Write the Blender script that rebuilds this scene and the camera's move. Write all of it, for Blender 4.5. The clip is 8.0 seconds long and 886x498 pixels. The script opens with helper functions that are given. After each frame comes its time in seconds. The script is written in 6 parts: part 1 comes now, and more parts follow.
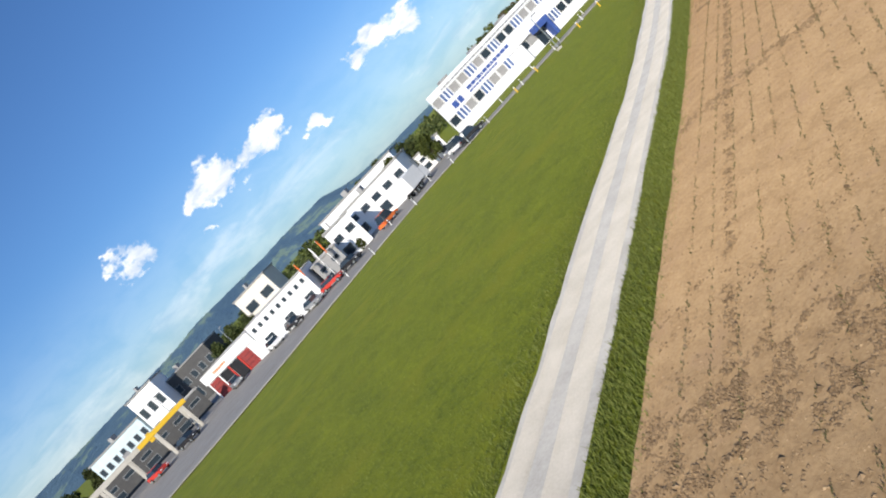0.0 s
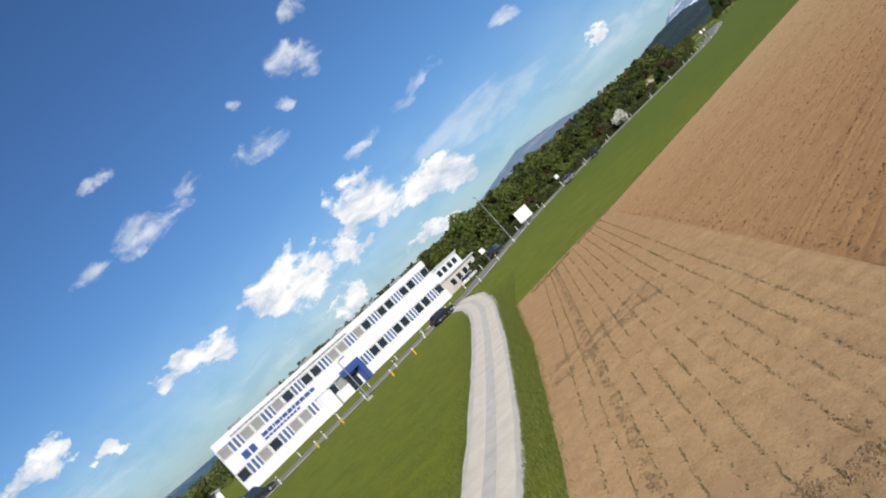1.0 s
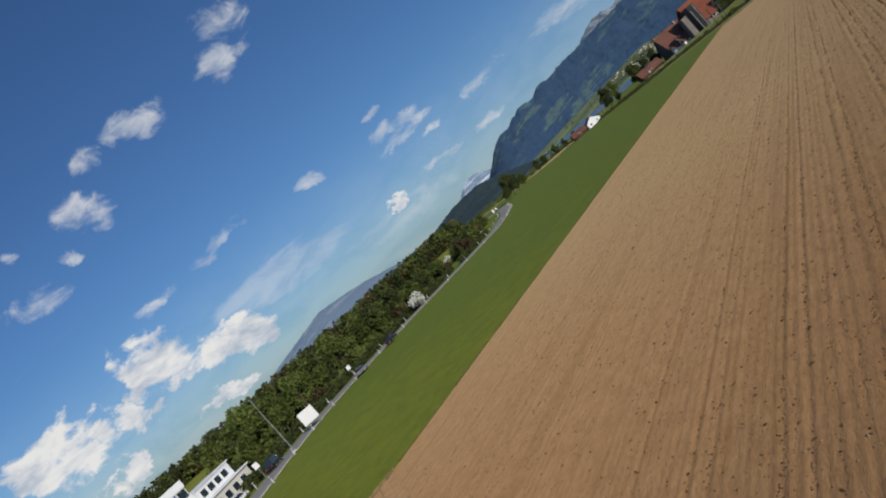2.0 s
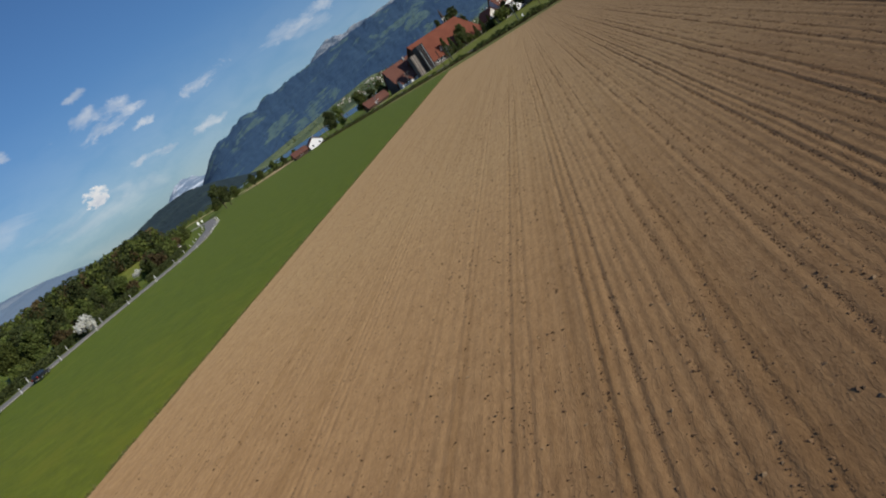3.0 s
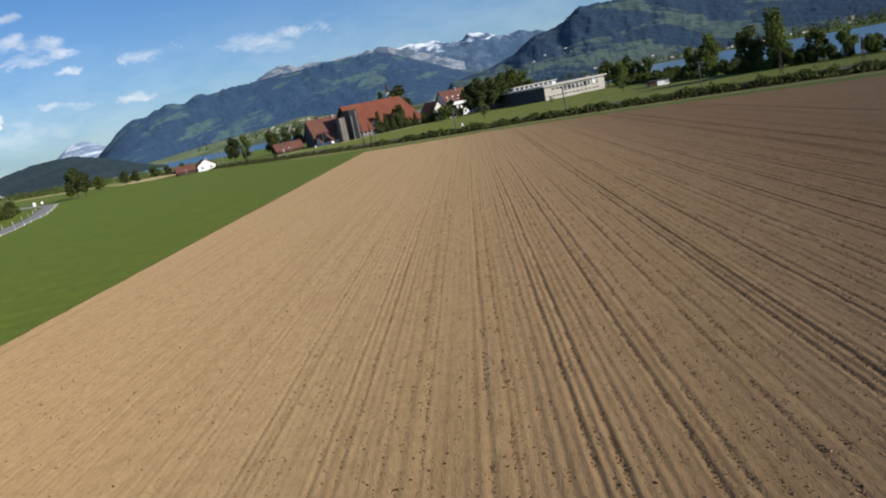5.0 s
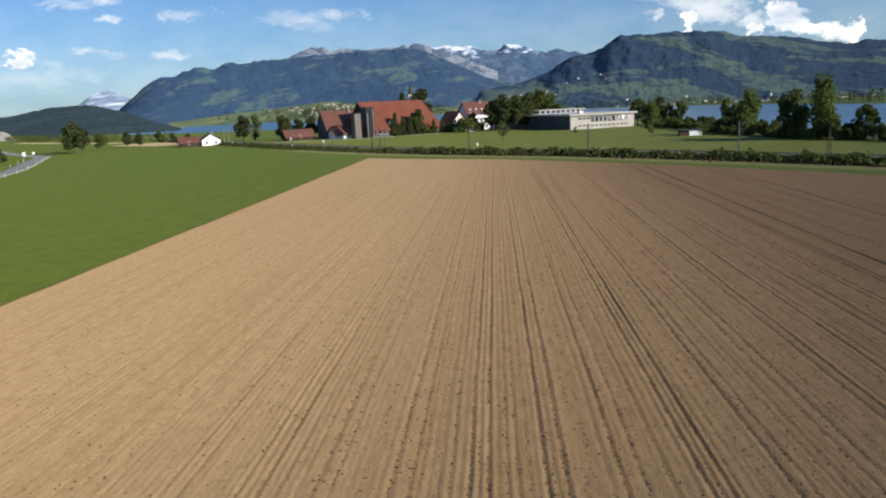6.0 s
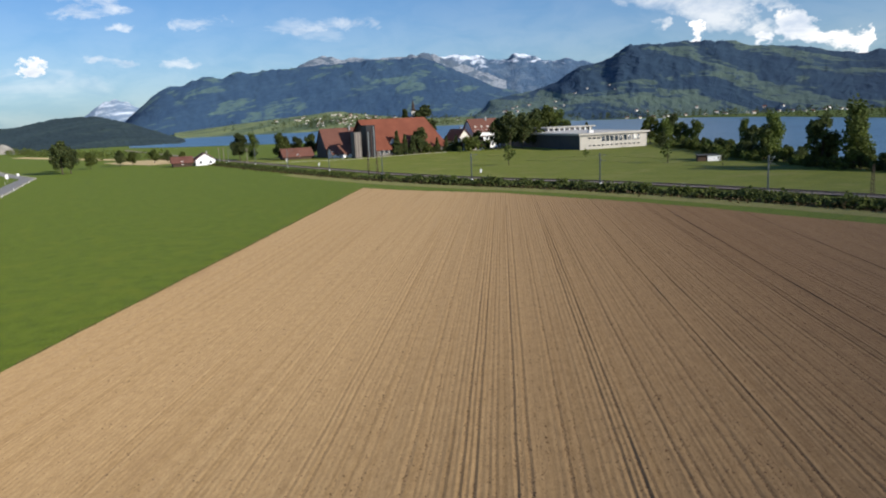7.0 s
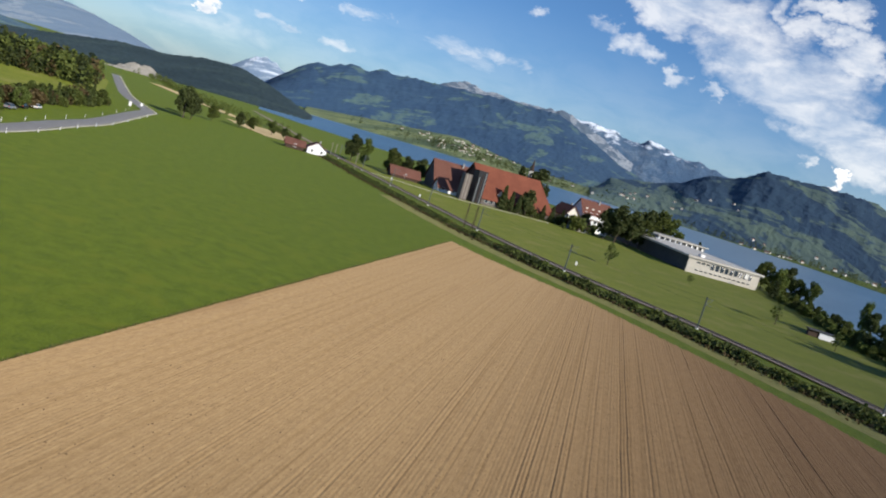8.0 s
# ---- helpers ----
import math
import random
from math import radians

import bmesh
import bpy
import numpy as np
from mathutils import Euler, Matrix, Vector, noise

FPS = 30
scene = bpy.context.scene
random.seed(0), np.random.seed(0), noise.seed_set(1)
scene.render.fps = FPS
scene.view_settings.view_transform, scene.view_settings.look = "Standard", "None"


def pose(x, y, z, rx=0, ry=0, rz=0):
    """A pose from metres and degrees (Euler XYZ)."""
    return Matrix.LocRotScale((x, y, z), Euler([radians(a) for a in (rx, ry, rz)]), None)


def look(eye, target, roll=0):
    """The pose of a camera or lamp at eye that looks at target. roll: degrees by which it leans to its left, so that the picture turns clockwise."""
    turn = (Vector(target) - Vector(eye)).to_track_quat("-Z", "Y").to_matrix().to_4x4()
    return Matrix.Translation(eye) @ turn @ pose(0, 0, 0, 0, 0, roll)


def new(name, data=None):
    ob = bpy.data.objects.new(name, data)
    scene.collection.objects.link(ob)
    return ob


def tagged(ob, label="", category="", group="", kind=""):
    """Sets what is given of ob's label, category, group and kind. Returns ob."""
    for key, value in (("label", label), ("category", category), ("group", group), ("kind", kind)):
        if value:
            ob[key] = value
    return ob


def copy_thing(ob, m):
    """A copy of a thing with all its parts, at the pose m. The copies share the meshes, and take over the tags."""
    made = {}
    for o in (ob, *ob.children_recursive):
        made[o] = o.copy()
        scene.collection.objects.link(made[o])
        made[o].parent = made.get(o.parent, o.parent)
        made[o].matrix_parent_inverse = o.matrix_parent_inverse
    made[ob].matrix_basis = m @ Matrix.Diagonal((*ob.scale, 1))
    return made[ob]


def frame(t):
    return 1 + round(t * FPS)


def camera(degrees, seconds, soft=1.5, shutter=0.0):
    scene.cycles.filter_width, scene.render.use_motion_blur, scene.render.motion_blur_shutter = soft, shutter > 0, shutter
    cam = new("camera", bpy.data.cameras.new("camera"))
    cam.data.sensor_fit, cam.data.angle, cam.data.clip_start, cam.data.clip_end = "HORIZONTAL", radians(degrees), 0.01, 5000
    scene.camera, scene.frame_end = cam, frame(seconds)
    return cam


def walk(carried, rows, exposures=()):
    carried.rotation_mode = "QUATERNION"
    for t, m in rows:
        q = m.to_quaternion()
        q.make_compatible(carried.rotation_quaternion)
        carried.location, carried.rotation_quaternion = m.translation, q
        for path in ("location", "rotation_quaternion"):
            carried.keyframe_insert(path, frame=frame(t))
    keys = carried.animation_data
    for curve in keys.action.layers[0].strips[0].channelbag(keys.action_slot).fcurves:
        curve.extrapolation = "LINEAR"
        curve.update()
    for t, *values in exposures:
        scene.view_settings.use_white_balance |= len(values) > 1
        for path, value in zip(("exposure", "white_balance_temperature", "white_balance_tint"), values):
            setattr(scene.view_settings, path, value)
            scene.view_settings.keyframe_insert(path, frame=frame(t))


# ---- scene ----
# ---------------------------------------------------------------- camera
cam = camera(60.0, 8.0, soft=2.0, shutter=0.0)


def cam_pose(x, y, z, yaw, pitch, roll):
    return pose(x, y, z, 90 + pitch, 0, yaw) @ pose(0, 0, 0, 0, 0, roll)


PATH = [
    (0.0, 17.76, -108.75, 7.44, 77.92, -7.80, -46.69),
    (0.5, 10.84, -104.76, 7.66, 65.97, -3.55, -45.65),
    (1.0, 3.51, -99.30, 7.19, 51.06, 0.30, -42.19),
    (1.5, 0.60, -92.36, 8.57, 40.15, 3.40, -41.01),
    (2.0, -2.85, -82.95, 9.87, 32.27, -0.56, -41.72),
    (2.2, -3.78, -79.19, 10.53, 28.78, -3.28, -42.23),
    (3.3, -8.26, -60.48, 9.95, 7.86, -13.82, -27.37),
    (3.5, -7.78, -56.41, 9.93, 5.98, -12.79, -21.54),
    (4.0, -6.44, -46.46, 10.18, 5.86, -10.69, -18.93),
    (4.5, -4.79, -36.45, 10.98, 5.38, -10.66, -18.11),
    (5.8, -1.79, -12.84, 13.12, 4.27, -10.68, -1.46),
    (6.0, -0.87, -9.10, 14.51, 4.85, -10.49, -2.70),
    (6.5, 0.00, 0.00, 16.97, 5.30, -10.13, -3.10),
    (7.0, 0.35, 9.79, 19.42, 5.44, -9.86, -2.67),
    (7.5, -0.04, 17.59, 22.39, 7.28, -9.25, 5.09),
    (8.0, -2.12, 24.20, 25.58, 11.71, -7.78, 16.55),
]
EXPOSURES = [(0.0, 0.26), (0.5, 0.18), (1.0, -0.08), (1.5, -0.30), (2.0, -0.5), (3.3, -0.47), (4.0, -0.26), (5.8, 0.10), (6.5, 0.13), (8.0, 0.08)]
walk(cam, [(r[0], cam_pose(*r[1:])) for r in PATH], EXPOSURES)

# ---------------------------------------------------------------- sky and sun
SUN_AZ, SUN_EL = 121.4, 22.6      # clockwise from the field rows' direction (+y)
world = bpy.data.worlds.new("sky")
scene.world = world
world.use_nodes = True
wn, wl = world.node_tree.nodes, world.node_tree.links
wn.clear()
w_out = wn.new("ShaderNodeOutputWorld")
w_bg = wn.new("ShaderNodeBackground")
w_bg.inputs["Strength"].default_value = 0.072
w_sky = wn.new("ShaderNodeTexSky")
w_sky.sky_type = "NISHITA"
w_sky.sun_disc = False
w_sky.sun_elevation = radians(SUN_EL + 6)
w_sky.sun_rotation = radians(SUN_AZ)
w_sky.air_density, w_sky.dust_density, w_sky.ozone_density = 1.0, 0.5, 2.5
wl.new(w_bg.outputs[0], w_out.inputs["Surface"])


def wmath(op, a, b=None):
    n = wn.new("ShaderNodeMath")
    n.operation = op
    for i, v in enumerate((a, b)):
        if v is None:
            continue
        if isinstance(v, (int, float)):
            n.inputs[i].default_value = v
        else:
            wl.new(v, n.inputs[i])
    return n.outputs[0]


# clouds: cumulus puffs and wisps, warped noise gathered round a few sky directions
w_tc = wn.new("ShaderNodeTexCoord")
w_dir = w_tc.outputs["Generated"]
w_sep = wn.new("ShaderNodeSeparateXYZ")
wl.new(w_dir, w_sep.inputs[0])


def cloud_noise(scale, detail, stretch_z, distortion=0.4):
    mp = wn.new("ShaderNodeMapping")
    mp.inputs["Scale"].default_value = (scale, scale, scale * stretch_z)
    wl.new(w_dir, mp.inputs[0])
    nz = wn.new("ShaderNodeTexNoise")
    nz.inputs["Scale"].default_value = 1.0
    nz.inputs["Detail"].default_value = detail
    nz.inputs["Roughness"].default_value = 0.6
    nz.inputs["Distortion"].default_value = distortion
    wl.new(mp.outputs[0], nz.inputs["Vector"])
    return nz.outputs["Fac"]


def warped(scale, amount, stretch_z):
    """The sky direction, shifted by noise, so that outlines turn ragged."""
    mp = wn.new("ShaderNodeMapping")
    mp.inputs["Scale"].default_value = (scale, scale, scale * stretch_z)
    wl.new(w_dir, mp.inputs[0])
    nz = wn.new("ShaderNodeTexNoise")
    nz.inputs["Scale"].default_value, nz.inputs["Detail"].default_value, nz.inputs["Roughness"].default_value = 1.0, 6.0, 0.62
    wl.new(mp.outputs[0], nz.inputs["Vector"])
    sh = wn.new("ShaderNodeVectorMath")
    sh.operation = "MULTIPLY_ADD"
    wl.new(nz.outputs["Color"], sh.inputs[0])
    sh.inputs[1].default_value = (amount, amount, amount * 0.7)
    wl.new(w_dir, sh.inputs[2])
    back = wn.new("ShaderNodeVectorMath")
    back.operation = "SUBTRACT"
    wl.new(sh.outputs[0], back.inputs[0])
    back.inputs[1].default_value = (amount / 2, amount / 2, amount * 0.35)
    return back.outputs[0]


w_ragged, w_drawn = warped(16.0, 0.13, 1.5), warped(22.0, 0.05, 1.2)


def sky_blob(direction, az, el, half_w, half_h, lean=0.0):
    """Falls from 1 at the sky direction (az, el) to 0 at the rim of an oval of those half sizes, degrees."""
    a, e = radians(az), radians(el)
    fwd = Vector((math.sin(a) * math.cos(e), math.cos(a) * math.cos(e), math.sin(e)))
    right = Vector((math.cos(a), -math.sin(a), 0))
    up = right.cross(fwd)
    c, s = math.cos(radians(lean)), math.sin(radians(lean))
    r2, u2 = right * c + up * s, up * c - right * s
    total = None
    for axis, half in ((r2, half_w), (u2, half_h)):
        d = wn.new("ShaderNodeVectorMath")
        d.operation = "DOT_PRODUCT"
        wl.new(direction, d.inputs[0])
        d.inputs[1].default_value = axis / math.tan(radians(half))
        q = wmath("POWER", wmath("ABSOLUTE", d.outputs["Value"]), 2.0)
        total = q if total is None else wmath("ADD", total, q)
    front = wn.new("ShaderNodeVectorMath")
    front.operation = "DOT_PRODUCT"
    wl.new(w_dir, front.inputs[0])
    front.inputs[1].default_value = fwd
    gate = wmath("GREATER_THAN", front.outputs["Value"], 0.2)
    return wmath("MULTIPLY", wmath("MAXIMUM", wmath("SUBTRACT", 1.0, total), 0.0), gate)


CUMULUS = [
    (-69.4, 6.4, 4.0, 1.6, -12), (-62.3, 6.1, 4.2, 2.3, -3), (-60.2, 5.8, 3.8, 3.0, -1), (-52.8, 6.9, 3.6, 3.1, -7), (-47.7, 4.7, 4.9, 2.0, -13),
    (-56.0, 4.5, 2.5, 1.3, -12), (-58.9, 2.0, 1.9, 1.3, -16), (-51.0, 1.9, 3.5, 0.9, -6), (-32.3, 4.2, 1.2, 0.6, -18),
    (-85.3, 7.7, 2.9, 1.9, -15), (-80.9, 7.1, 2.7, 1.6, 1), (-93.4, 8.2, 2.3, 1.5, -14), (-88.5, 5.8, 0.9, 0.6, -22), (-77.6, 5.2, 1.4, 0.8, 0),
    (19.5, 5.1, 2.1, 2.0, -13), (21.0, 3.8, 1.9, 1.2, -18), (17.2, 4.0, 1.3, 0.8, -2), (22.7, 3.5, 0.8, 1.1, 6), (13.5, 5.0, 0.6, 0.9, -5),
]
SOFT = [
    (-0.7, 12.6, 3.4, 1.5, -3), (2.3, 13.5, 4.9, 3.1, -1), (6.0, 11.7, 5.6, 2.7, -6), (8.2, 10.3, 6.7, 3.3, -7), (10.4, 8.2, 6.0, 2.2, -14), (12.0, 12.8, 1.9, 1.5, -5), (14.3, 6.4, 3.0, 2.2, -20),
    (17.0, 6.2, 2.6, 0.8, -6), (11.1, 5.4, 1.0, 0.9, -5), (17.4, 4.4, 1.6, 1.0, -8),
    (-3.6, 10.3, 3.5, 1.1, -6), (1.0, 8.5, 1.4, 0.8, -9), (3.4, 8.1, 0.9, 0.7, -7), (6.7, 14.7, 1.3, 1.0, -11), (8.2, 13.7, 1.4, 1.0, -5), (8.9, 15.0, 1.3, 0.9, -24), (10.4, 15.0, 1.4, 1.1, -25), (10.3, 13.5, 1.4, 0.9, 0), (8.6, 8.0, 2.3, 0.8, -24),
]
WISPS = [
    (-65.3, 15.5, 5.2, 1.5, 7), (-71.0, 15.1, 2.4, 0.9, 5), (-66.4, 19.9, 1.9, 0.8, 0),
    (-33.1, 21.9, 2.7, 2.1, -24), (-35.4, 20.0, 2.9, 1.8, 3), (-43.0, 20.5, 2.8, 1.4, -16), (-47.4, 20.3, 1.8, 1.2, 3), (-50.0, 18.0, 2.7, 1.7, -24), (-49.5, 16.4, 1.2, 0.6, -5),
    (-56.2, 14.8, 3.2, 1.3, -2), (-50.5, 10.1, 3.6, 0.6, 1), (-44.1, 10.7, 4.2, 0.75, 10), (-29.8, 8.7, 4.1, 0.85, -2), (-22.0, 7.0, 3.6, 0.7, 1), (-29.5, 10.4, 1.4, 0.45, -8), (-36.4, 9.8, 2.0, 0.75, -1), (-52.5, 15.9, 1.3, 0.6, -15), (-55.7, 18.2, 0.9, 0.9, 11),
    (-12.4, 6.6, 5.2, 0.95, 0), (-28.6, 7.8, 3.7, 0.65, 3), (-27.2, 6.8, 1.8, 0.45, 2), (-31.2, 3.3, 0.9, 0.5, -4), (-23.3, 4.4, 2.3, 0.6, 1), (-27.4, 4.6, 2.4, 0.5, 0), (-10.1, 10.6, 1.1, 0.5, 2),
    (60, 15, 18.8, 7.3, 0), (150, 25, 31.5, 9.2, 0), (-150, 20, 28.3, 9.2, 0),
]
w_puff = cloud_noise(24.0, 9.0, 1.6, 0.3)
w_wisp = cloud_noise(20.0, 6.0, 1.8, 0.5)
w_soft = cloud_noise(17.0, 6.0, 1.8, 0.3)
w_thin = cloud_noise(5.0, 7.0, 5.0, 0.9)


def gathered(rows, direction):
    """The strongest of several sky blobs."""
    total = None
    for row in rows:
        b = sky_blob(direction, *row)
        total = b if total is None else wmath("MAXIMUM", total, b)
    return total


cum, wis, sof = gathered(CUMULUS, w_ragged), gathered(WISPS, w_drawn), gathered(SOFT, w_ragged)
cum_d = wmath("ADD", wmath("MULTIPLY", wmath("POWER", cum, 0.6), 1.65), wmath("MULTIPLY", wmath("SUBTRACT", w_puff, 0.76), 3.3))
cum_a = wn.new("ShaderNodeMapRange")
cum_a.interpolation_type = "SMOOTHSTEP"
wl.new(cum_d, cum_a.inputs["Value"])
cum_a.inputs["From Min"].default_value, cum_a.inputs["From Max"].default_value = 0.0, 0.70
wis_d = wmath("ADD", wmath("MULTIPLY", wmath("POWER", wis, 0.7), 1.05), wmath("MULTIPLY", wmath("SUBTRACT", w_wisp, 0.76), 2.2))
wis_a = wn.new("ShaderNodeMapRange")
wl.new(wis_d, wis_a.inputs["Value"])
wis_a.inputs["From Min"].default_value, wis_a.inputs["From Max"].default_value = 0.0, 0.75
wis_a.interpolation_type = "SMOOTHSTEP"
wis_a.inputs["To Max"].default_value = 0.66
sof_d = wmath("ADD", wmath("MULTIPLY", wmath("POWER", sof, 0.6), 1.20), wmath("MULTIPLY", wmath("SUBTRACT", w_soft, 0.70), 1.9))
sof_a = wn.new("ShaderNodeMapRange")
sof_a.interpolation_type = "SMOOTHSTEP"
wl.new(sof_d, sof_a.inputs["Value"])
sof_a.inputs["From Min"].default_value, sof_a.inputs["From Max"].default_value = 0.0, 0.95
sof_a.inputs["To Max"].default_value = 0.66
# a thin whitish veil near the horizon
veil = wn.new("ShaderNodeMapRange")
veil.interpolation_type = "SMOOTHSTEP"
wl.new(w_sep.outputs["Z"], veil.inputs["Value"])
veil.inputs["From Min"].default_value, veil.inputs["From Max"].default_value = 0.20, 0.0
veil.inputs["To Min"].default_value, veil.inputs["To Max"].default_value = 0.0, 0.22
w_veil_noise = cloud_noise(3.0, 4.0, 4.0)
VEILS = [
    (-82.9, 3.7, 13.3, 1.8, -1), (-62.7, 2.9, 12.5, 1.8, -3), (-42.3, 5.9, 7.5, 2.0, -4), (-31.5, 2.7, 9.0, 2.0, -4), (-14.8, 6.3, 3.4, 1.2, -13), (-100.8, 2.3, 13.0, 2.4, 4),
]
vei = gathered(VEILS, w_drawn)
vei_a = wn.new("ShaderNodeMapRange")
vei_a.interpolation_type = "SMOOTHSTEP"
wl.new(wmath("ADD", wmath("MULTIPLY", wmath("POWER", vei, 0.6), 0.75), wmath("MULTIPLY", wmath("SUBTRACT", w_thin, 0.68), 1.7)), vei_a.inputs["Value"])
vei_a.inputs["From Min"].default_value, vei_a.inputs["From Max"].default_value = 0.0, 0.62
vei_a.inputs["To Max"].default_value = 0.35
w_cover = wmath("MAXIMUM", wmath("MAXIMUM", wmath("MAXIMUM", wmath("MAXIMUM", cum_a.outputs[0], sof_a.outputs[0]), vei_a.outputs[0]), wis_a.outputs[0]), wmath("MULTIPLY", veil.outputs[0], wmath("ADD", 0.4, wmath("MULTIPLY", w_veil_noise, 0.9))))
w_shade = cloud_noise(15.0, 6.0, 2.4)
w_ccol = wn.new("ShaderNodeMix")
w_ccol.data_type = "RGBA"
w_sh = wn.new("ShaderNodeMapRange")
wl.new(w_shade, w_sh.inputs["Value"])
w_sh.inputs["From Min"].default_value, w_sh.inputs["From Max"].default_value = 0.36, 0.58
wl.new(w_sh.outputs[0], w_ccol.inputs[0])
w_ccol.inputs[6].default_value = (8.4, 9.6, 11.4, 1)
w_ccol.inputs[7].default_value = (15.2, 15.1, 14.9, 1)
w_mix = wn.new("ShaderNodeMix")
w_mix.data_type = "RGBA"
wl.new(w_cover, w_mix.inputs[0])
w_tint = wn.new("ShaderNodeMix")
w_tint.data_type, w_tint.blend_type = "RGBA", "MULTIPLY"
w_tint.inputs[0].default_value = 1.0
wl.new(w_sky.outputs[0], w_tint.inputs[6])
w_tint.inputs[7].default_value = (0.64, 0.975, 1.40, 1)
wl.new(w_tint.outputs[2], w_mix.inputs[6])
wl.new(w_ccol.outputs[2], w_mix.inputs[7])
wl.new(w_mix.outputs[2], w_bg.inputs["Color"])

sun_data = bpy.data.lights.new("sun", "SUN")
sun_data.energy, sun_data.angle, sun_data.color = 4.7, radians(0.53), (1.0, 0.92, 0.81)
sun = new("sun", sun_data)
sa, se = radians(SUN_AZ), radians(SUN_EL)
sun_from = Vector((math.sin(sa) * math.cos(se), math.cos(sa) * math.cos(se), math.sin(se)))
sun.matrix_world = look(sun_from * 100, (0, 0, 0))

# ---------------------------------------------------------------- materials


def material(name, dark, light, size=1.0, rough=0.8, bump=0.0, bump_size=0.05, metal=0.0, fine=0.25, stretch=(1, 1, 1), blotch=8.0, tint=None):
    """Principled surface: dark..light by grain noise at 'size' metres, blotches 'blotch' times as large, and relief."""
    m = bpy.data.materials.new(name)
    m.use_nodes = True
    n, l = m.node_tree.nodes, m.node_tree.links
    bs = n["Principled BSDF"]
    geo = n.new("ShaderNodeTexCoord")
    mp = n.new("ShaderNodeMapping")
    mp.inputs["Scale"].default_value = stretch
    l.new(geo.outputs["Object"], mp.inputs[0])

    def noise_fac(sz, det, ro=0.6):
        t = n.new("ShaderNodeTexNoise")
        t.inputs["Scale"].default_value = 1.0 / sz
        t.inputs["Detail"].default_value = det
        t.inputs["Roughness"].default_value = ro
        l.new(mp.outputs[0], t.inputs["Vector"])
        return t.outputs["Fac"]

    g, b = noise_fac(size, 6), noise_fac(size * blotch, 4)
    mixf = n.new("ShaderNodeMath")
    mixf.operation = "MULTIPLY_ADD"
    l.new(g, mixf.inputs[0])
    mixf.inputs[1].default_value = 0.5 + fine
    l.new(b, mixf.inputs[2])
    ramp = n.new("ShaderNodeMapRange")
    l.new(mixf.outputs[0], ramp.inputs["Value"])
    ramp.inputs["From Min"].default_value, ramp.inputs["From Max"].default_value = 0.45 + fine * 0.3, 1.0 + fine * 0.8
    col = n.new("ShaderNodeMix")
    col.data_type = "RGBA"
    l.new(ramp.outputs[0], col.inputs[0])
    col.inputs[6].default_value = (*dark, 1)
    col.inputs[7].default_value = (*light, 1)
    out = col.outputs[2]
    if tint:
        big = noise_fac(tint[0], 3)
        tm = n.new("ShaderNodeMapRange")
        l.new(big, tm.inputs["Value"])
        tm.inputs["From Min"].default_value, tm.inputs["From Max"].default_value = tint[2], tint[2] + 0.12
        c2 = n.new("ShaderNodeMix")
        c2.data_type = "RGBA"
        l.new(tm.outputs[0], c2.inputs[0])
        l.new(out, c2.inputs[6])
        c2.inputs[7].default_value = (*tint[1], 1)
        out = c2.outputs[2]
    l.new(out, bs.inputs["Base Color"])
    bs.inputs["Roughness"].default_value = rough
    bs.inputs["Diffuse Roughness"].default_value = 1.0 if rough > 0.85 else 0.0
    bs.inputs["Metallic"].default_value = metal
    bs.inputs["Specular IOR Level"].default_value = 0.3
    if bump > 0:
        bp = n.new("ShaderNodeBump")
        bp.inputs["Strength"].default_value = min(1.0, bump)
        bp.inputs["Distance"].default_value = bump_size
        l.new(noise_fac(bump_size * 2.0, 5), bp.inputs["Height"])
        l.new(bp.outputs[0], bs.inputs["Normal"])
    return m


def plain_glass(name, colour=(0.02, 0.03, 0.04), rough=0.06):
    m = material(name, colour, tuple(c * 1.6 for c in colour), 0.8, rough)
    m.node_tree.nodes["Principled BSDF"].inputs["Specular IOR Level"].default_value = 0.6
    return m


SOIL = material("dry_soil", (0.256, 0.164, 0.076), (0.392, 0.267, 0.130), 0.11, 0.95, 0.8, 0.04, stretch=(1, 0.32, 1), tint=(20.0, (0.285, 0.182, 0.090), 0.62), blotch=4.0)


def axis_tint(m, colour, x0, x1, axis="X", wander=7.0):
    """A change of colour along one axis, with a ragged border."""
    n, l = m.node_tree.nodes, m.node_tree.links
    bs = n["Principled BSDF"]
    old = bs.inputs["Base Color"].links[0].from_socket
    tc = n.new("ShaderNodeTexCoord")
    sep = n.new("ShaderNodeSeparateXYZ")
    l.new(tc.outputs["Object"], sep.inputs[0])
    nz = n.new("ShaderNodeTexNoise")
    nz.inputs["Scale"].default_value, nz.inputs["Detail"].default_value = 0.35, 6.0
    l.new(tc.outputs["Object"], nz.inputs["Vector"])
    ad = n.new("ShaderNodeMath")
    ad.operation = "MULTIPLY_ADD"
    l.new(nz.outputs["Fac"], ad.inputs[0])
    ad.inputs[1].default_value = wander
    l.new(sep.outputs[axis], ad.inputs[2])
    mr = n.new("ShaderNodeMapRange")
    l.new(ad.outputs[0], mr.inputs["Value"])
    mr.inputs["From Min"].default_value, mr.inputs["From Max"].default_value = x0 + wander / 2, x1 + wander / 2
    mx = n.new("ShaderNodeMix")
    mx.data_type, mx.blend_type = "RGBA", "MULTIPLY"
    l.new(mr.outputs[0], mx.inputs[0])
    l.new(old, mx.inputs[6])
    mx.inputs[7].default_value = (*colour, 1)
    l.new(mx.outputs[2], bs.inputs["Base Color"])


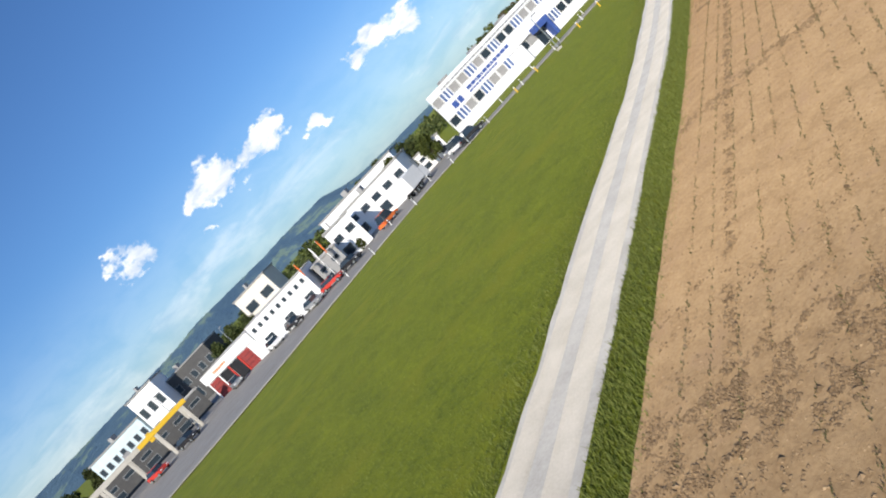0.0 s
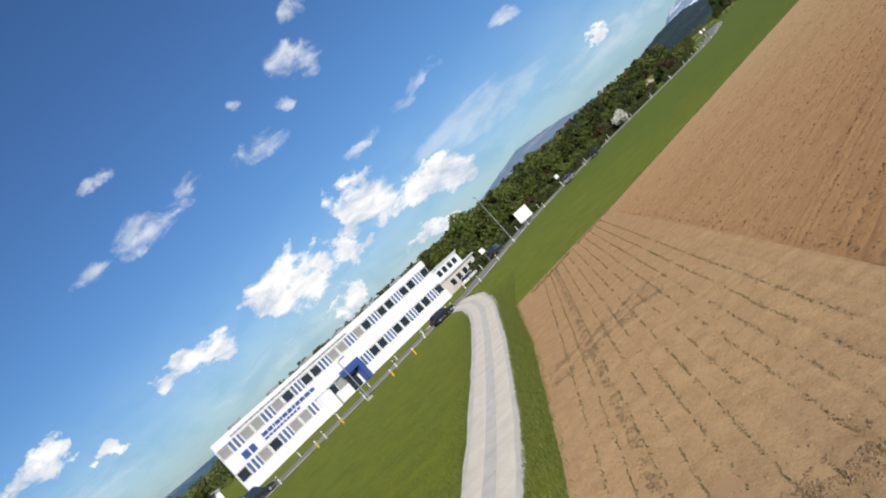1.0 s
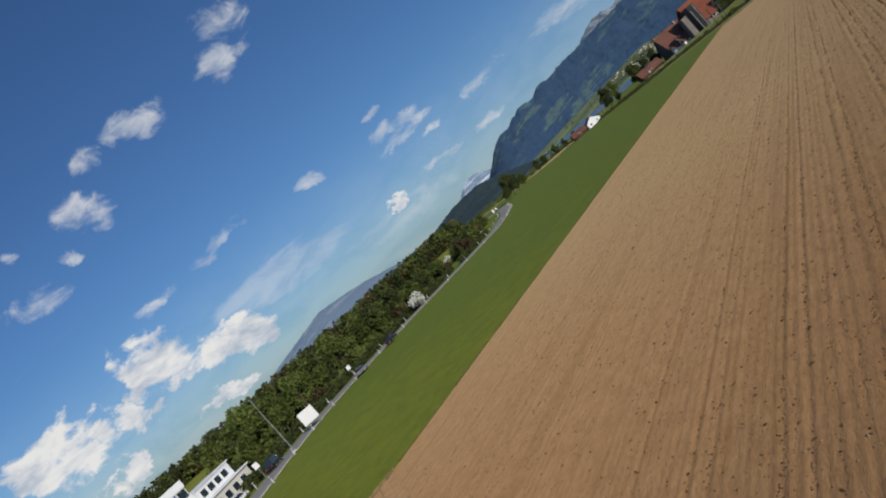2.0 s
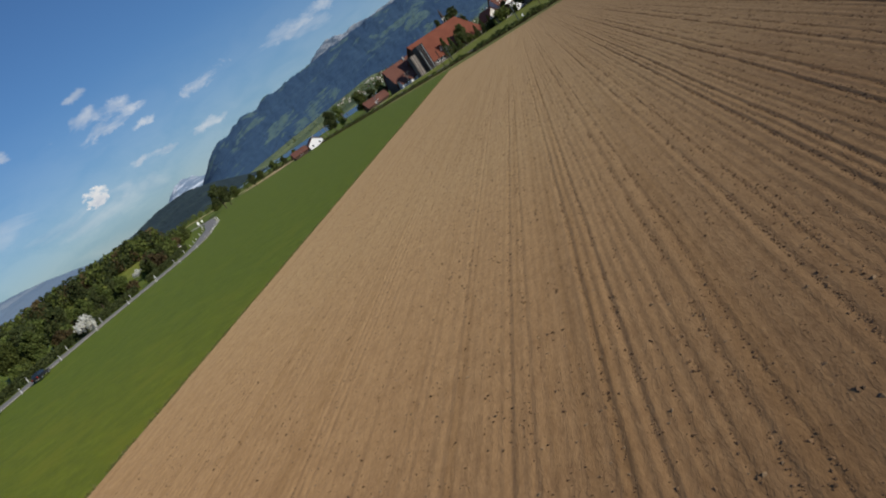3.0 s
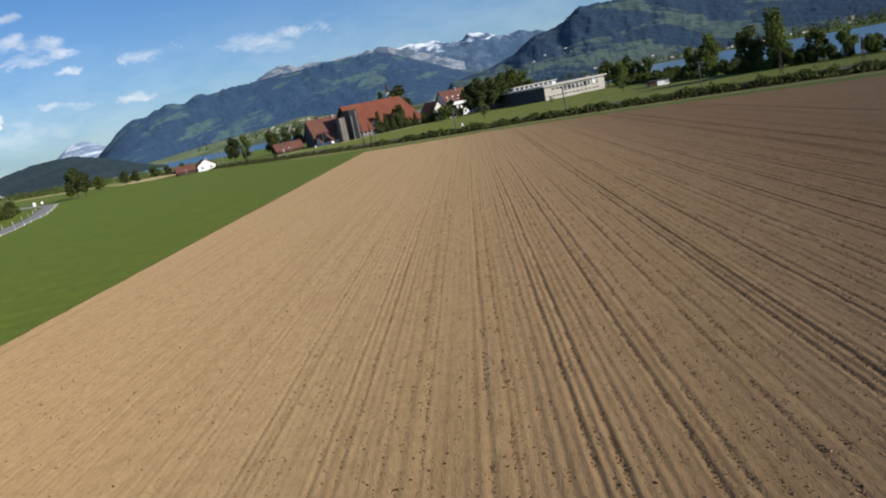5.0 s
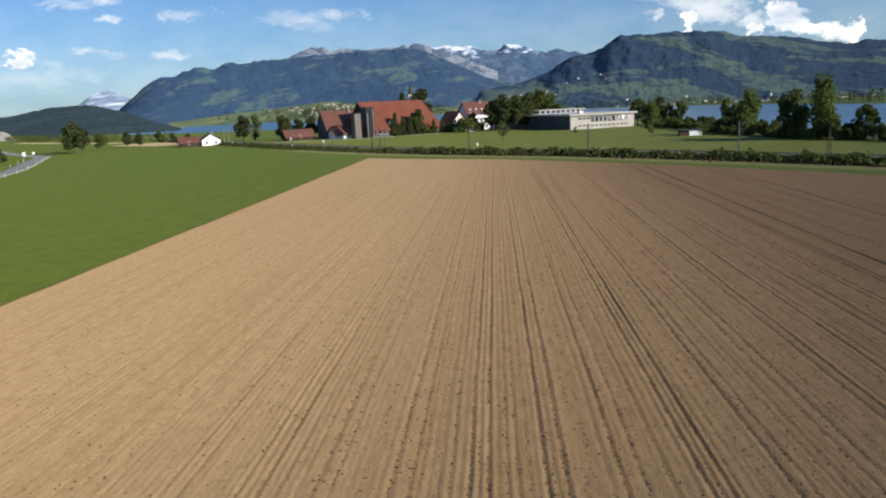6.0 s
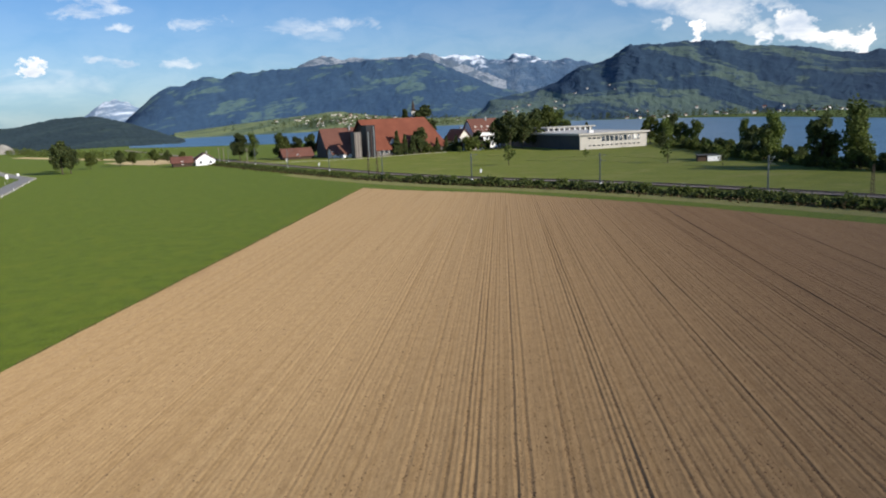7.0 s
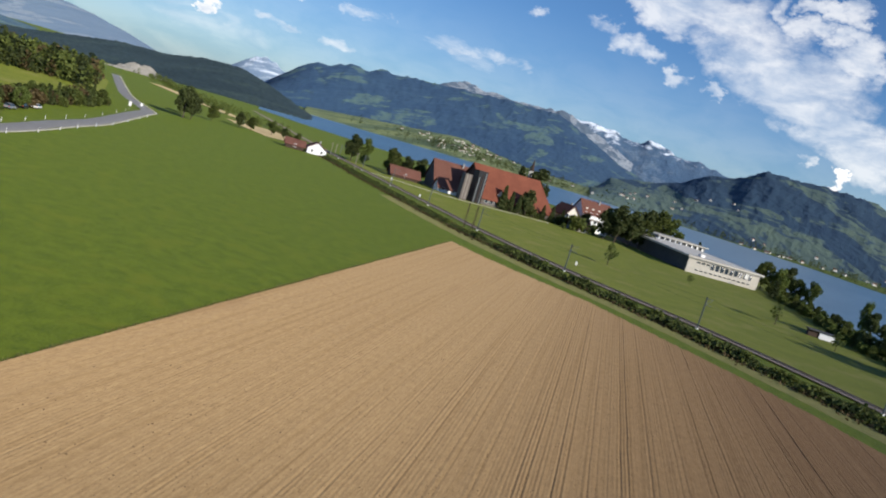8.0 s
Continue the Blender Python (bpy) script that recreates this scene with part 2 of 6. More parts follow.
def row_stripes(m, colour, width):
    """Darker stripes along y: damp and shade of the furrow bottoms, put into the colour."""
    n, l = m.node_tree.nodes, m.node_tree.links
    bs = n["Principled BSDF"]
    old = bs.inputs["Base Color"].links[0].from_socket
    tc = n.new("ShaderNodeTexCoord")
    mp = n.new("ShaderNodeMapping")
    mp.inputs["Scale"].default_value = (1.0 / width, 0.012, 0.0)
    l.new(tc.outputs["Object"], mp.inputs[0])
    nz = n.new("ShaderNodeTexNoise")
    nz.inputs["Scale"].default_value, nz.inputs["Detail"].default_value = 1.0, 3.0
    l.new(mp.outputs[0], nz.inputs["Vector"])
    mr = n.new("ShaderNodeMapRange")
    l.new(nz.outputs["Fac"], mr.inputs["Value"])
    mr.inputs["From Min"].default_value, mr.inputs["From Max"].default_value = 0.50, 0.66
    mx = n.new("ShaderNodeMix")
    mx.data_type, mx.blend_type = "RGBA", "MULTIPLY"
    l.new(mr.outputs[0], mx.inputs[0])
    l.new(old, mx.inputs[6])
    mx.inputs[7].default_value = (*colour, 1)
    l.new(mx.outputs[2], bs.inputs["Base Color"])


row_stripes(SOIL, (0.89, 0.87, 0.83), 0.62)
# Darker, redder towards +x: light falloff on that side is put into the colour.
axis_tint(SOIL, (0.50, 0.435, 0.395), -16.0, 30.0)
# Browner, redder soil towards -y.
axis_tint(SOIL, (0.86, 0.745, 0.69), -5.0, -60.0, "Y")
SOIL_HEAD = material("headland_soil", (0.230, 0.146, 0.072), (0.410, 0.282, 0.149), 0.10, 0.95, 0.8, 0.02, tint=(1.6, (0.310, 0.205, 0.112), 0.56))
# Headland soil toned down towards -x, to meet the field.
axis_tint(SOIL_HEAD, (0.87, 0.80, 0.73), 2.0, -28.0)
GRASS = material("meadow_grass", (0.034, 0.058, 0.003), (0.112, 0.145, 0.008), 0.26, 0.9, 1.0, 0.05, tint=(6.0, (0.088, 0.110, 0.006), 0.54), blotch=9.0, fine=0.9)
GRASS_LAKE = material("lakeside_grass", (0.070, 0.092, 0.009), (0.150, 0.165, 0.020), 1.2, 0.9, 0.9, 0.08, tint=(12.0, (0.145, 0.148, 0.034), 0.54), blotch=6.0, fine=0.6)
axis_tint(GRASS, (1.30, 1.14, 1.0), 25.0, -25.0, "Y", 14.0)
DRY_GRASS = material("dry_verge", (0.105, 0.115, 0.030), (0.20, 0.185, 0.065), 0.4, 0.9, 1.0, 0.08)
STUBBLE = material("pale_field", (0.30, 0.23, 0.12), (0.42, 0.33, 0.18), 2.0, 0.9)
GRAVEL = material("pale_gravel", (0.345, 0.320, 0.272), (0.515, 0.480, 0.420), 0.08, 0.9, 0.7, 0.02, blotch=20.0)
GRAVEL_GREY = material("grey_gravel", (0.27, 0.262, 0.243), (0.43, 0.418, 0.392), 0.10, 0.9, 0.7, 0.02, blotch=12.0)
PALE_EDGE = material("pale_edge", (0.25, 0.24, 0.195), (0.38, 0.365, 0.30), 0.3, 0.9)
ASPHALT = material("grey_asphalt", (0.270, 0.256, 0.228), (0.37, 0.350, 0.315), 0.3, 0.85, 0.3, 0.01)
BALLAST = material("rail_ballast", (0.12, 0.10, 0.085), (0.24, 0.20, 0.17), 0.15, 0.9, 0.8, 0.05)
WHITE_WALL = material("white_render", (0.78, 0.79, 0.80), (0.87, 0.88, 0.89), 0.6, 0.7)
CREAM_WALL = material("cream_render", (0.60, 0.57, 0.50), (0.72, 0.69, 0.62), 0.7, 0.8)
GREY_WALL = material("grey_render", (0.26, 0.26, 0.26), (0.36, 0.36, 0.35), 0.7, 0.8)
CONCRETE = material("pale_concrete", (0.40, 0.38, 0.33), (0.54, 0.51, 0.45), 0.8, 0.85)
DARK_CONCRETE = material("dark_concrete", (0.06, 0.06, 0.062), (0.10, 0.10, 0.098), 0.8, 0.85)
ROOF_TILE = material("orange_roof_tile", (0.140, 0.041, 0.023), (0.235, 0.078, 0.043), 0.5, 0.8, 0.5, 0.04)
ROOF_BROWN = material("brown_roof_tile", (0.12, 0.05, 0.036), (0.19, 0.085, 0.06), 0.5, 0.85, 0.5, 0.04)
ROOF_FLAT = material("gravel_roof", (0.30, 0.30, 0.29), (0.42, 0.41, 0.39), 0.5, 0.9)
WOOD_DARK = material("dark_barn_wood", (0.045, 0.03, 0.022), (0.09, 0.06, 0.042), 0.3, 0.85, 0.3, 0.02, stretch=(1, 1, 0.2))
WOOD_GREY = material("weathered_wood", (0.11, 0.095, 0.085), (0.18, 0.16, 0.14), 0.3, 0.85, 0.3, 0.02, stretch=(1, 1, 0.2))
WOOD_POLE = material("pole_wood", (0.20, 0.17, 0.14), (0.32, 0.28, 0.24), 0.2, 0.8, 0.2, 0.01, stretch=(1, 1, 0.2))
GLASS = plain_glass("window_glass")
BLIND = material("drawn_blinds", (0.26, 0.255, 0.25), (0.38, 0.37, 0.36), 0.5, 0.4)
PALE_GLAZED = material("pale_blue_glazing", (0.42, 0.56, 0.62), (0.60, 0.70, 0.74), 1.5, 0.25)
BLUE_PANEL = material("blue_panel", (0.065, 0.11, 0.26), (0.105, 0.165, 0.34), 0.5, 0.5)
BLUE_DEEP = material("deep_blue_paint", (0.035, 0.075, 0.26), (0.06, 0.11, 0.34), 0.5, 0.5)
GATE_RED = material("gate_red_paint", (0.20, 0.03, 0.03), (0.28, 0.05, 0.045), 0.6, 0.5)
RED_PAINT = material("red_paint", (0.42, 0.03, 0.02), (0.55, 0.05, 0.035), 0.6, 0.5)
ORANGE_PAINT = material("orange_paint", (0.65, 0.14, 0.03), (0.75, 0.20, 0.05), 0.6, 0.5)
YELLOW_PAINT = material("yellow_paint", (0.62, 0.38, 0.02), (0.74, 0.48, 0.04), 0.6, 0.5)
WHITE_PAINT = material("white_paint", (0.74, 0.74, 0.72), (0.84, 0.84, 0.82), 0.4, 0.5)
BLACK_PAINT = material("black_paint", (0.012, 0.012, 0.014), (0.03, 0.03, 0.033), 0.4, 0.35)
GREY_PAINT = material("grey_paint", (0.20, 0.21, 0.22), (0.30, 0.31, 0.32), 0.4, 0.4)
MAST_STEEL = material("mast_steel", (0.10, 0.12, 0.12), (0.17, 0.19, 0.19), 0.2, 0.6, metal=0.3)
STEEL = material("galvanised_steel", (0.22, 0.25, 0.25), (0.34, 0.37, 0.37), 0.2, 0.55, metal=0.4)
RUST = material("rusty_steel", (0.045, 0.032, 0.026), (0.085, 0.058, 0.045), 0.15, 0.8)
RAIL_STEEL = material("rail_steel", (0.20, 0.14, 0.11), (0.32, 0.25, 0.20), 0.2, 0.5, metal=0.6)
RUBBER = material("black_rubber", (0.015, 0.015, 0.015), (0.03, 0.03, 0.03), 0.1, 0.8)
BARK = material("tree_bark", (0.06, 0.045, 0.032), (0.12, 0.095, 0.07), 0.2, 0.9, 0.5, 0.02)


def leaf_material(name, dark, light):
    m = bpy.data.materials.new(name)
    m.use_nodes = True
    n, l = m.node_tree.nodes, m.node_tree.links
    bs = n["Principled BSDF"]
    geo = n.new("ShaderNodeNewGeometry")
    col = n.new("ShaderNodeMix")
    col.data_type = "RGBA"
    l.new(geo.outputs["Random Per Island"], col.inputs[0])
    col.inputs[6].default_value = (*dark, 1)
    col.inputs[7].default_value = (*light, 1)
    info = n.new("ShaderNodeObjectInfo")
    hs = n.new("ShaderNodeHueSaturation")
    vr = n.new("ShaderNodeMapRange")
    l.new(info.outputs["Random"], vr.inputs["Value"])
    vr.inputs["To Min"].default_value, vr.inputs["To Max"].default_value = 0.75, 1.25
    l.new(vr.outputs[0], hs.inputs["Value"])
    l.new(col.outputs[2], hs.inputs["Color"])
    l.new(hs.outputs[0], bs.inputs["Base Color"])
    bs.inputs["Roughness"].default_value = 0.7
    bs.inputs["Specular IOR Level"].default_value = 0.25
    tr = n.new("ShaderNodeBsdfTranslucent")
    l.new(hs.outputs[0], tr.inputs["Color"])
    ms = n.new("ShaderNodeMixShader")
    ms.inputs[0].default_value = 0.35
    l.new(bs.outputs[0], ms.inputs[1])
    l.new(tr.outputs[0], ms.inputs[2])
    l.new(ms.outputs[0], n["Material Output"].inputs["Surface"])
    return m


LEAF = leaf_material("broad_leaves", (0.060, 0.082, 0.018), (0.145, 0.172, 0.040))
LEAF_LIGHT = leaf_material("pale_leaves", (0.080, 0.115, 0.024), (0.165, 0.205, 0.052))
LEAF_DARK = leaf_material("dark_leaves", (0.044, 0.064, 0.020), (0.110, 0.130, 0.042))
LEAF_RED = leaf_material("red_leaves", (0.075, 0.055, 0.024), (0.140, 0.105, 0.045))
CLOD = leaf_material("soil_clod", (0.130, 0.080, 0.042), (0.360, 0.245, 0.135))
# Dark for damp and for the furrows' shade, which is put into this colour.
CLOD_DARK = leaf_material("damp_shaded_crumbs", (0.042, 0.023, 0.011), (0.195, 0.113, 0.053))
CLOD_DAMP = leaf_material("loosened_crumbs", (0.185, 0.118, 0.060), (0.365, 0.247, 0.133))
CLOD_PALE = leaf_material("dry_crumbs", (0.150, 0.095, 0.048), (0.400, 0.275, 0.150))
for crumb in (CLOD, CLOD_DARK, CLOD_DAMP, CLOD_PALE):
    crumb.node_tree.nodes["Mix Shader"].inputs[0].default_value = 0.0
BLADE_DRY = leaf_material("dry_blades", (0.16, 0.145, 0.045), (0.33, 0.29, 0.11))
BLADE = leaf_material("grass_blades", (0.150, 0.185, 0.032), (0.260, 0.290, 0.070))
WEED = leaf_material("seedlings", (0.085, 0.080, 0.030), (0.15, 0.14, 0.055))
BLOSSOM = leaf_material("white_blossom", (0.55, 0.55, 0.48), (0.80, 0.80, 0.72))
# ---------------------------------------------------------------- helpers for meshes


def mesh_object(name, verts, faces, mat, parent=None, smooth=False):
    me = bpy.data.meshes.new(name)
    me.from_pydata([tuple(v) for v in verts], [], [tuple(f) for f in faces])
    me.materials.append(mat)
    if smooth:
        me.polygons.foreach_set("use_smooth", [True] * len(me.polygons))
    me.update()
    ob = new(name, me)
    if parent:
        ob.parent = parent
    return ob


def part(name, bm, mat, parent=None, label=""):
    me = bpy.data.meshes.new(name)
    bm.normal_update()
    bm.to_mesh(me)
    bm.free()
    me.materials.append(mat)
    ob = new(name, me)
    if parent:
        ob.parent = parent
    if label:
        tagged(ob, label)
    return ob


def thing(name, m, label, category, group="", kind=""):
    e = new(name)
    e.empty_display_size = 0.2
    e.matrix_basis = m
    return tagged(e, label, category, group, kind)


def bm_box(bm, x0, y0, z0, x1, y1, z1, m=None):
    vs = [bm.verts.new((x, y, z)) for x in (x0, x1) for y in (y0, y1) for z in (z0, z1)]
    for f in ((0, 1, 3, 2), (4, 6, 7, 5), (0, 4, 5, 1), (2, 3, 7, 6), (0, 2, 6, 4), (1, 5, 7, 3)):
        bm.faces.new([vs[i] for i in f])
    if m is not None:
        bmesh.ops.transform(bm, matrix=m, verts=vs)
    return vs


def box(name, x0, y0, z0, x1, y1, z1, mat, parent=None, label="", bevel=0.0):
    bm = bmesh.new()
    bm_box(bm, x0, y0, z0, x1, y1, z1)
    if bevel:
        bmesh.ops.bevel(bm, geom=bm.edges[:], offset=bevel, segments=1, affect="EDGES")
    return part(name, bm, mat, parent, label)


def bm_tube(bm, a, b, r0, r1, sides=8):
    a, b = Vector(a), Vector(b)
    q = (b - a).to_track_quat("Z", "Y").to_matrix().to_4x4()
    res = bmesh.ops.create_cone(bm, cap_ends=True, segments=sides, radius1=r0, radius2=r1, depth=(b - a).length)
    bmesh.ops.transform(bm, matrix=Matrix.Translation((a + b) / 2) @ q, verts=res["verts"])
    return res["verts"]


def tube(name, a, b, r0, r1, mat, parent=None, sides=8, label=""):
    bm = bmesh.new()
    bm_tube(bm, a, b, r0, r1, sides)
    return part(name, bm, mat, parent, label)


def ribbon(name, centre, width, z, mat, crown=0.0, parent=None):
    """A strip of ground that follows a line, slightly crowned and with a thickness."""
    pts = [Vector((p[0], p[1], 0)) for p in centre]
    dense = []
    for i in range(len(pts) - 1):
        p0, p1, p2, p3 = pts[max(i - 1, 0)], pts[i], pts[i + 1], pts[min(i + 2, len(pts) - 1)]
        for k in range(8):
            t = k / 8
            dense.append(0.5 * ((2 * p1) + (p2 - p0) * t + (2 * p0 - 5 * p1 + 4 * p2 - p3) * t * t + (3 * p1 - p0 - 3 * p2 + p3) * t ** 3))
    dense.append(pts[-1])
    verts, faces = [], []
    cols = (-0.5, -0.44, -0.15, 0.15, 0.44, 0.5)
    for i, p in enumerate(dense):
        d = (dense[min(i + 1, len(dense) - 1)] - dense[max(i - 1, 0)]).normalized()
        n = Vector((-d.y, d.x, 0))
        wd = width(p) if callable(width) else width
        for c in cols:
            wob = 0.06 * wd * noise.noise((p.x * 0.5, p.y * 0.5, c * 3)) if abs(c) > 0.4 else 0
            q = p + n * (c * wd + wob)
            zz = z - 0.05 if abs(c) == 0.5 else z + crown * (1 - (2 * c) ** 2)
            verts.append((q.x, q.y, zz))
        if i:
            a, b = (i - 1) * 6, i * 6
            for k in range(5):
                faces.append((a + k, a + k + 1, b + k + 1, b + k))
    return mesh_object(name, verts, faces, mat, parent, smooth=True)


# ---------------------------------------------------------------- ground
def ground_height(x, y):
    return 0.02 * noise.noise((x * 0.03, y * 0.03, 0.0)) if -260 < x < 80 and -200 < y < 330 else 0.0


def graded(lo, hi, inner_lo, inner_hi, step, growth=1.35):
    a = list(np.arange(inner_lo, inner_hi + step * 0.5, step))
    s, v = step, a[-1]
    while v < hi:
        s *= growth
        v = min(hi, v + s)
        a.append(v)
    s, v = step, a[0]
    while v > lo:
        s *= growth
        v = max(lo, v - s)
        a.insert(0, v)
    return a


gx, gy = graded(-4900, 4900, -200, 60, 4), graded(-4900, 4900, -150, 300, 4)
gv = [(x, y, -0.07 + ground_height(x, y)) for y in gy for x in gx]
gw = len(gx)
gf = [(j * gw + i, j * gw + i + 1, (j + 1) * gw + i + 1, (j + 1) * gw + i) for j in range(len(gy) - 1) for i in range(gw - 1)]
ground = mesh_object("ground", gv, gf, GRASS, smooth=True)
tagged(ground, "flat green meadow grass reaching to the lake and hills", "ground", kind="structure")

# the tilled field: rows along +y, deeper wheel tracks, near edge slanting along the gravel track
EDGE_N = Vector((0.719, 0.695))         # across the gravel track, towards the field
EDGE_D = Vector((-0.695, 0.719))        # along it, towards the road
HEAD = -71.0                            # near edge of the soil
HEAD_W = 9.2                            # headland, sown along the track
EDGE_X = -42.6                          # left edge of the field


def head_edge(s):
    """Where the soil begins, across the track, at s metres along it."""
    return HEAD + float(np.interp(s, (-55, -30, -5), (0.0, -0.7, -2.4)))


def far_edge(x):
    return float(np.interp(x, (-60, -40, -22, 0, 13, 28, 40, 46, 57, 90, 200), (238, 226, 214, 200, 186, 171, 157, 148, 134, 84, -90))) + 0.6 * math.sin(x * 0.09)


def near_edge(x):
    return (HEAD + HEAD_W - EDGE_N.x * x) / EDGE_N.y


rng = random.Random(11)
PASS, PASS_0 = 3.03, -8.12              # width of the drill, which leaves a pair of deeper furrows at each pass
tracks = []                             # furrows: place, depth, half width
u = EDGE_X + 0.4
while u < 190:
    deep = min(1.0, max(0.0, (u + 20.0) / 24.0))
    off = (u - PASS_0 + PASS / 2) % PASS - PASS / 2
    if 0.12 < abs(off) < 0.62:
        u += 0.2
        continue
    tracks.append((u, rng.choice((0.06, 0.12, 0.2, 0.3)) * (0.3 + 0.8 * deep), rng.uniform(0.07, 0.10)))
    u += rng.choice((0.38, 0.45, 0.5, 0.55))
for k in range(-11, 62):
    mid = PASS_0 + PASS * k
    deep = 0.45 + 0.55 * min(1.0, max(0.0, (mid + 16.0) / 14.0))
    tracks.append((mid - 0.36 + rng.uniform(-0.06, 0.06), rng.uniform(0.66, 0.80) * deep, rng.uniform(0.10, 0.12)))
    tracks.append((mid + 0.36 + rng.uniform(-0.12, 0.12), rng.uniform(0.50, 0.75) * deep, rng.uniform(0.09, 0.11)))
tracks.sort()
track_x = [t[0] for t in tracks]


def soil_profile(x):
    z = 0.008 * math.sin(x * 16.0 + 2.0 * noise.noise((x * 0.5, 1.0, 0))) + 0.03 * noise.noise((x * 0.6, 3.0, 0))
    for i in range(int(np.searchsorted(track_x, x - 0.8)), int(np.searchsorted(track_x, x + 0.8))):
        t, depth, w = tracks[i]
        z += 0.060 * depth * (-math.exp(-((x - t) / w) ** 2) + 0.55 * math.exp(-((x - t - 1.9 * w) / w) ** 2) + 0.35 * math.exp(-((x - t + 1.9 * w) / w) ** 2))
    return z


def row_lean(x, y):
    """The rows drift a little off the field's left edge."""
    return 0.012 * y * min(1.0, max(0.0, (x - EDGE_X) / 14.0))


xs = list(np.arange(EDGE_X - 0.1, 45, 0.075)) + list(np.arange(45, 90, 0.15)) + list(np.arange(90, 200, 0.5))
ROWS = 84
fv, ff = [], []
for i, x in enumerate(xs):
    y0, y1 = near_edge(x) - 0.3, far_edge(x)
    y1 = max(y1, y0 + 2.0)
    prof = soil_profile(x)
    for j in range(ROWS + 1):
        t = j / ROWS
        y = y0 + (y1 - y0) * t ** 1.3
        wob = 0.07 * noise.noise((y * 0.12, x * 0.3, 1.0)) + 0.012 * noise.noise((y * 0.9, x * 0.8, 4.0))
        z = prof * (0.85 + 0.35 * noise.noise((x * 0.15, y * 0.1, 9.0))) + 0.025 * noise.noise((x * 0.9, y * 0.1, 2.0))
        if i == 0 or j == ROWS:
            z -= 0.1
        if j == 0:
            z = z * 0.3 - 0.05
        ragged = 0.18 * noise.noise((y * 0.3, 7.0, 0)) if i < 6 else 0.0
        fv.append((x - row_lean(x, y) + wob + ragged, y, 0.03 + z))
fw = ROWS + 1
for i in range(len(xs) - 1):
    for j in range(ROWS):
        a = i * fw + j
        ff.append((a, a + fw, a + fw + 1, a + 1))
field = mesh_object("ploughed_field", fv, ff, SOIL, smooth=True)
tagged(field, "dry brown tilled field with straight furrows", "field", kind="structure")

# headland sown parallel to the track
hv, hf = [], []
ROW_0, ROW_W = 1.15, 0.70               # first sown row and their spacing
across = list(np.arange(0, HEAD_W + 0.5, 0.075))
ALONG = list(np.arange(-220, -95, 1.0)) + list(np.arange(-95, -60, 0.11)) + list(np.arange(-60, -25, 0.22)) + list(np.arange(-25, 4.0, 0.5))
for i, a in enumerate(across):
    for j, s in enumerate(ALONG):
        start = head_edge(s) - HEAD
        b = start + a * (HEAD_W + 0.5 - start) / (HEAD_W + 0.5)
        p = EDGE_N * (HEAD + b) + EDGE_D * s
        rowpos = ((b - ROW_0) / ROW_W + 0.5) % 1.0
        z = -0.022 * math.exp(-((rowpos - 0.5) / 0.12) ** 2) + 0.03 * noise.noise((p.x * 0.5, p.y * 0.5, 1.0)) + 0.012 * noise.noise((p.x * 3.0, p.y * 3.0, 5.0)) + 0.014 * noise.noise((p.x * 5.5, p.y * 5.5, 2.0))
        if 2.10 < b < 2.55:
            z -= 0.02 + 0.02 * noise.noise((s * 4, b * 9, 2))
        wob = 0.03 * noise.noise((s * 0.35, b, 3.0))
        if i == 0:
            wob += 0.10 * noise.noise((s * 1.3, 2.0, 3.0))
            z -= 0.08
        q = EDGE_N * (HEAD + b + wob) + EDGE_D * s
        hv.append((q.x, q.y, 0.02 + z))
hw = len(ALONG)
CROSSINGS = (-79.0, -79.3, -80.5, -80.8, -61.7, -40.0, -42.0)       # where wheels crossed the headland
for i in range(len(across) - 1):
    for j in range(hw - 1):
        s_mid = ALONG[j]
        a_mid = across[i]
        q = EDGE_N * (HEAD + a_mid) + EDGE_D * s_mid
        if q.x < EDGE_X - 0.6:
            continue
        k = i * hw + j
        hf.append((k, k + hw, k + hw + 1, k + 1))
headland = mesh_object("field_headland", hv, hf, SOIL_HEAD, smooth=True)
tagged(headland, "sandy headland soil with thin rows of seedlings", "field", kind="structure")

def offset_line(line, d):
    out = []
    for i, p in enumerate(line):
        a, b = Vector(line[max(i - 1, 0)]), Vector(line[min(i + 1, len(line) - 1)])
        t = (b - a).normalized()
        out.append((p[0] - t.y * d, p[1] + t.x * d))
    return out


# gravel track
track_mid = [EDGE_N * o + EDGE_D * a for a, o in ((-220, -73.6), (-120, -73.9), (-80, -74.0), (-65, -74.1), (-42, -74.4), (-20, -75.6), (2, -77.3), (15, -78.8), (30, -81.5))]
track_pts = [tuple(p) for p in track_mid] + [(-92, -28.5), (-101, -27.5)]


def track_width(p):
    return float(np.interp(EDGE_D.dot(p.xy), (-45, 0), (3.2, 3.7)))


gravel = ribbon("gravel_track", track_pts, track_width, -0.01, GRAVEL_GREY, 0.0)
for side in (-0.8, 0.8):
    rut = ribbon("wheel_rut", offset_line(track_pts, side), 1.05, -0.004, GRAVEL, 0.006)
    tagged(rut, "paler worn wheel strip of the farm track", "track", kind="structure")
tagged(gravel, "pale gravel farm track between meadow and field", "track", kind="structure")

# road along the meadow
ROAD_EDGE = [(-48, -160), (-58, -138), (-66, -118), (-75, -102), (-84, -85), (-87, -68), (-88, -52), (-89, -38), (-90.5, -22), (-101, -1), (-111, 22), (-118, 50), (-122, 82), (-124, 115), (-128, 150), (-138, 182), (-150, 210), (-163, 242), (-187, 289), (-203, 320), (-213, 339), (-231, 358), (-273, 403), (-335, 480), (-430, 600)]


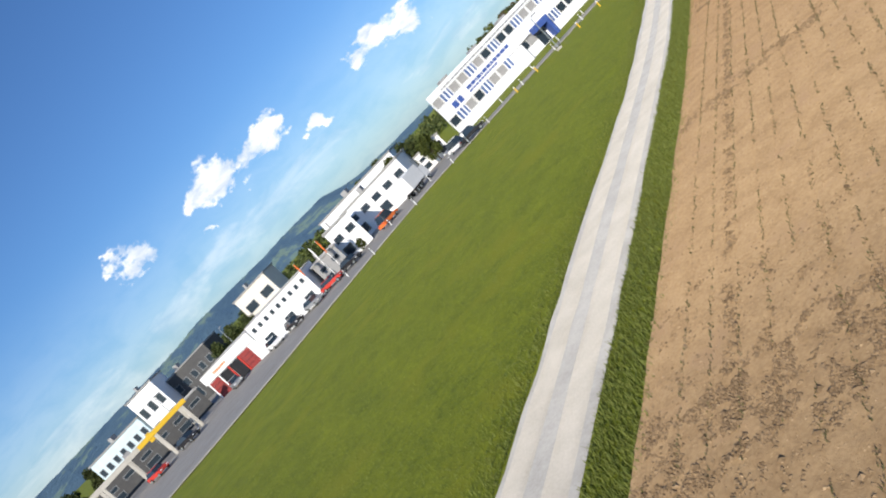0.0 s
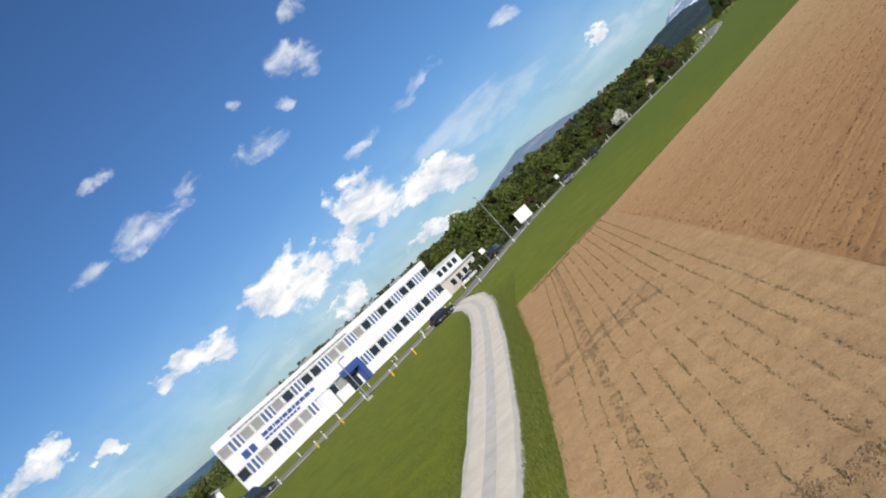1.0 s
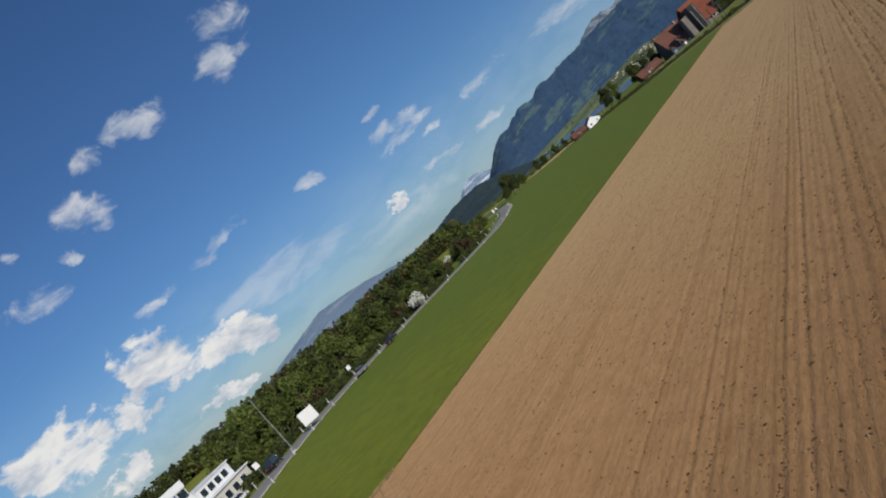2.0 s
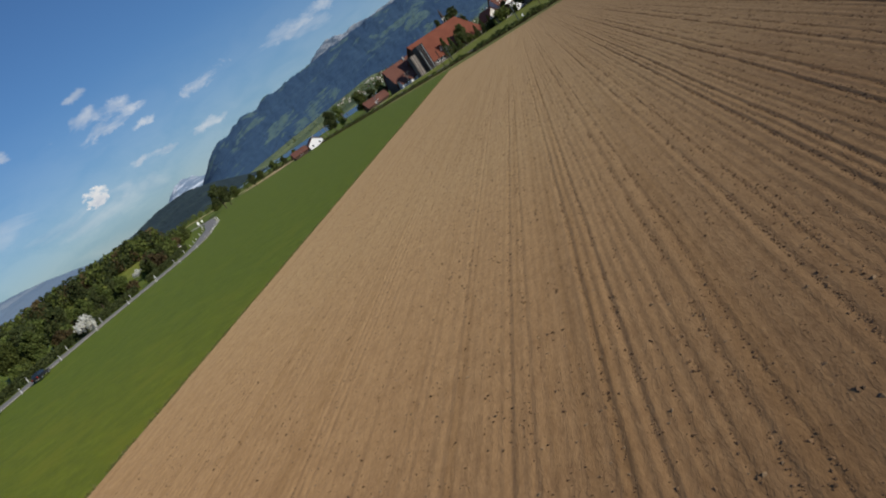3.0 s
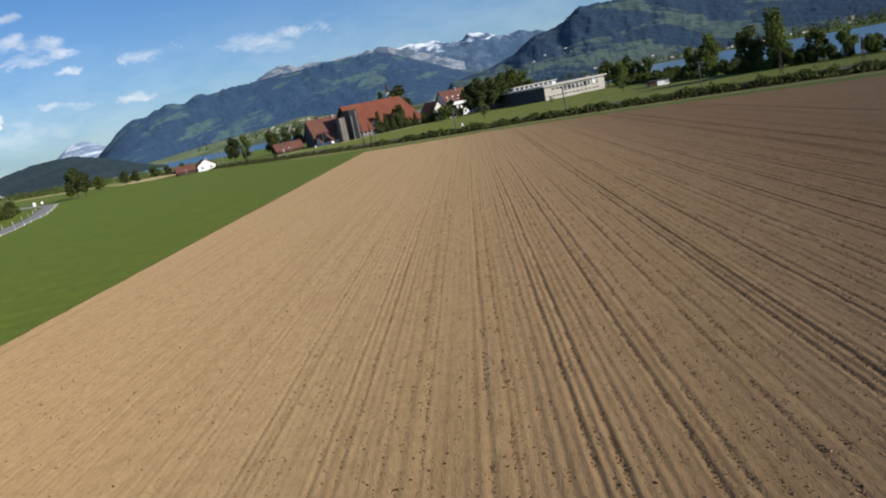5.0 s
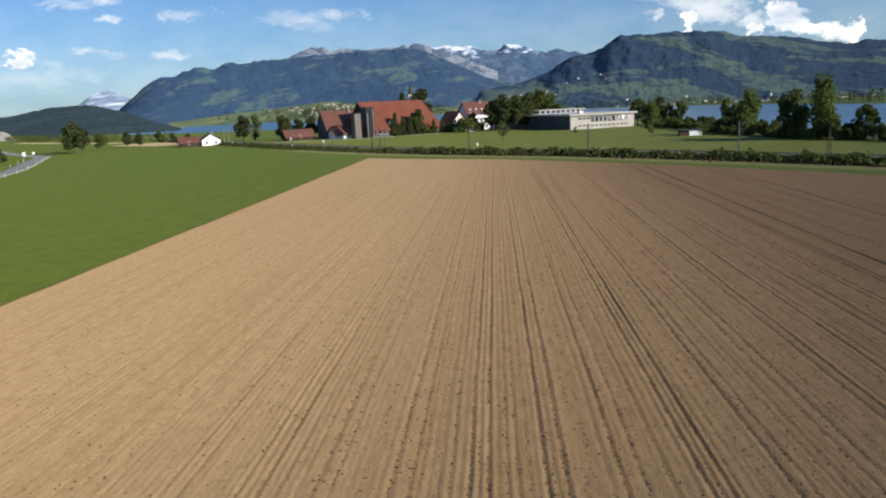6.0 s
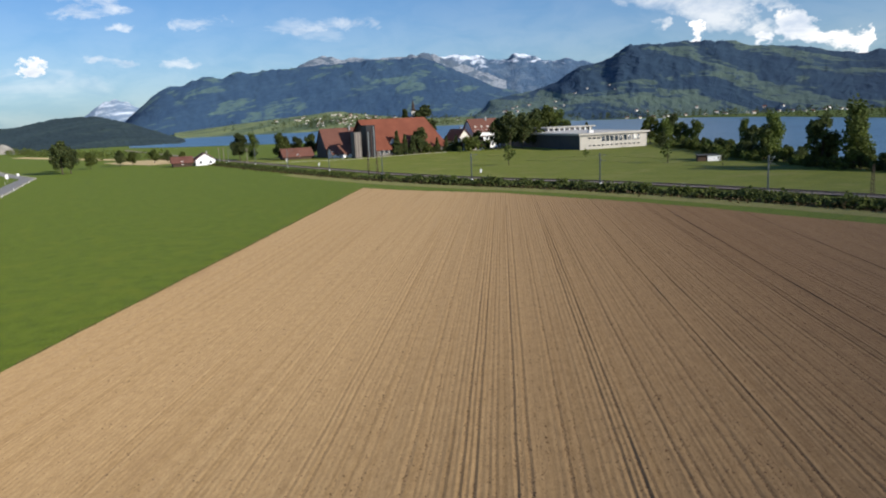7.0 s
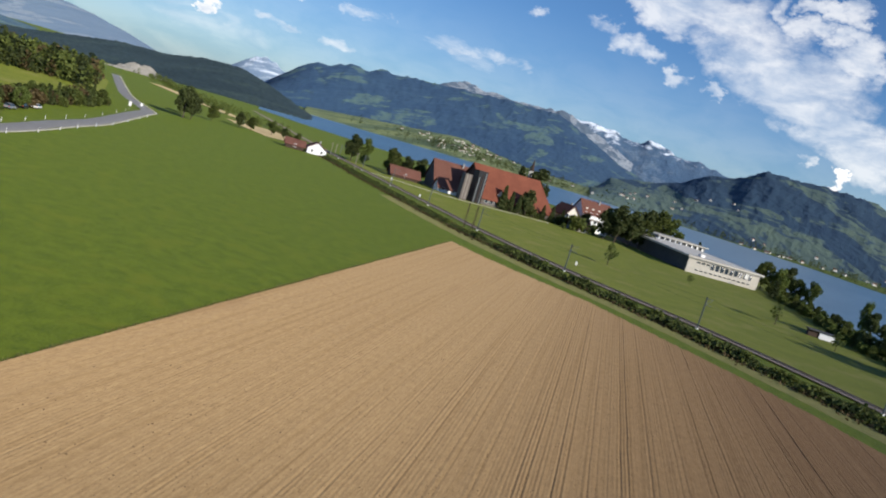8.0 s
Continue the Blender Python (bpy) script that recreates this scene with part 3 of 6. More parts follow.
road = ribbon("road", offset_line(ROAD_EDGE, 4.6), 6.0, 0.02, ASPHALT, 0.04)
tagged(road, "grey asphalt road with pale edges", "road", kind="structure")
kerb = ribbon("pavement", offset_line(ROAD_EDGE, 0.9), 0.9, 0.06, PALE_EDGE, 0.0)
tagged(kerb, "pale strip of footpath beside the road", "pavement", kind="structure")

# railway bed and grass verge of the hedge
RAIL = [(215, -80), (160, 15), (120, 82), (88, 136), (54.7, 179.5), (23, 213), (-12, 241.5), (-45, 276), (-70, 308), (-97, 342), (-124, 378), (-160, 426), (-235, 530), (-370, 720)]
bed = ribbon("railway_bed", offset_line(RAIL, -2.6), 4.6, 0.28, BALLAST, 0.10)
tagged(bed, "brown ballast bed of a single railway line", "railway", kind="structure")
verge = ribbon("hedge_verge", offset_line(RAIL[:9], 18.5), 7.0, -0.03, DRY_GRASS, 0.02)
tagged(verge, "yellowish rough grass verge beside the field", "verge", kind="structure")

# lake
LAKE_SHORE = [(150, -138), (128, 46), (118, 172), (104, 250), (92, 330), (90, 420), (92, 505), (78, 564), (-4, 643), (-114, 689), (-233, 733), (-340, 772), (-420, 830)]
LAKE_FAR = [(-650, 1280), (-579, 1657), (-322, 1742), (-35, 1502), (152, 1335), (263, 1154), (314, 953), (317, 759), (329, 618), (483, 575), (644, 437), (805, 230), (1035, -345)]
WATER = material("lake_water", (0.075, 0.150, 0.215), (0.120, 0.205, 0.275), 30.0, 0.28, 0.6, 0.5, stretch=(0.5, 1, 1), tint=(40.0, (0.060, 0.125, 0.185), 0.50))
lake_pts = LAKE_SHORE + LAKE_FAR
bm = bmesh.new()
lf = bm.faces.new([bm.verts.new((x, y, 0.02)) for x, y in lake_pts])
bmesh.ops.triangulate(bm, faces=[lf])
lake = part("lake_water", bm, WATER)
tagged(lake, "blue-grey rippled lake water", "water", kind="structure")
inner = offset_line(RAIL, -5.2)[1:12]
bm = bmesh.new()
lf = bm.faces.new([bm.verts.new((x, y, 0.012)) for x, y in inner + [(-81, 454), (11, 498), (70, 505), (86, 470), (84, 420), (86, 330), (98, 250), (112, 172), (122, 46), (144, -69)]])
bmesh.ops.triangulate(bm, faces=[lf])
lakeside = part("lakeside_meadow", bm, GRASS_LAKE)
tagged(lakeside, "mown yellowish-green lakeside meadow", "meadow", kind="structure")


# ---------------------------------------------------------------- hills and mountains
def ridge(name, mat, dist, depth, crest, rough, label, step=0.14, foot=0.0, seed=0.0, canopy=0.0):
    """A range of hills: crest = (azimuth, elevation) in degrees; it rises from its foot to the crest at dist metres, with spurs and gullies, and falls behind."""
    az = np.arange(crest[0][0], crest[-1][0] + 1e-6, step)
    el = np.interp(az, [c[0] for c in crest], [c[1] for c in crest])
    el = np.convolve(np.pad(el, 1, mode="edge"), np.array([1, 2, 1]) / 4.0, mode="valid")
    wide = int(1.2 / step)
    calm = np.convolve(np.pad(el, wide, mode="edge"), np.ones(2 * wide + 1) / (2 * wide + 1), mode="valid")
    rows = 44
    verts, faces = [], []
    for i, a in enumerate(az):
        s, c = math.sin(radians(a)), math.cos(radians(a))
        top = dist * math.tan(radians(el[i])) + 8.0
        base = dist * math.tan(radians(calm[i])) + 8.0
        for j in range(rows + 6):
            t = j / (rows - 1)
            r = dist - depth * (1 - t) if t <= 1 else dist + depth * 0.6 * (t - 1)
            shape = t if t <= 1 else 1 - 0.9 * (t - 1)
            lean = a * 0.42 + 0.9 * t + seed
            spur = 1 - 2 * abs(noise.fractal((lean, t * 0.7, seed), 1.0, 2.1, 3))
            knob = noise.fractal((a * 1.1 + seed, t * 2.5, seed + 7), 0.9, 2.2, 5)
            amp = math.sin(math.pi * min(1.0, t) ** 0.8) * 0.9 + 0.02
            z = foot + (base + (top - base) * min(1.0, t) ** 5) * shape * (1 + rough * amp * (0.055 * (spur - 0.6) + 0.09 * knob))
            if t > 0.9:
                z += top * rough * 0.05 * noise.fractal((a * 1.6, t * 2.0, seed), 0.8, 2.1, 4)
            z += canopy * noise.fractal((a * 9.0, t * 16.0, seed + 3), 0.7, 2.0, 3)
            verts.append((s * r, c * r, z - 3.0 if j == 0 else z))
    w = rows + 6
    for i in range(len(az) - 1):
        for j in range(w - 1):
            k = i * w + j
            faces.append((k, k + w, k + w + 1, k + 1))
    ob = mesh_object(name, verts, faces, mat, smooth=True)
    return tagged(ob, label, "mountain", kind="structure")


def slope(name, dark, light, grain, patch, patch_size, thr, stretch, low=None, cap=None):
    """Wooded slope: forest grain, pasture patches gathered by height (low = z at which they thin out), and a snow or rock cap above cap = (z0, z1, colour, ragged)."""
    m = material(name, dark, light, grain, 0.95, 0.8, grain * 0.5, blotch=5.0, stretch=stretch)
    n, l = m.node_tree.nodes, m.node_tree.links
    bs = n["Principled BSDF"]
    out = bs.inputs["Base Color"].links[0].from_socket
    tc = n.new("ShaderNodeTexCoord")
    mp = n.new("ShaderNodeMapping")
    mp.inputs["Scale"].default_value = (stretch[0], stretch[1], 2.2)
    l.new(tc.outputs["Object"], mp.inputs[0])
    sep = n.new("ShaderNodeSeparateXYZ")
    l.new(tc.outputs["Object"], sep.inputs[0])

    def fac(size, detail):
        t = n.new("ShaderNodeTexNoise")
        t.inputs["Scale"].default_value = 1.0 / size
        t.inputs["Detail"].default_value = detail
        t.inputs["Roughness"].default_value = 0.62
        t.inputs["Distortion"].default_value = 0.5
        l.new(mp.outputs[0], t.inputs["Vector"])
        return t.outputs["Fac"]

    def ranged(value, lo, hi, to_lo=0.0, to_hi=1.0):
        r = n.new("ShaderNodeMapRange")
        l.new(value, r.inputs["Value"])
        for k, v in (("From Min", lo), ("From Max", hi), ("To Min", to_lo), ("To Max", to_hi)):
            r.inputs[k].default_value = v
        return r.outputs[0]

    def op(kind, a, b):
        t = n.new("ShaderNodeMath")
        t.operation = kind
        for k, v in enumerate((a, b)):
            if isinstance(v, float):
                t.inputs[k].default_value = v
            else:
                l.new(v, t.inputs[k])
        return t.outputs[0]

    def blend(f, a, colour):
        t = n.new("ShaderNodeMix")
        t.data_type = "RGBA"
        l.new(f, t.inputs[0])
        l.new(a, t.inputs[6])
        if isinstance(colour, tuple):
            t.inputs[7].default_value = (*colour, 1)
        else:
            l.new(colour, t.inputs[7])
        return t.outputs[2]

    value = fac(patch_size, 4.0)
    if low:
        value = op("SUBTRACT", value, ranged(sep.outputs["Z"], low * 0.4, low * 1.5, 0.0, 0.13))
    mask = ranged(value, thr, thr + 0.03)
    speck = ranged(fac(patch_size * 0.16, 3.0), 0.53, 0.60, 1.0, 0.15)
    second = blend(ranged(fac(patch_size * 0.35, 2.0), 0.4, 0.6), out, patch)
    n_pair = n.new("ShaderNodeMix")
    n_pair.data_type = "RGBA"
    n_pair.inputs[0].default_value = 0.75
    l.new(second, n_pair.inputs[6])
    n_pair.inputs[7].default_value = (*patch, 1)
    out = blend(op("MULTIPLY", mask, speck), out, n_pair.outputs[2])
    if cap:
        z0, z1, colour, ragged = cap
        high = op("ADD", sep.outputs["Z"], ranged(fac(patch_size * 0.5, 6.0), 0.3, 0.7, -ragged, ragged))
        out = blend(ranged(high, z0, z1), out, colour)
    l.new(out, bs.inputs["Base Color"])
    return m


AHEAD, ASIDE = (1, 0.14, 1.3), (0.14, 1, 1.3)
# Most of these base colours carry painted aerial haze: bluer and paler with distance.
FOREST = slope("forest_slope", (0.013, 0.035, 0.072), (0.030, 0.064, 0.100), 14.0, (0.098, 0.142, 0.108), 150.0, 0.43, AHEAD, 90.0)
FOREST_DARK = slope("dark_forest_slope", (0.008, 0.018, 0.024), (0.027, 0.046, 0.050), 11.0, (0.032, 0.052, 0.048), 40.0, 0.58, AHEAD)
FOREST_FAR = slope("hazed_far_forest", (0.017, 0.045, 0.098), (0.038, 0.080, 0.136), 26.0, (0.082, 0.138, 0.130), 130.0, 0.565, AHEAD)
FOREST_WEST = slope("hazed_west_forest", (0.026, 0.060, 0.110), (0.060, 0.108, 0.150), 20.0, (0.110, 0.165, 0.140), 110.0, 0.55, ASIDE)
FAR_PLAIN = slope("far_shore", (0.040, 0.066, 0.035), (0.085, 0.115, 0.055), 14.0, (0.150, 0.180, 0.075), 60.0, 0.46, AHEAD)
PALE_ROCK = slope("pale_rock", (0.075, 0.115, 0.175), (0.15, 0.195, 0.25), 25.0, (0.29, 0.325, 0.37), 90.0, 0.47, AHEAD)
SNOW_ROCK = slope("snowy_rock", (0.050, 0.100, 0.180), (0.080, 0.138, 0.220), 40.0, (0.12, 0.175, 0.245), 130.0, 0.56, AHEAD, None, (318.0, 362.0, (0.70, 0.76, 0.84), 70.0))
SNOW_PALE = slope("hazed_snowy_rock", (0.13, 0.20, 0.30), (0.20, 0.27, 0.36), 40.0, (0.24, 0.31, 0.39), 110.0, 0.55, AHEAD, None, (120.0, 230.0, (0.62, 0.69, 0.78), 120.0))
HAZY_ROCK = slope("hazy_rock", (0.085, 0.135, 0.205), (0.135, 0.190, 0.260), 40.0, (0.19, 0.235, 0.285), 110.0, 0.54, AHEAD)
QUARRY = material("quarry_rock", (0.20, 0.19, 0.165), (0.36, 0.345, 0.305), 4.0, 0.9, 1.0, 3.0)
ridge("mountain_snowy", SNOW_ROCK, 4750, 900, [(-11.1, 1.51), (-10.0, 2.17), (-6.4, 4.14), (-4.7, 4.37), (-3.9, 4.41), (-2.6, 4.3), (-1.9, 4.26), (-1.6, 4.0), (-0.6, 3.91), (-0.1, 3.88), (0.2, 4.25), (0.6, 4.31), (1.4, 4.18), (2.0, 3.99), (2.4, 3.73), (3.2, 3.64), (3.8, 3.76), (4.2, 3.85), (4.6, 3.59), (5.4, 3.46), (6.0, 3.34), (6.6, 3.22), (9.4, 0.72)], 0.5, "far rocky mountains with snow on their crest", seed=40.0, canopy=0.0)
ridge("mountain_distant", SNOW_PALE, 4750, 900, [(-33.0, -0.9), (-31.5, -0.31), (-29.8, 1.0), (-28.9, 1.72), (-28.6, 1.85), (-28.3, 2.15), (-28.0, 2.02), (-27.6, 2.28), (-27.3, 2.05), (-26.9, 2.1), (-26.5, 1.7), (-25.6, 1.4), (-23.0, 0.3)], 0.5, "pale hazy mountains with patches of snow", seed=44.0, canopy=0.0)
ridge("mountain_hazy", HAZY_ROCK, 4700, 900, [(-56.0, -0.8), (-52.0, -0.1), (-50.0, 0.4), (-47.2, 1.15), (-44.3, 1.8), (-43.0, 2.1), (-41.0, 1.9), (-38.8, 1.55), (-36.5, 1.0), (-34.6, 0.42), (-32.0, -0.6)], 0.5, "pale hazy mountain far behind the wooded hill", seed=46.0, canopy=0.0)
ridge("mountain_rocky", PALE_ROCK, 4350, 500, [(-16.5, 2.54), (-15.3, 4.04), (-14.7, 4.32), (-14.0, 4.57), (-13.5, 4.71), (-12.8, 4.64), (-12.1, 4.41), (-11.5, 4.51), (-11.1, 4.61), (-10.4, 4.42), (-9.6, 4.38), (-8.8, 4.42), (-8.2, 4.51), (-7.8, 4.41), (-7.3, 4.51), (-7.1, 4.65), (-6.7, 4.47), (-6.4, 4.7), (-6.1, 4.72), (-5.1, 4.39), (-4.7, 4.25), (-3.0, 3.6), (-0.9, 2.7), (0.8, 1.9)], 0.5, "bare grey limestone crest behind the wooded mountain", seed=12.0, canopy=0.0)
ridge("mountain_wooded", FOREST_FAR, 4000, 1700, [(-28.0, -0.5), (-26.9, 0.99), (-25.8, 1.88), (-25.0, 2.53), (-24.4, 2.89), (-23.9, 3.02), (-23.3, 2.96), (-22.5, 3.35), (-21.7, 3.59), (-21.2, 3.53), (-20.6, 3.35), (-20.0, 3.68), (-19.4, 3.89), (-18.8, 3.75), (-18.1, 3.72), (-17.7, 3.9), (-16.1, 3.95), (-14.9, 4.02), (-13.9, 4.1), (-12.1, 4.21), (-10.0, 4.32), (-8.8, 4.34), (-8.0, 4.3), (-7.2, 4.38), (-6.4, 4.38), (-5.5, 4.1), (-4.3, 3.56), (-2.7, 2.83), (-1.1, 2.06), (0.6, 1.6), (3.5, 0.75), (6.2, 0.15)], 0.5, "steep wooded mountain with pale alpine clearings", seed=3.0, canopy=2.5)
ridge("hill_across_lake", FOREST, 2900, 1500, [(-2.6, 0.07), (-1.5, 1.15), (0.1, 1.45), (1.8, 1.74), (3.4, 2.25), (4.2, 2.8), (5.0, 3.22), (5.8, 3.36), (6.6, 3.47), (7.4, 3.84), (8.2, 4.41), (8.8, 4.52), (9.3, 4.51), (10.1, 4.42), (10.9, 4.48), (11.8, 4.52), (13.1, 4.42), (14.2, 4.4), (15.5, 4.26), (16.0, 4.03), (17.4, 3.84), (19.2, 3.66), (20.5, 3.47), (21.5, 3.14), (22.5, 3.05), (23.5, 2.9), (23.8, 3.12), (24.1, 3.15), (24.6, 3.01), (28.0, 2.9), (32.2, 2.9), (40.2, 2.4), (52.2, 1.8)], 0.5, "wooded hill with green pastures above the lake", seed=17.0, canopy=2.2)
ridge("hill_beyond_meadow", FOREST_DARK, 1500, 480, [(-53.6, -1.02), (-47.3, -0.64), (-41.9, -0.09), (-36.7, 0.82), (-33.8, 0.9), (-31.1, 1.4), (-28.8, 1.47), (-26.6, 0.85), (-24.6, 0.06), (-23.1, -0.46)], 0.7, "low dark wooded hill beyond the meadow", seed=29.0, canopy=2.0)
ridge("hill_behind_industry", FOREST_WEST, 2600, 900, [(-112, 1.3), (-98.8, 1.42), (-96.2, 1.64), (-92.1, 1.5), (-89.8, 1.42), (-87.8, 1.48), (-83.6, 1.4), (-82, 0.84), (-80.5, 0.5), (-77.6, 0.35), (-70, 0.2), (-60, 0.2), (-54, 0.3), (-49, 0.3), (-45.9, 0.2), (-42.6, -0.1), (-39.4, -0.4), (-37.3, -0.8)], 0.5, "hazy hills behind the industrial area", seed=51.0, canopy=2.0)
ridge("meadow_rise", GRASS_LAKE, 560, 220, [(-91.1, -1.4), (-80.6, -0.2), (-69.9, 0.25), (-58.0, 0.3), (-49.2, 0.3), (-43.6, 0.3), (-38.5, 0.25), (-36.8, -0.2), (-35.4, -1.3)], 0.05, "gentle green slope rising behind the road", seed=63.0, canopy=0.0)
ridge("quarry_face", QUARRY, 1010, 60, [(-37.0, -1.0), (-36.2, -0.3), (-35.7, -0.15), (-35.3, 0.12), (-34.8, -0.02), (-34.3, 0.1), (-33.7, -0.3), (-32.9, -0.9)], 1.2, "pale quarry face on the wooded hill", seed=88.0, canopy=3.0)
ridge("far_shore_land", FAR_PLAIN, 2300, 800, [(-24.0, -0.07), (-19.7, 0.35), (-15.4, 0.7), (-12.7, 0.94), (-10.0, 0.54), (-6.8, 0.14), (-1.3, 0.11), (5.1, 0.15), (11.5, 0.25), (20.0, 0.39), (30.0, 0.39), (45.0, 0.39)], 0.5, "low green shore land across the lake", seed=77.0, canopy=0.8)
# ---------------------------------------------------------------- plants


def leaf_cards(points, size, rnd):
    """Small bent leaf clumps (two triangles each) at points, turned at random."""
    verts, faces = [], []
    for p, s in points:
        a, b = Vector((rnd.gauss(0, 1), rnd.gauss(0, 1), rnd.gauss(0, 1))).normalized(), Vector((rnd.gauss(0, 1), rnd.gauss(0, 1), rnd.gauss(0, 0.6)))
        b = (b - a * b.dot(a)).normalized()
        w, h = size * s * rnd.uniform(0.6, 1.2), size * s * rnd.uniform(0.6, 1.2)
        c = a.cross(b) * size * s * 0.3
        k = len(verts)
        verts += [p - a * w, p - b * h * 0.8 + c, p + a * w, p + b * h]
        faces += [(k, k + 1, k + 2), (k, k + 2, k + 3)]
    return verts, faces


def tree(name, height, radius, seed, leaf, label, shape="broad", cards=1500, card=0.42, bare=0.28):
    """A tapered trunk with limbs, and a crown of leaf clumps gathered in uneven lobes round the limb ends."""
    rnd = random.Random(seed)
    t = thing(name, Matrix(), label, "tree")
    bm = bmesh.new()
    bend = Vector((rnd.uniform(-0.04, 0.04), rnd.uniform(-0.04, 0.04), 0)) * height
    r0 = height * (0.022 if shape != "poplar" else 0.018)
    mid = Vector((0, 0, height * 0.45)) + bend
    bm_tube(bm, (0, 0, -0.2), mid, r0, r0 * 0.65, 8)
    bm_tube(bm, mid, Vector((0, 0, height * 0.85)) + bend * 1.4, r0 * 0.65, r0 * 0.15, 7)
    lobes = []
    n = {"broad": 17, "poplar": 18, "conifer": 20, "bush": 9}[shape]
    for i in range(n):
        f = (i + 0.5) / n
        z = height * (bare + (0.97 - bare) * f)
        if shape == "broad":
            reach = radius * math.sin(math.pi * (0.16 + 0.80 * f)) ** 0.8 * rnd.uniform(0.45, 0.95)
            size = radius * rnd.uniform(0.32, 0.5)
        elif shape == "poplar":
            reach = radius * math.sin(math.pi * (0.15 + 0.82 * f)) * rnd.uniform(0.2, 0.7)
            size = radius * rnd.uniform(0.4, 0.62)
        elif shape == "conifer":
            reach = radius * (1 - f) * rnd.uniform(0.5, 0.8)
            size = radius * (0.16 + 0.42 * (1 - f))
        else:
            reach = radius * rnd.uniform(0.2, 0.75)
            size = radius * rnd.uniform(0.35, 0.55)
            z = height * rnd.uniform(0.3, 0.75)
        a = rnd.uniform(0, 6.283) if shape != "conifer" else i * 2.4
        end = Vector((math.cos(a) * reach, math.sin(a) * reach, z)) + bend * f
        start = Vector((0, 0, max(0.1, z - reach * 0.6 - 0.05 * height))) + bend * f * 0.9
        if shape != "conifer":
            bm_tube(bm, start, end, r0 * 0.35, r0 * 0.08, 5)
        lobes.append((end, size))
    part("trunk", bm, BARK, t)
    pts = []
    for k in range(cards):
        c, s = lobes[rnd.randrange(n)]
        d = Vector((rnd.gauss(0, 1), rnd.gauss(0, 1), rnd.gauss(0, 0.8))).normalized() * s * rnd.uniform(0.35, 1.05) ** 0.6
        pts.append((c + d, rnd.uniform(0.6, 1.3)))
    v, f = leaf_cards(pts, card, rnd)
    mesh_object("crown", v, f, leaf, t)
    return t


def place(ob, x, y, s=1.0, rz=0.0, sz=None, z=0.0, group="", label=""):
    m = Matrix.Translation((x, y, z - 0.1)) @ Matrix.Rotation(rz, 4, "Z") @ Matrix.Diagonal((s, s, sz or s, 1))
    c = copy_thing(ob, m)
    if group:
        c["group"] = group
    if label:
        c["label"] = label
    return c


broad_a = tree("broadleaf_tree", 10.0, 3.8, 1, LEAF, "broad green deciduous tree in full leaf", cards=2600, card=0.36)
broad_b = tree("broadleaf_tree", 10.0, 3.2, 2, LEAF_DARK, "dark green deciduous tree in full leaf", cards=2600, card=0.36)
broad_c = tree("broadleaf_tree", 10.0, 3.4, 3, LEAF_LIGHT, "light green deciduous tree in spring leaf", cards=2400, card=0.36)
poplar = tree("poplar_tree", 12.0, 2.9, 4, LEAF_LIGHT, "tall slender light green poplar by the lake", "poplar", 2600, 0.30, 0.14)
conifer = tree("conifer_tree", 10.0, 2.2, 5, LEAF_DARK, "dark green pointed conifer tree", "conifer", 1700, 0.34, 0.08)
bush = tree("shrub", 2.4, 1.7, 6, LEAF, "rounded green shrub in full leaf", "bush", 520, 0.26, 0.2)
bush_l = tree("shrub", 2.4, 1.7, 7, LEAF_LIGHT, "light green bushy shrub in leaf", "bush", 650, 0.22, 0.2)
bush_r = tree("shrub", 2.4, 1.7, 8, LEAF_RED, "reddish-brown bushy shrub in leaf", "bush", 650, 0.22, 0.2)
thin = tree("young_tree", 4.5, 1.5, 9, LEAF_LIGHT, "young sparse tree standing in the meadow", "broad", 260, 0.22, 0.35)
blossom = tree("shrub", 2.4, 1.7, 10, BLOSSOM, "shrub in full white blossom", "bush", 500, 0.2, 0.2)
for i, o in enumerate((broad_a, broad_b, broad_c, poplar, conifer, bush, bush_l, bush_r, thin, blossom)):
    o.matrix_basis = Matrix.Translation((-300 - 5.0 * i, 300 + 6.0 * (i % 5), 3.9 + 0.1 * i))

# trees by the lake, right of the school
rnd = random.Random(21)
for x, y, h, ob in ((92, 227, 18.2, poplar), (95, 230, 15.5, poplar), (88, 238, 13.8, broad_b), (86, 275, 15.2, poplar), (88, 279, 13.0, poplar), (84, 276, 11.0, broad_b), (99, 348, 12.3, poplar), (101, 345, 9.0, broad_b), (101, 218, 9.0, broad_a), (108, 214, 8.0, broad_c),
                    (72, 420, 13.0, broad_a), (79, 418, 12.0, broad_c), (85, 428, 13.5, broad_b), (85, 407, 10.0, broad_a), (91, 403, 11.0, broad_c), (72, 385, 9.3, conifer)):
    base_h = 12.0 if ob is poplar else 10.0
    place(ob, x, y, h / base_h, rnd.uniform(0, 6), group="trees along the lake shore")
SHORE_BELT = [(72, 412), (74, 370), (75, 331), (76, 300), (78, 275), (85, 250), (87, 234), (95, 216), (112, 188), (135, 150)]
for i in range(len(SHORE_BELT) - 1):
    (ax, ay), (bx, by) = SHORE_BELT[i], SHORE_BELT[i + 1]
    for k in range(24):
        t = (k + rnd.random()) / 24
        ob = rnd.choice((bush, bush, bush_l, broad_b, broad_a, broad_c))
        s = rnd.uniform(0.8, 1.55) if ob in (bush, bush_l) else rnd.uniform(0.28, 0.55)
        place(ob, ax + (bx - ax) * t + rnd.uniform(-0.5, 8), ay + (by - ay) * t, s, rnd.uniform(0, 6), group="bushes along the lake shore")
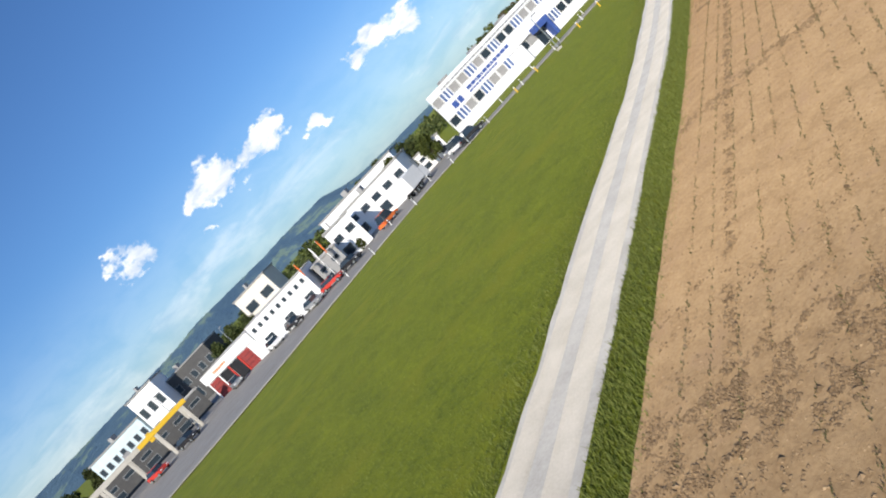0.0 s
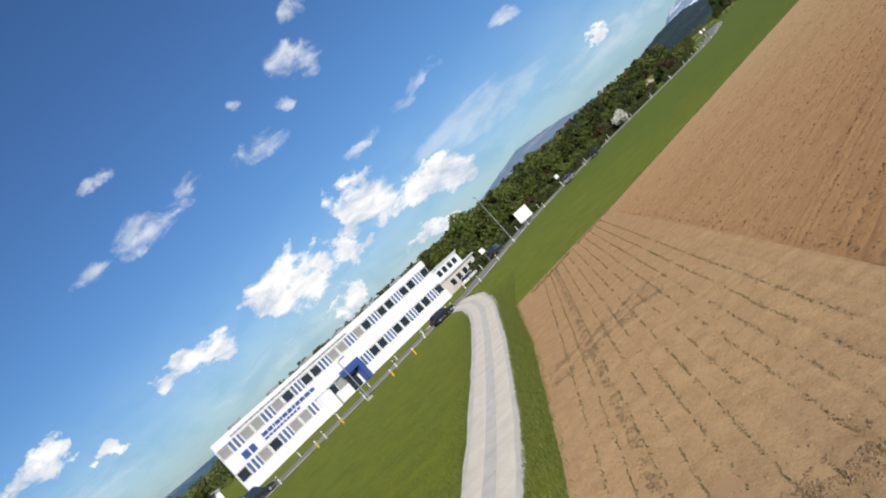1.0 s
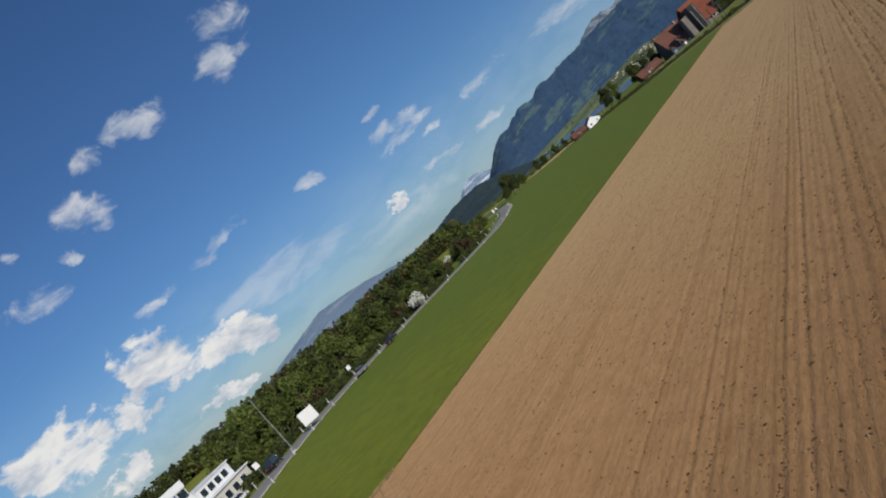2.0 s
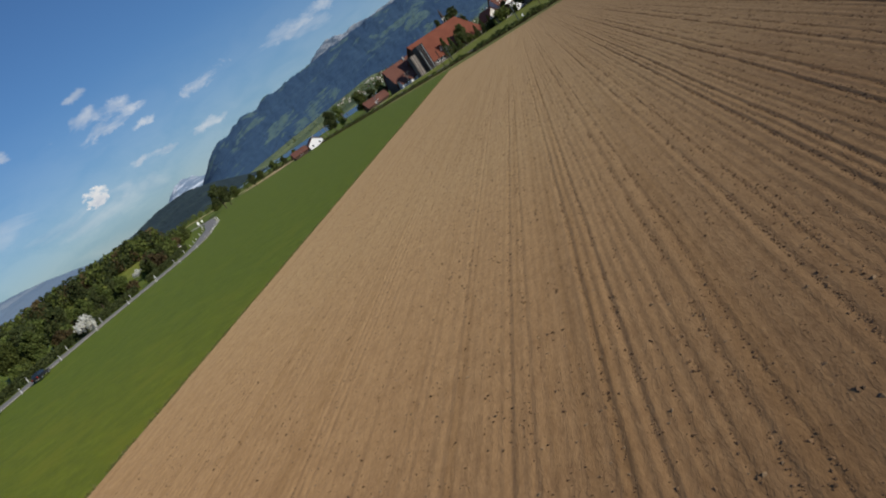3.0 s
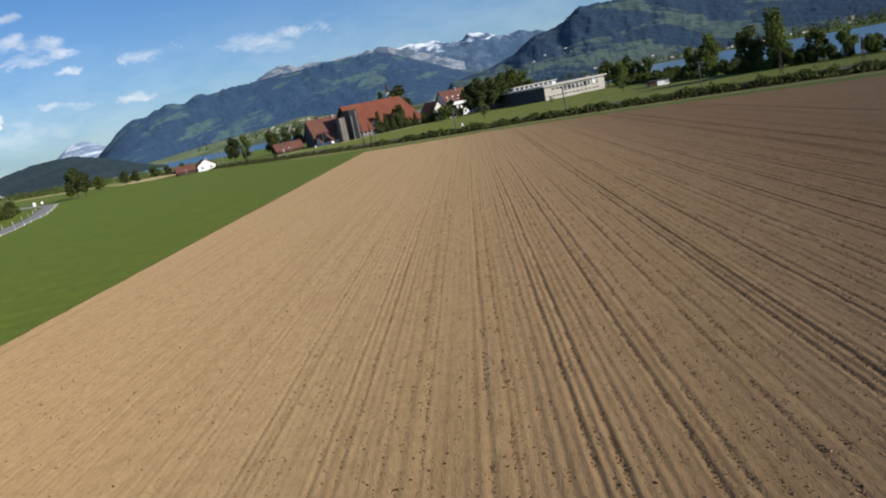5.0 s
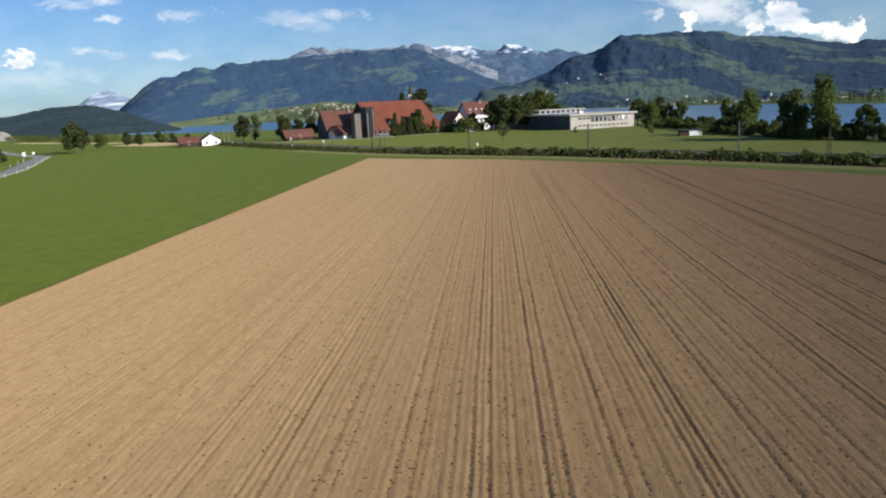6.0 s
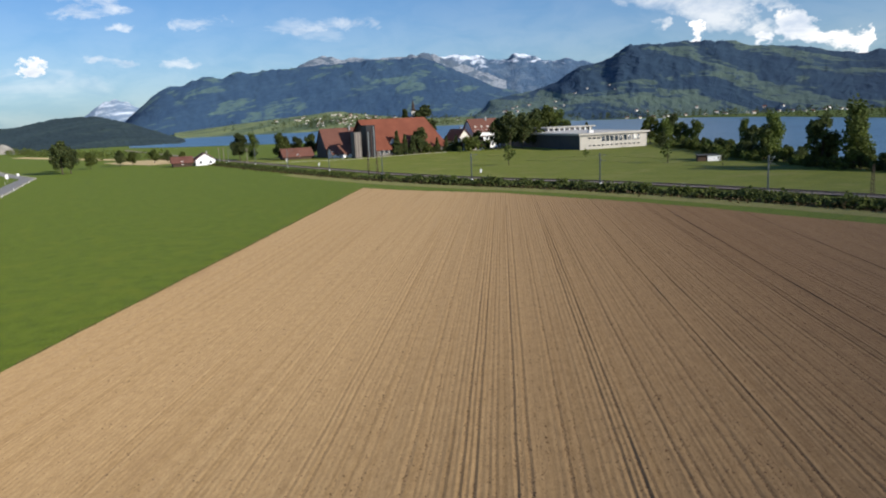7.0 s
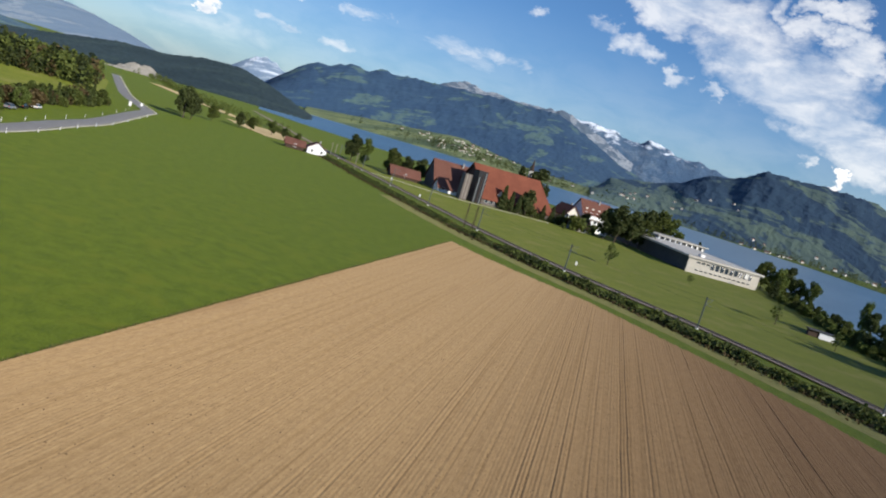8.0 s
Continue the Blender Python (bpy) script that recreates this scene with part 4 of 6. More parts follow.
# round the hall, the houses and the school
for x, y, h, ob in ((-60, 413, 13.0, conifer), (-56, 416, 10.9, conifer), (-48, 421, 13.0, broad_b), (-52, 417, 10.3, conifer), (-45, 424, 5.5, bush), (-32, 434, 5.2, bush), (-29, 436, 5.5, bush), (-26, 437, 5.0, bush), (-40, 428, 8.3, conifer), (-35, 429, 9.0, conifer), (-30, 431, 9.0, conifer), (-61, 462, 24.6, conifer), (-51, 467, 24.0, broad_b), (-27, 438, 5.0, bush), (-22, 441, 5.8, bush_l), (-15, 444, 5.3, bush), (-20, 424, 8.4, bush), (-18, 435, 9.8, broad_b)):
    place(ob, x, y, h / (2.4 if ob in (bush, bush_l) else 10.0), rnd.uniform(0, 6))
for x, y, h, ob in ((-7, 427, 15.5, broad_b), (-1, 426, 18.5, broad_b), (6, 429, 17.6, broad_b), (12, 435, 14.5, broad_a), (15, 487, 19.5, broad_b), (22, 490, 20.7, broad_a), (29, 493, 18.3, broad_c), (45, 478, 12.0, conifer)):
    place(ob, x, y, h / (2.4 if ob in (bush, bush_l) else 10.0), rnd.uniform(0, 6))
# single trees in the meadow corner by the railway and the road
for x, y, h, ob in ((-125, 421, 13.0, broad_a), (-118, 428, 11.0, broad_b), (-111, 433, 12.0, broad_b), (-151, 430, 14.0, broad_b), (-145, 433, 12.0, poplar), (-215, 362, 14.7, broad_b), (-212, 364, 12.3, broad_b), (-222, 400, 8.3, broad_a), (-214, 416, 8.3, broad_b), (-210, 422, 7.1, broad_a), (-205, 438, 7.7, broad_c), (-195, 434, 6.5, broad_b), (-230, 384, 7.1, broad_a), (-235, 390, 5.9, broad_b), (-184, 429, 5.9, broad_a)):
    place(ob, x, y, h / (2.4 if ob in (bush, bush_l) else 10.0), rnd.uniform(0, 6))
for x, y, s in ((-1, 299, 1.69), (53, 278, 1.47), (66, 258, 1.17), (-26, 398, 0.85), (30, 326, 0.78)):
    place(thin, x, y, s, rnd.uniform(0, 6), group="young trees in the lakeside meadow")

# hedge between field and railway: one rough strip of twigs and leaves, with single shrubs standing out of it
hedge_line = [Vector(p) for p in offset_line(RAIL[:13], 12.0)]


def hedge_strip(name, mat, label, per_metre, seed, h0, h1, half):
    r = random.Random(seed)
    pts = []
    for i in range(1, len(hedge_line) - 1):
        a, b = hedge_line[i], hedge_line[i + 1]
        side = Vector((-(b - a).y, (b - a).x)).normalized()
        for _ in range(int((b - a).length * per_metre)):
            p = a + (b - a) * r.random()
            far = p.x < -30
            swell = 0.70 + 0.9 * noise.noise((p.x * 0.16, p.y * 0.16, 5.0)) + 0.45 * noise.noise((p.x * 0.9, p.y * 0.9, seed))
            if far and mat is not LEAF_RED and r.random() < 0.6:
                continue
            if far:
                swell *= 0.6 if noise.noise((p.x * 0.10, p.y * 0.10, 4.0)) > -0.1 else 0.35
            w = r.gauss(0, half * 0.5)
            top = max(0.25, r.uniform(h0, h1) * swell * (1 - 0.25 * min(1.0, abs(w) / half)))
            q = p + side * w
            pts.append((Vector((q.x, q.y, top * r.random() ** 0.6)), r.uniform(0.6, 1.4)))
    v, f = leaf_cards(pts, 0.32, r)
    return tagged(mesh_object(name, v, f, mat), label, "hedge", kind="stuff")


hedge_strip("hedge", LEAF_DARK, "rough dark green hedge beside the railway", 190, 51, 1.2, 2.3, 2.2)
hedge_strip("hedge_twigs", LEAF, "lighter sprays of leaves in the hedge", 80, 52, 0.9, 2.6, 2.8)
hedge_strip("hedge_foot", LEAF_RED, "dry brown weeds at the foot of the hedge", 60, 53, 0.4, 1.1, 4.0)
for i in range(1, len(hedge_line) - 1):
    a, b = hedge_line[i], hedge_line[i + 1]
    n = max(1, int((b - a).length / 5.5))
    for k in range(n):
        p = a + (b - a) * ((k + rnd.random()) / n)
        s = rnd.uniform(0.6, 1.15) * (1.0 if p.x > -30 else 0.8)
        place(rnd.choice((bush, bush, bush_l)), p.x + rnd.uniform(-0.8, 0.8), p.y, s, rnd.uniform(0, 6), s * rnd.uniform(0.75, 1.1), group="shrubs of the railway hedge")

# trees and shrubs beyond the road
road_far = offset_line(ROAD_EDGE, 15.0)
seg = [Vector(p) for p in road_far[10:15]]
for i in range(len(seg) - 1):
    n = int((seg[i + 1] - seg[i]).length / 1.3)
    for k in range(n):
        p = seg[i] + (seg[i + 1] - seg[i]) * ((k + rnd.random()) / n)
        q = (seg[i + 1] - seg[i]).normalized()
        off = rnd.uniform(-3, 22)
        ob = rnd.choice((bush, bush_l, bush_l, bush_r, broad_a, broad_c, broad_c, broad_b))
        s = rnd.uniform(0.9, 1.9) if ob in (bush, bush_l, bush_r) else rnd.uniform(0.7, 1.0) * float(np.interp(p.y, (20, 90, 130), (1.3, 1.1, 0.85)))
        if off < 3 and ob in (broad_a, broad_b, broad_c):
            off += 6
        place(ob, p.x - q.y * off, p.y + q.x * off, s, rnd.uniform(0, 6), group="trees and shrubs beyond the road")
# clipped garden hedge along the far side of the road
hr = random.Random(57)
pts = []
line = [Vector(p) for p in offset_line(ROAD_EDGE, 10.2)[9:16]]
for i in range(len(line) - 1):
    d = line[i + 1] - line[i]
    side = Vector((-d.y, d.x)).normalized()
    for _ in range(int(d.length * 130)):
        q = line[i] + d * hr.random() + side * hr.uniform(-0.7, 0.7)
        if noise.noise((q.x * 0.07, q.y * 0.07, 2.0)) > -0.35:
            pts.append((Vector((q.x, q.y, (1.9 + 0.3 * noise.noise((q.x * 0.3, q.y * 0.3, 1.0))) * hr.random() ** 0.6)), hr.uniform(0.6, 1.3)))
v, f = leaf_cards(pts, 0.26, hr)
tagged(mesh_object("garden_hedge", v, f, LEAF_DARK), "dark clipped hedge along the far side of the road", "hedge", kind="stuff")
# garden row of clipped evergreens and shrubs behind the road
ROW = [Vector(p) for p in ((-150, 170), (-161, 195), (-170, 215), (-182, 240), (-192, 265), (-212, 305))]
for i in range(len(ROW) - 1):
    n = int((ROW[i + 1] - ROW[i]).length / 1.5)
    q = (ROW[i + 1] - ROW[i]).normalized()
    for k in range(n):
        p = ROW[i] + (ROW[i + 1] - ROW[i]) * ((k + rnd.random()) / n)
        off = rnd.uniform(1.5, 12.0)
        ob = rnd.choice((conifer, bush, bush_l, bush, bush_r, conifer, broad_c, broad_b, broad_a))
        h = rnd.uniform(3.2, 6.8)
        place(ob, p.x - q.y * off, p.y + q.x * off, h / (2.4 if ob in (bush, bush_l, bush_r) else 10.0) * (1.0 if ob is not conifer else 1.1), rnd.uniform(0, 6), group="garden shrubs beyond the road")
place(blossom, -128.1, 87.2, 1.7, 0.5)
place(blossom, -191.8, 213.1, 1.3, 1.5)
for x, y, h, ob in ((-113, -76, 8.5, broad_a), (-115, -72, 9.0, broad_b), (-111.5, -69.5, 7.0, broad_a), (-144, -76, 10.0, broad_b), (-147, -70, 10.5, broad_b), (-143, -121, 8.5, broad_b), (-145, -117, 9.0, broad_b), (-143, -113, 7.5, broad_b), (-154, -163, 9.5, broad_b), (-156, -157, 10.0, broad_b), (-158, -151, 9.5, broad_b), (-152, -170, 9.0, broad_b), (-98.5, -92.0, 2.6, broad_a)):
    place(ob, x, y, h * 0.78 / 10.0, rnd.uniform(0, 6), group="trees of the industrial area")


def wood(name, count, spread, label, seed, h=(9, 15), leaf=LEAF_DARK, cards=46, girth=(0.2, 0.32)):
    """A far wood in one mesh: spread(rnd) gives each tree's place."""
    r = random.Random(seed)
    verts, faces = [], []
    for _ in range(count):
        x, y, z = spread(r)
        th = r.uniform(*h)
        rad = th * r.uniform(*girth)
        pts = []
        for _k in range(cards):
            f = r.random()
            a = r.uniform(0, 6.283)
            rr = rad * math.sin(math.pi * (0.12 + 0.85 * f)) ** 0.7 * r.uniform(0.4, 1.05)
            pts.append((Vector((x + math.cos(a) * rr, y + math.sin(a) * rr, z + th * (0.08 + 0.92 * f))), r.uniform(0.7, 1.3)))
        v, fc = leaf_cards(pts, th * 0.08, r)
        k = len(verts)
        verts += v
        faces += [tuple(q + k for q in t) for t in fc]
    return tagged(mesh_object(name, verts, faces, leaf), label, "woodland", kind="stuff")


def rise_place(r):
    az = radians(r.uniform(-78, -36.2))
    d = r.uniform(402, 455)
    return math.sin(az) * d, math.cos(az) * d, (d - 340) / 20.0 - 0.5


for leaf, count, seed, label in ((LEAF_DARK, 330, 31, "dark green trees of the wood on the slope"), (LEAF, 260, 32, "olive green broadleaf trees of the wood on the slope"), (LEAF_RED, 110, 34, "brownish trees in young leaf in the wood on the slope")):
    wood("wood_on_the_rise", count, rise_place, label, seed, (7, 13), leaf, 80, (0.24, 0.42))


def shore_place(r):
    az = radians(r.uniform(-20, 40))
    d = float(np.interp(math.degrees(az), (-20, 0, 7, 13, 18, 22, 27, 40), (1760, 1520, 1350, 1200, 1020, 850, 720, 660))) + r.uniform(0, 60)
    return math.sin(az) * d + r.uniform(-20, 20), math.cos(az) * d + r.uniform(-10, 60), 0.0


wood("wood_across_lake", 620, shore_place, "line of trees along the far lake shore", 33, (6, 13), LEAF_DARK, 22)


def west_place(r):
    az = radians(r.uniform(-104, -70))
    d = r.uniform(215, 290)
    return math.sin(az) * d, -105 + math.cos(az) * d, 0.0


wood("wood_behind_halls", 320, west_place, "dark trees behind the industrial halls", 37, (4, 7.5), LEAF_DARK, 50, (0.25, 0.4))


def left_place(r):
    t = r.random()
    return -222 - 330 * t + r.uniform(-14, 14), 470 + 330 * t + r.uniform(-14, 14), 0


wood("wood_by_lake_end", 150, left_place, "scattered trees before the end of the lake", 35, (3, 6.5), LEAF, 70, (0.32, 0.5))

# ---------------------------------------------------------------- buildings


def gable_roof(name, x0, x1, y0, y1, z0, zr, mat, parent, over=0.5, hip0=0.0, hip1=0.0, thick=0.25, axis="x"):
    """A pitched roof slab with thickness; its ridge runs along x (or y)."""
    bm = bmesh.new()
    sw = (lambda a, b, c: (a, b, c)) if axis == "x" else (lambda a, b, c: (b, a, c))
    if axis == "y":
        x0, x1, y0, y1 = y0, y1, x0, x1
    xa, xb, ya, yb, ym = x0 - over, x1 + over, y0 - over, y1 + over, (y0 + y1) / 2
    drop = (zr - z0) / ((y1 - y0) / 2) * over
    for s in (0, -thick):
        pts = [sw(xa, ya, z0 - drop + s), sw(xb, ya, z0 - drop + s), sw(xb, yb, z0 - drop + s), sw(xa, yb, z0 - drop + s), sw(xa + hip0, ym, zr + s), sw(xb - hip1, ym, zr + s)]
        v = [bm.verts.new(p) for p in pts]
        for f in ((0, 1, 5, 4), (2, 3, 4, 5)):
            bm.faces.new([v[i] for i in f])
        if hip0:
            bm.faces.new([v[i] for i in (3, 0, 4)])
        if hip1:
            bm.faces.new([v[i] for i in (1, 2, 5)])
        if s == 0:
            top = v
    low = v
    for a, b in ((0, 1), (2, 3)) + (((0, 3),) if hip0 else ((0, 4), (4, 3))) + (((1, 2),) if hip1 else ((1, 5), (5, 2))):
        bm.faces.new((top[a], top[b], low[b], low[a]))
    bmesh.ops.recalc_face_normals(bm, faces=bm.faces[:])
    return part(name, bm, mat, parent)


def gable_wall(name, x, y0, y1, z0, ze, zr, mat, parent, t=0.3, axis="x"):
    bm = bmesh.new()
    sw = (lambda a, b, c: (a, b, c)) if axis == "x" else (lambda a, b, c: (b, a, c))
    ring = [(y0, z0), (y1, z0), (y1, ze), ((y0 + y1) / 2, zr), (y0, ze)]
    a = [bm.verts.new(sw(x, y, z)) for y, z in ring]
    b = [bm.verts.new(sw(x + t, y, z)) for y, z in ring]
    bm.faces.new(a)
    bm.faces.new(b[::-1])
    for i in range(5):
        bm.faces.new((a[i], b[i], b[(i + 1) % 5], a[(i + 1) % 5]))
    bmesh.ops.recalc_face_normals(bm, faces=bm.faces[:])
    return part(name, bm, mat, parent)


WINDOW_MESH = {}


def window(parent, x, z, w, h, y, axis="y", side=-1, glass=None, frame=None, name="window"):
    """A framed window on a wall face: a frame ring with a pane set back in it. side: which way the face looks."""
    glass, frame = glass or GLASS, frame or WHITE_PAINT
    key = (round(w, 2), round(h, 2), glass.name, frame.name)
    if key not in WINDOW_MESH:
        bm = bmesh.new()
        e = min(0.09, w * 0.1)
        for bx in ((-w / 2, -h / 2, w / 2, -h / 2 + e), (-w / 2, h / 2 - e, w / 2, h / 2), (-w / 2, -h / 2 + e, -w / 2 + e, h / 2 - e), (w / 2 - e, -h / 2 + e, w / 2, h / 2 - e)):
            bm_box(bm, bx[0], -0.07, bx[1], bx[2], 0.05, bx[3])
        fr = bpy.data.meshes.new("window_frame")
        bm.to_mesh(fr)
        bm.free()
        fr.materials.append(frame)
        bm = bmesh.new()
        bm_box(bm, -w / 2 + e, -0.03, -h / 2 + e, w / 2 - e, 0.03, h / 2 - e)
        pn = bpy.data.meshes.new("pane")
        bm.to_mesh(pn)
        bm.free()
        pn.materials.append(glass)
        WINDOW_MESH[key] = (fr, pn)
    fr, pn = WINDOW_MESH[key]
    o = new(name, fr)
    o.parent = parent
    if axis == "y":
        o.matrix_basis = Matrix.Translation((x, y, z)) @ Matrix.Rotation(0 if side < 0 else math.pi, 4, "Z")
    else:
        o.matrix_basis = Matrix.Translation((y, x, z)) @ Matrix.Rotation(radians(-90 if side < 0 else 90), 4, "Z")
    p = new("pane", pn)
    p.parent = o
    return o


def facing(x0, y0, x1, y1, size=1.0):
    """The pose of a house whose front runs from (x0, y0) to (x1, y1), seen with (x0, y0) on the left; +y goes inwards. size: metres to a unit of its parts."""
    return Matrix.Translation((x0, y0, 0)) @ Matrix.Rotation(math.atan2(y1 - y0, x1 - x0), 4, "Z") @ Matrix.Diagonal((size, size, size, 1)), math.hypot(x1 - x0, y1 - y0) / size


def bars(parent, x0, z, widths, h, y, mat, gap=0.18):
    """Lettering that cannot be read, as raised bars."""
    x = x0
    for w in widths:
        box("letter_bar", x, y - 0.05, z, x + w, y, z + h, mat, parent)
        x += w + gap


def skewed(ob):
    """Slants the near end of a building part, which stands askew to the front."""
    for v in ob.data.vertices:
        if v.co.x < 1.0:
            v.co.x += 0.70 * v.co.y
    return ob


# long white factory by the road
m, L = facing(-112.0, -63.5, -114.5, -10.0)
fac = thing("factory_building", m, "long white two-storey factory with ribbon windows and blue panels", "building")
Hf, Wf = 9.2, 7.5
box("wall", 0, 0, 0, L, 0.35, 1.9, WHITE_WALL, fac)
box("wall", 0, 0, 3.7, L, 0.35, 6.2, WHITE_WALL, fac)
box("wall", 0, -0.05, 7.9, L, 0.35, Hf, WHITE_WALL, fac, "white parapet")
box("wall", 0.6, 0.5, 0, L, 0.8, Hf - 0.4, GREY_WALL, fac)
skewed(box("wall", 0, 0.36, 0, 0.3, Wf, Hf - 0.05, WHITE_WALL, fac))
box("wall", L - 0.3, 0.36, 0, L, Wf, Hf - 0.05, WHITE_WALL, fac)
box("wall", 5.2, Wf - 0.3, 0, L, Wf, Hf - 0.1, WHITE_WALL, fac)
skewed(box("roof", 0.3, 0.36, Hf - 0.5, L - 0.3, Wf - 0.3, Hf - 0.3, ROOF_FLAT, fac))
nb = 24
bay = L / nb
for k in range(nb):
    for z0, z1, skip in ((1.9, 3.7, range(10, 13)), (6.2, 7.9, ())):
        if k in skip:
            continue
        cx = (k + 0.5) * bay
        if k % 3 == 1:
            for q in range(5):
                box("infill_panel", k * bay + bay * (0.03 + 0.192 * q + (0.05 if q % 2 else 0.0)), 0.10 if q % 2 else 0.14, z0, k * bay + bay * (0.03 + 0.192 * (q + 1) + (0.0 if q % 2 else 0.045)), 0.3, z1, BLUE_PANEL if q % 2 == 0 else WHITE_WALL, fac, "blue panel" if q % 2 == 0 else "")
        else:
            shut = (z0 > 5 and k in (0, 2, 3, 5, 11, 12, 14)) or (z0 < 5 and k in (2, 5, 6, 8))
            window(fac, cx, (z0 + z1) / 2, bay * 0.86, z1 - z0 - 0.1, 0.22, glass=BLIND if shut else None)
        box("mullion", k * bay - 0.05, 0.08, z0, k * bay + 0.05, 0.3, z1, WHITE_WALL, fac)
box("canopy", L * 0.445, -1.9, 3.0, L * 0.515, 0.0, 4.2, BLUE_DEEP, fac, "deep blue entrance canopy")
box("porch", L * 0.325, -1.7, 0, L * 0.37, -0.01, 3.5, WHITE_WALL, fac, "white projecting porch")
box("door", L * 0.45, -0.06, 0.1, L * 0.49, 0.06, 2.5, GLASS, fac, "dark glazed entrance")
box("entrance_wall", L * 0.50, -1.8, 0, L * 0.515, -0.01, 2.99, BLUE_DEEP, fac, "deep blue entrance wall")
bars(fac, L * 0.13, 4.9, (1.1, 0.9, 0.3, 0.9, 0.35, 1.0, 0.9, 0.5, 0.9, 0.9, 1.1, 0.9), 0.6, -0.01, BLUE_DEEP)
bars(fac, L * 0.13, 4.3, (0.8, 0.6, 0.6, 0.6, 0.6, 0.5, 0.6, 0.6, 0.6, 0.6), 0.35, -0.01, BLUE_DEEP)
bars(fac, L * 0.05, 4.2, (1.2, 1.0), 1.2, -0.01, BLUE_DEEP, 0.3)
bars(fac, L * 0.06, 8.25, [0.4 + 0.25 * ((k * 7) % 3) for k in range(34)], 0.3, -0.06, GREY_PAINT, 0.15)
for k in range(6):
    box("roof_hood", 6 + k * 8.5, 4.0, Hf - 0.3, 8 + k * 8.5, 6.0, Hf + 0.55, GREY_WALL, fac, bevel=0.1)

# low annex beyond it
m, La = facing(-117.0, -7.0, -121.0, 6.0)
anx = thing("annex_building", m, "low cream flat-roofed annex beside the factory", "building")
box("wall", 0, 0, 0, La, 9, 3.2, CREAM_WALL, anx, bevel=0.03)
box("wall", 1.5, 2.0, 3.2, La - 1, 8, 6.0, WHITE_WALL, anx, bevel=0.03)
box("roof", -0.4, -0.4, 3.2, La + 0.4, 1.98, 3.45, WHITE_WALL, anx)
box("roof", 1.2, 1.7, 6.0, La - 0.7, 8.3, 6.25, WHITE_WALL, anx)
for k in range(4):
    window(anx, 3.0 + k * 2.4, 4.7, 1.9, 1.4, 1.99)
    window(anx, 2.0 + k * 2.9, 1.7, 2.0, 1.5, -0.01)

# fire-station-like garage with red gates, joined to a white two-storey block
m, Lg = facing(-109.4, -123.6, -102.2, -113.4, 0.80)
gar = thing("garage_building", m, "white vehicle hall with red folding gates", "building")
box("wall", 0, 0.3, 0, Lg, 12, 5.6, WHITE_WALL, gar, bevel=0.03)
box("fascia", -0.1, -0.1, 3.9, Lg + 0.1, 0.28, 5.8, WHITE_PAINT, gar, "white fascia board")
bars(gar, 3.4, 4.6, (0.4, 0.45, 0.4, 0.5, 0.4, 0.45, 0.4), 0.5, -0.11, ORANGE_PAINT)
for k in range(4):
    x0 = 0.5 + k * 3.3
    if k in (0, 3):
        box("gate", x0, 0.12, 0, x0 + 2.9, 0.29, 3.7, GATE_RED, gar, "closed red gate")
        for j in range(3):
            box("gate_bar", x0 + 0.1, 0.06, 0.9 + j * 0.9, x0 + 2.8, 0.119, 1.0 + j * 0.9, BLACK_PAINT, gar)
    else:
        # Black sheet on the wall, painted as the shade inside an open gate.
        box("gateway_shade", x0, 0.2, 0, x0 + 2.9, 0.29, 3.7, BLACK_PAINT, gar, "black panel painted as the shade in an open gateway")
        box("gate_post", x0 + 2.9, 0.05, 0, x0 + 3.2, 0.29, 3.8, RED_PAINT, gar)
box("roof", 0, 0, 5.81, Lg, 12, 5.95, ROOF_FLAT, gar)
m, Lw = facing(-102.0, -113.1, -98.0, -101.3, 0.76)
wb = thing("office_block", m, "white two-storey office block with small dark windows", "building")
box("wall", 0, 0, 0, Lw, 11, 6.6, WHITE_WALL, wb, bevel=0.03)
box("roof", -0.15, -0.15, 6.61, Lw + 0.15, 11.1, 6.8, ROOF_FLAT, wb)
for k in range(9):
    window(wb, 1.2 + k * (Lw - 2.4) / 8, 5.1, 0.85, 1.1, -0.01, frame=GREY_PAINT)
for k in range(3):
    window(wb, 2.4 + k * (Lw - 4.8) / 2, 1.8, 2.4, 1.6, -0.01)


def hall(x0, y0, x1, y1, depth, h, mat, label, nwin=6, name="industrial_hall", strip=True, size=1.0):
    mm, ln = facing(x0, y0, x1, y1, size)
    t = thing(name, mm, label, "building")
    box("wall", 0, 0, 0, ln, depth, h, mat, t, bevel=0.04)
    box("roof", -0.2, -0.2, h + 0.004, ln + 0.2, depth + 0.2, h + 0.3, ROOF_FLAT, t)
    for k in range(nwin):
        w = ln / nwin
        window(t, (k + 0.5) * w, h * 0.66, w * 0.6, h * 0.2, -0.01, frame=GREY_PAINT)
        if strip and k % 2 == 0:
            window(t, (k + 0.5) * w, h * 0.26, w * 0.7, h * 0.28, -0.01, frame=GREY_PAINT)
    box("vent_box", ln * 0.3, depth * 0.4, h + 0.3, ln * 0.36, depth * 0.6, h + 1.3, GREY_WALL, t)
    return t


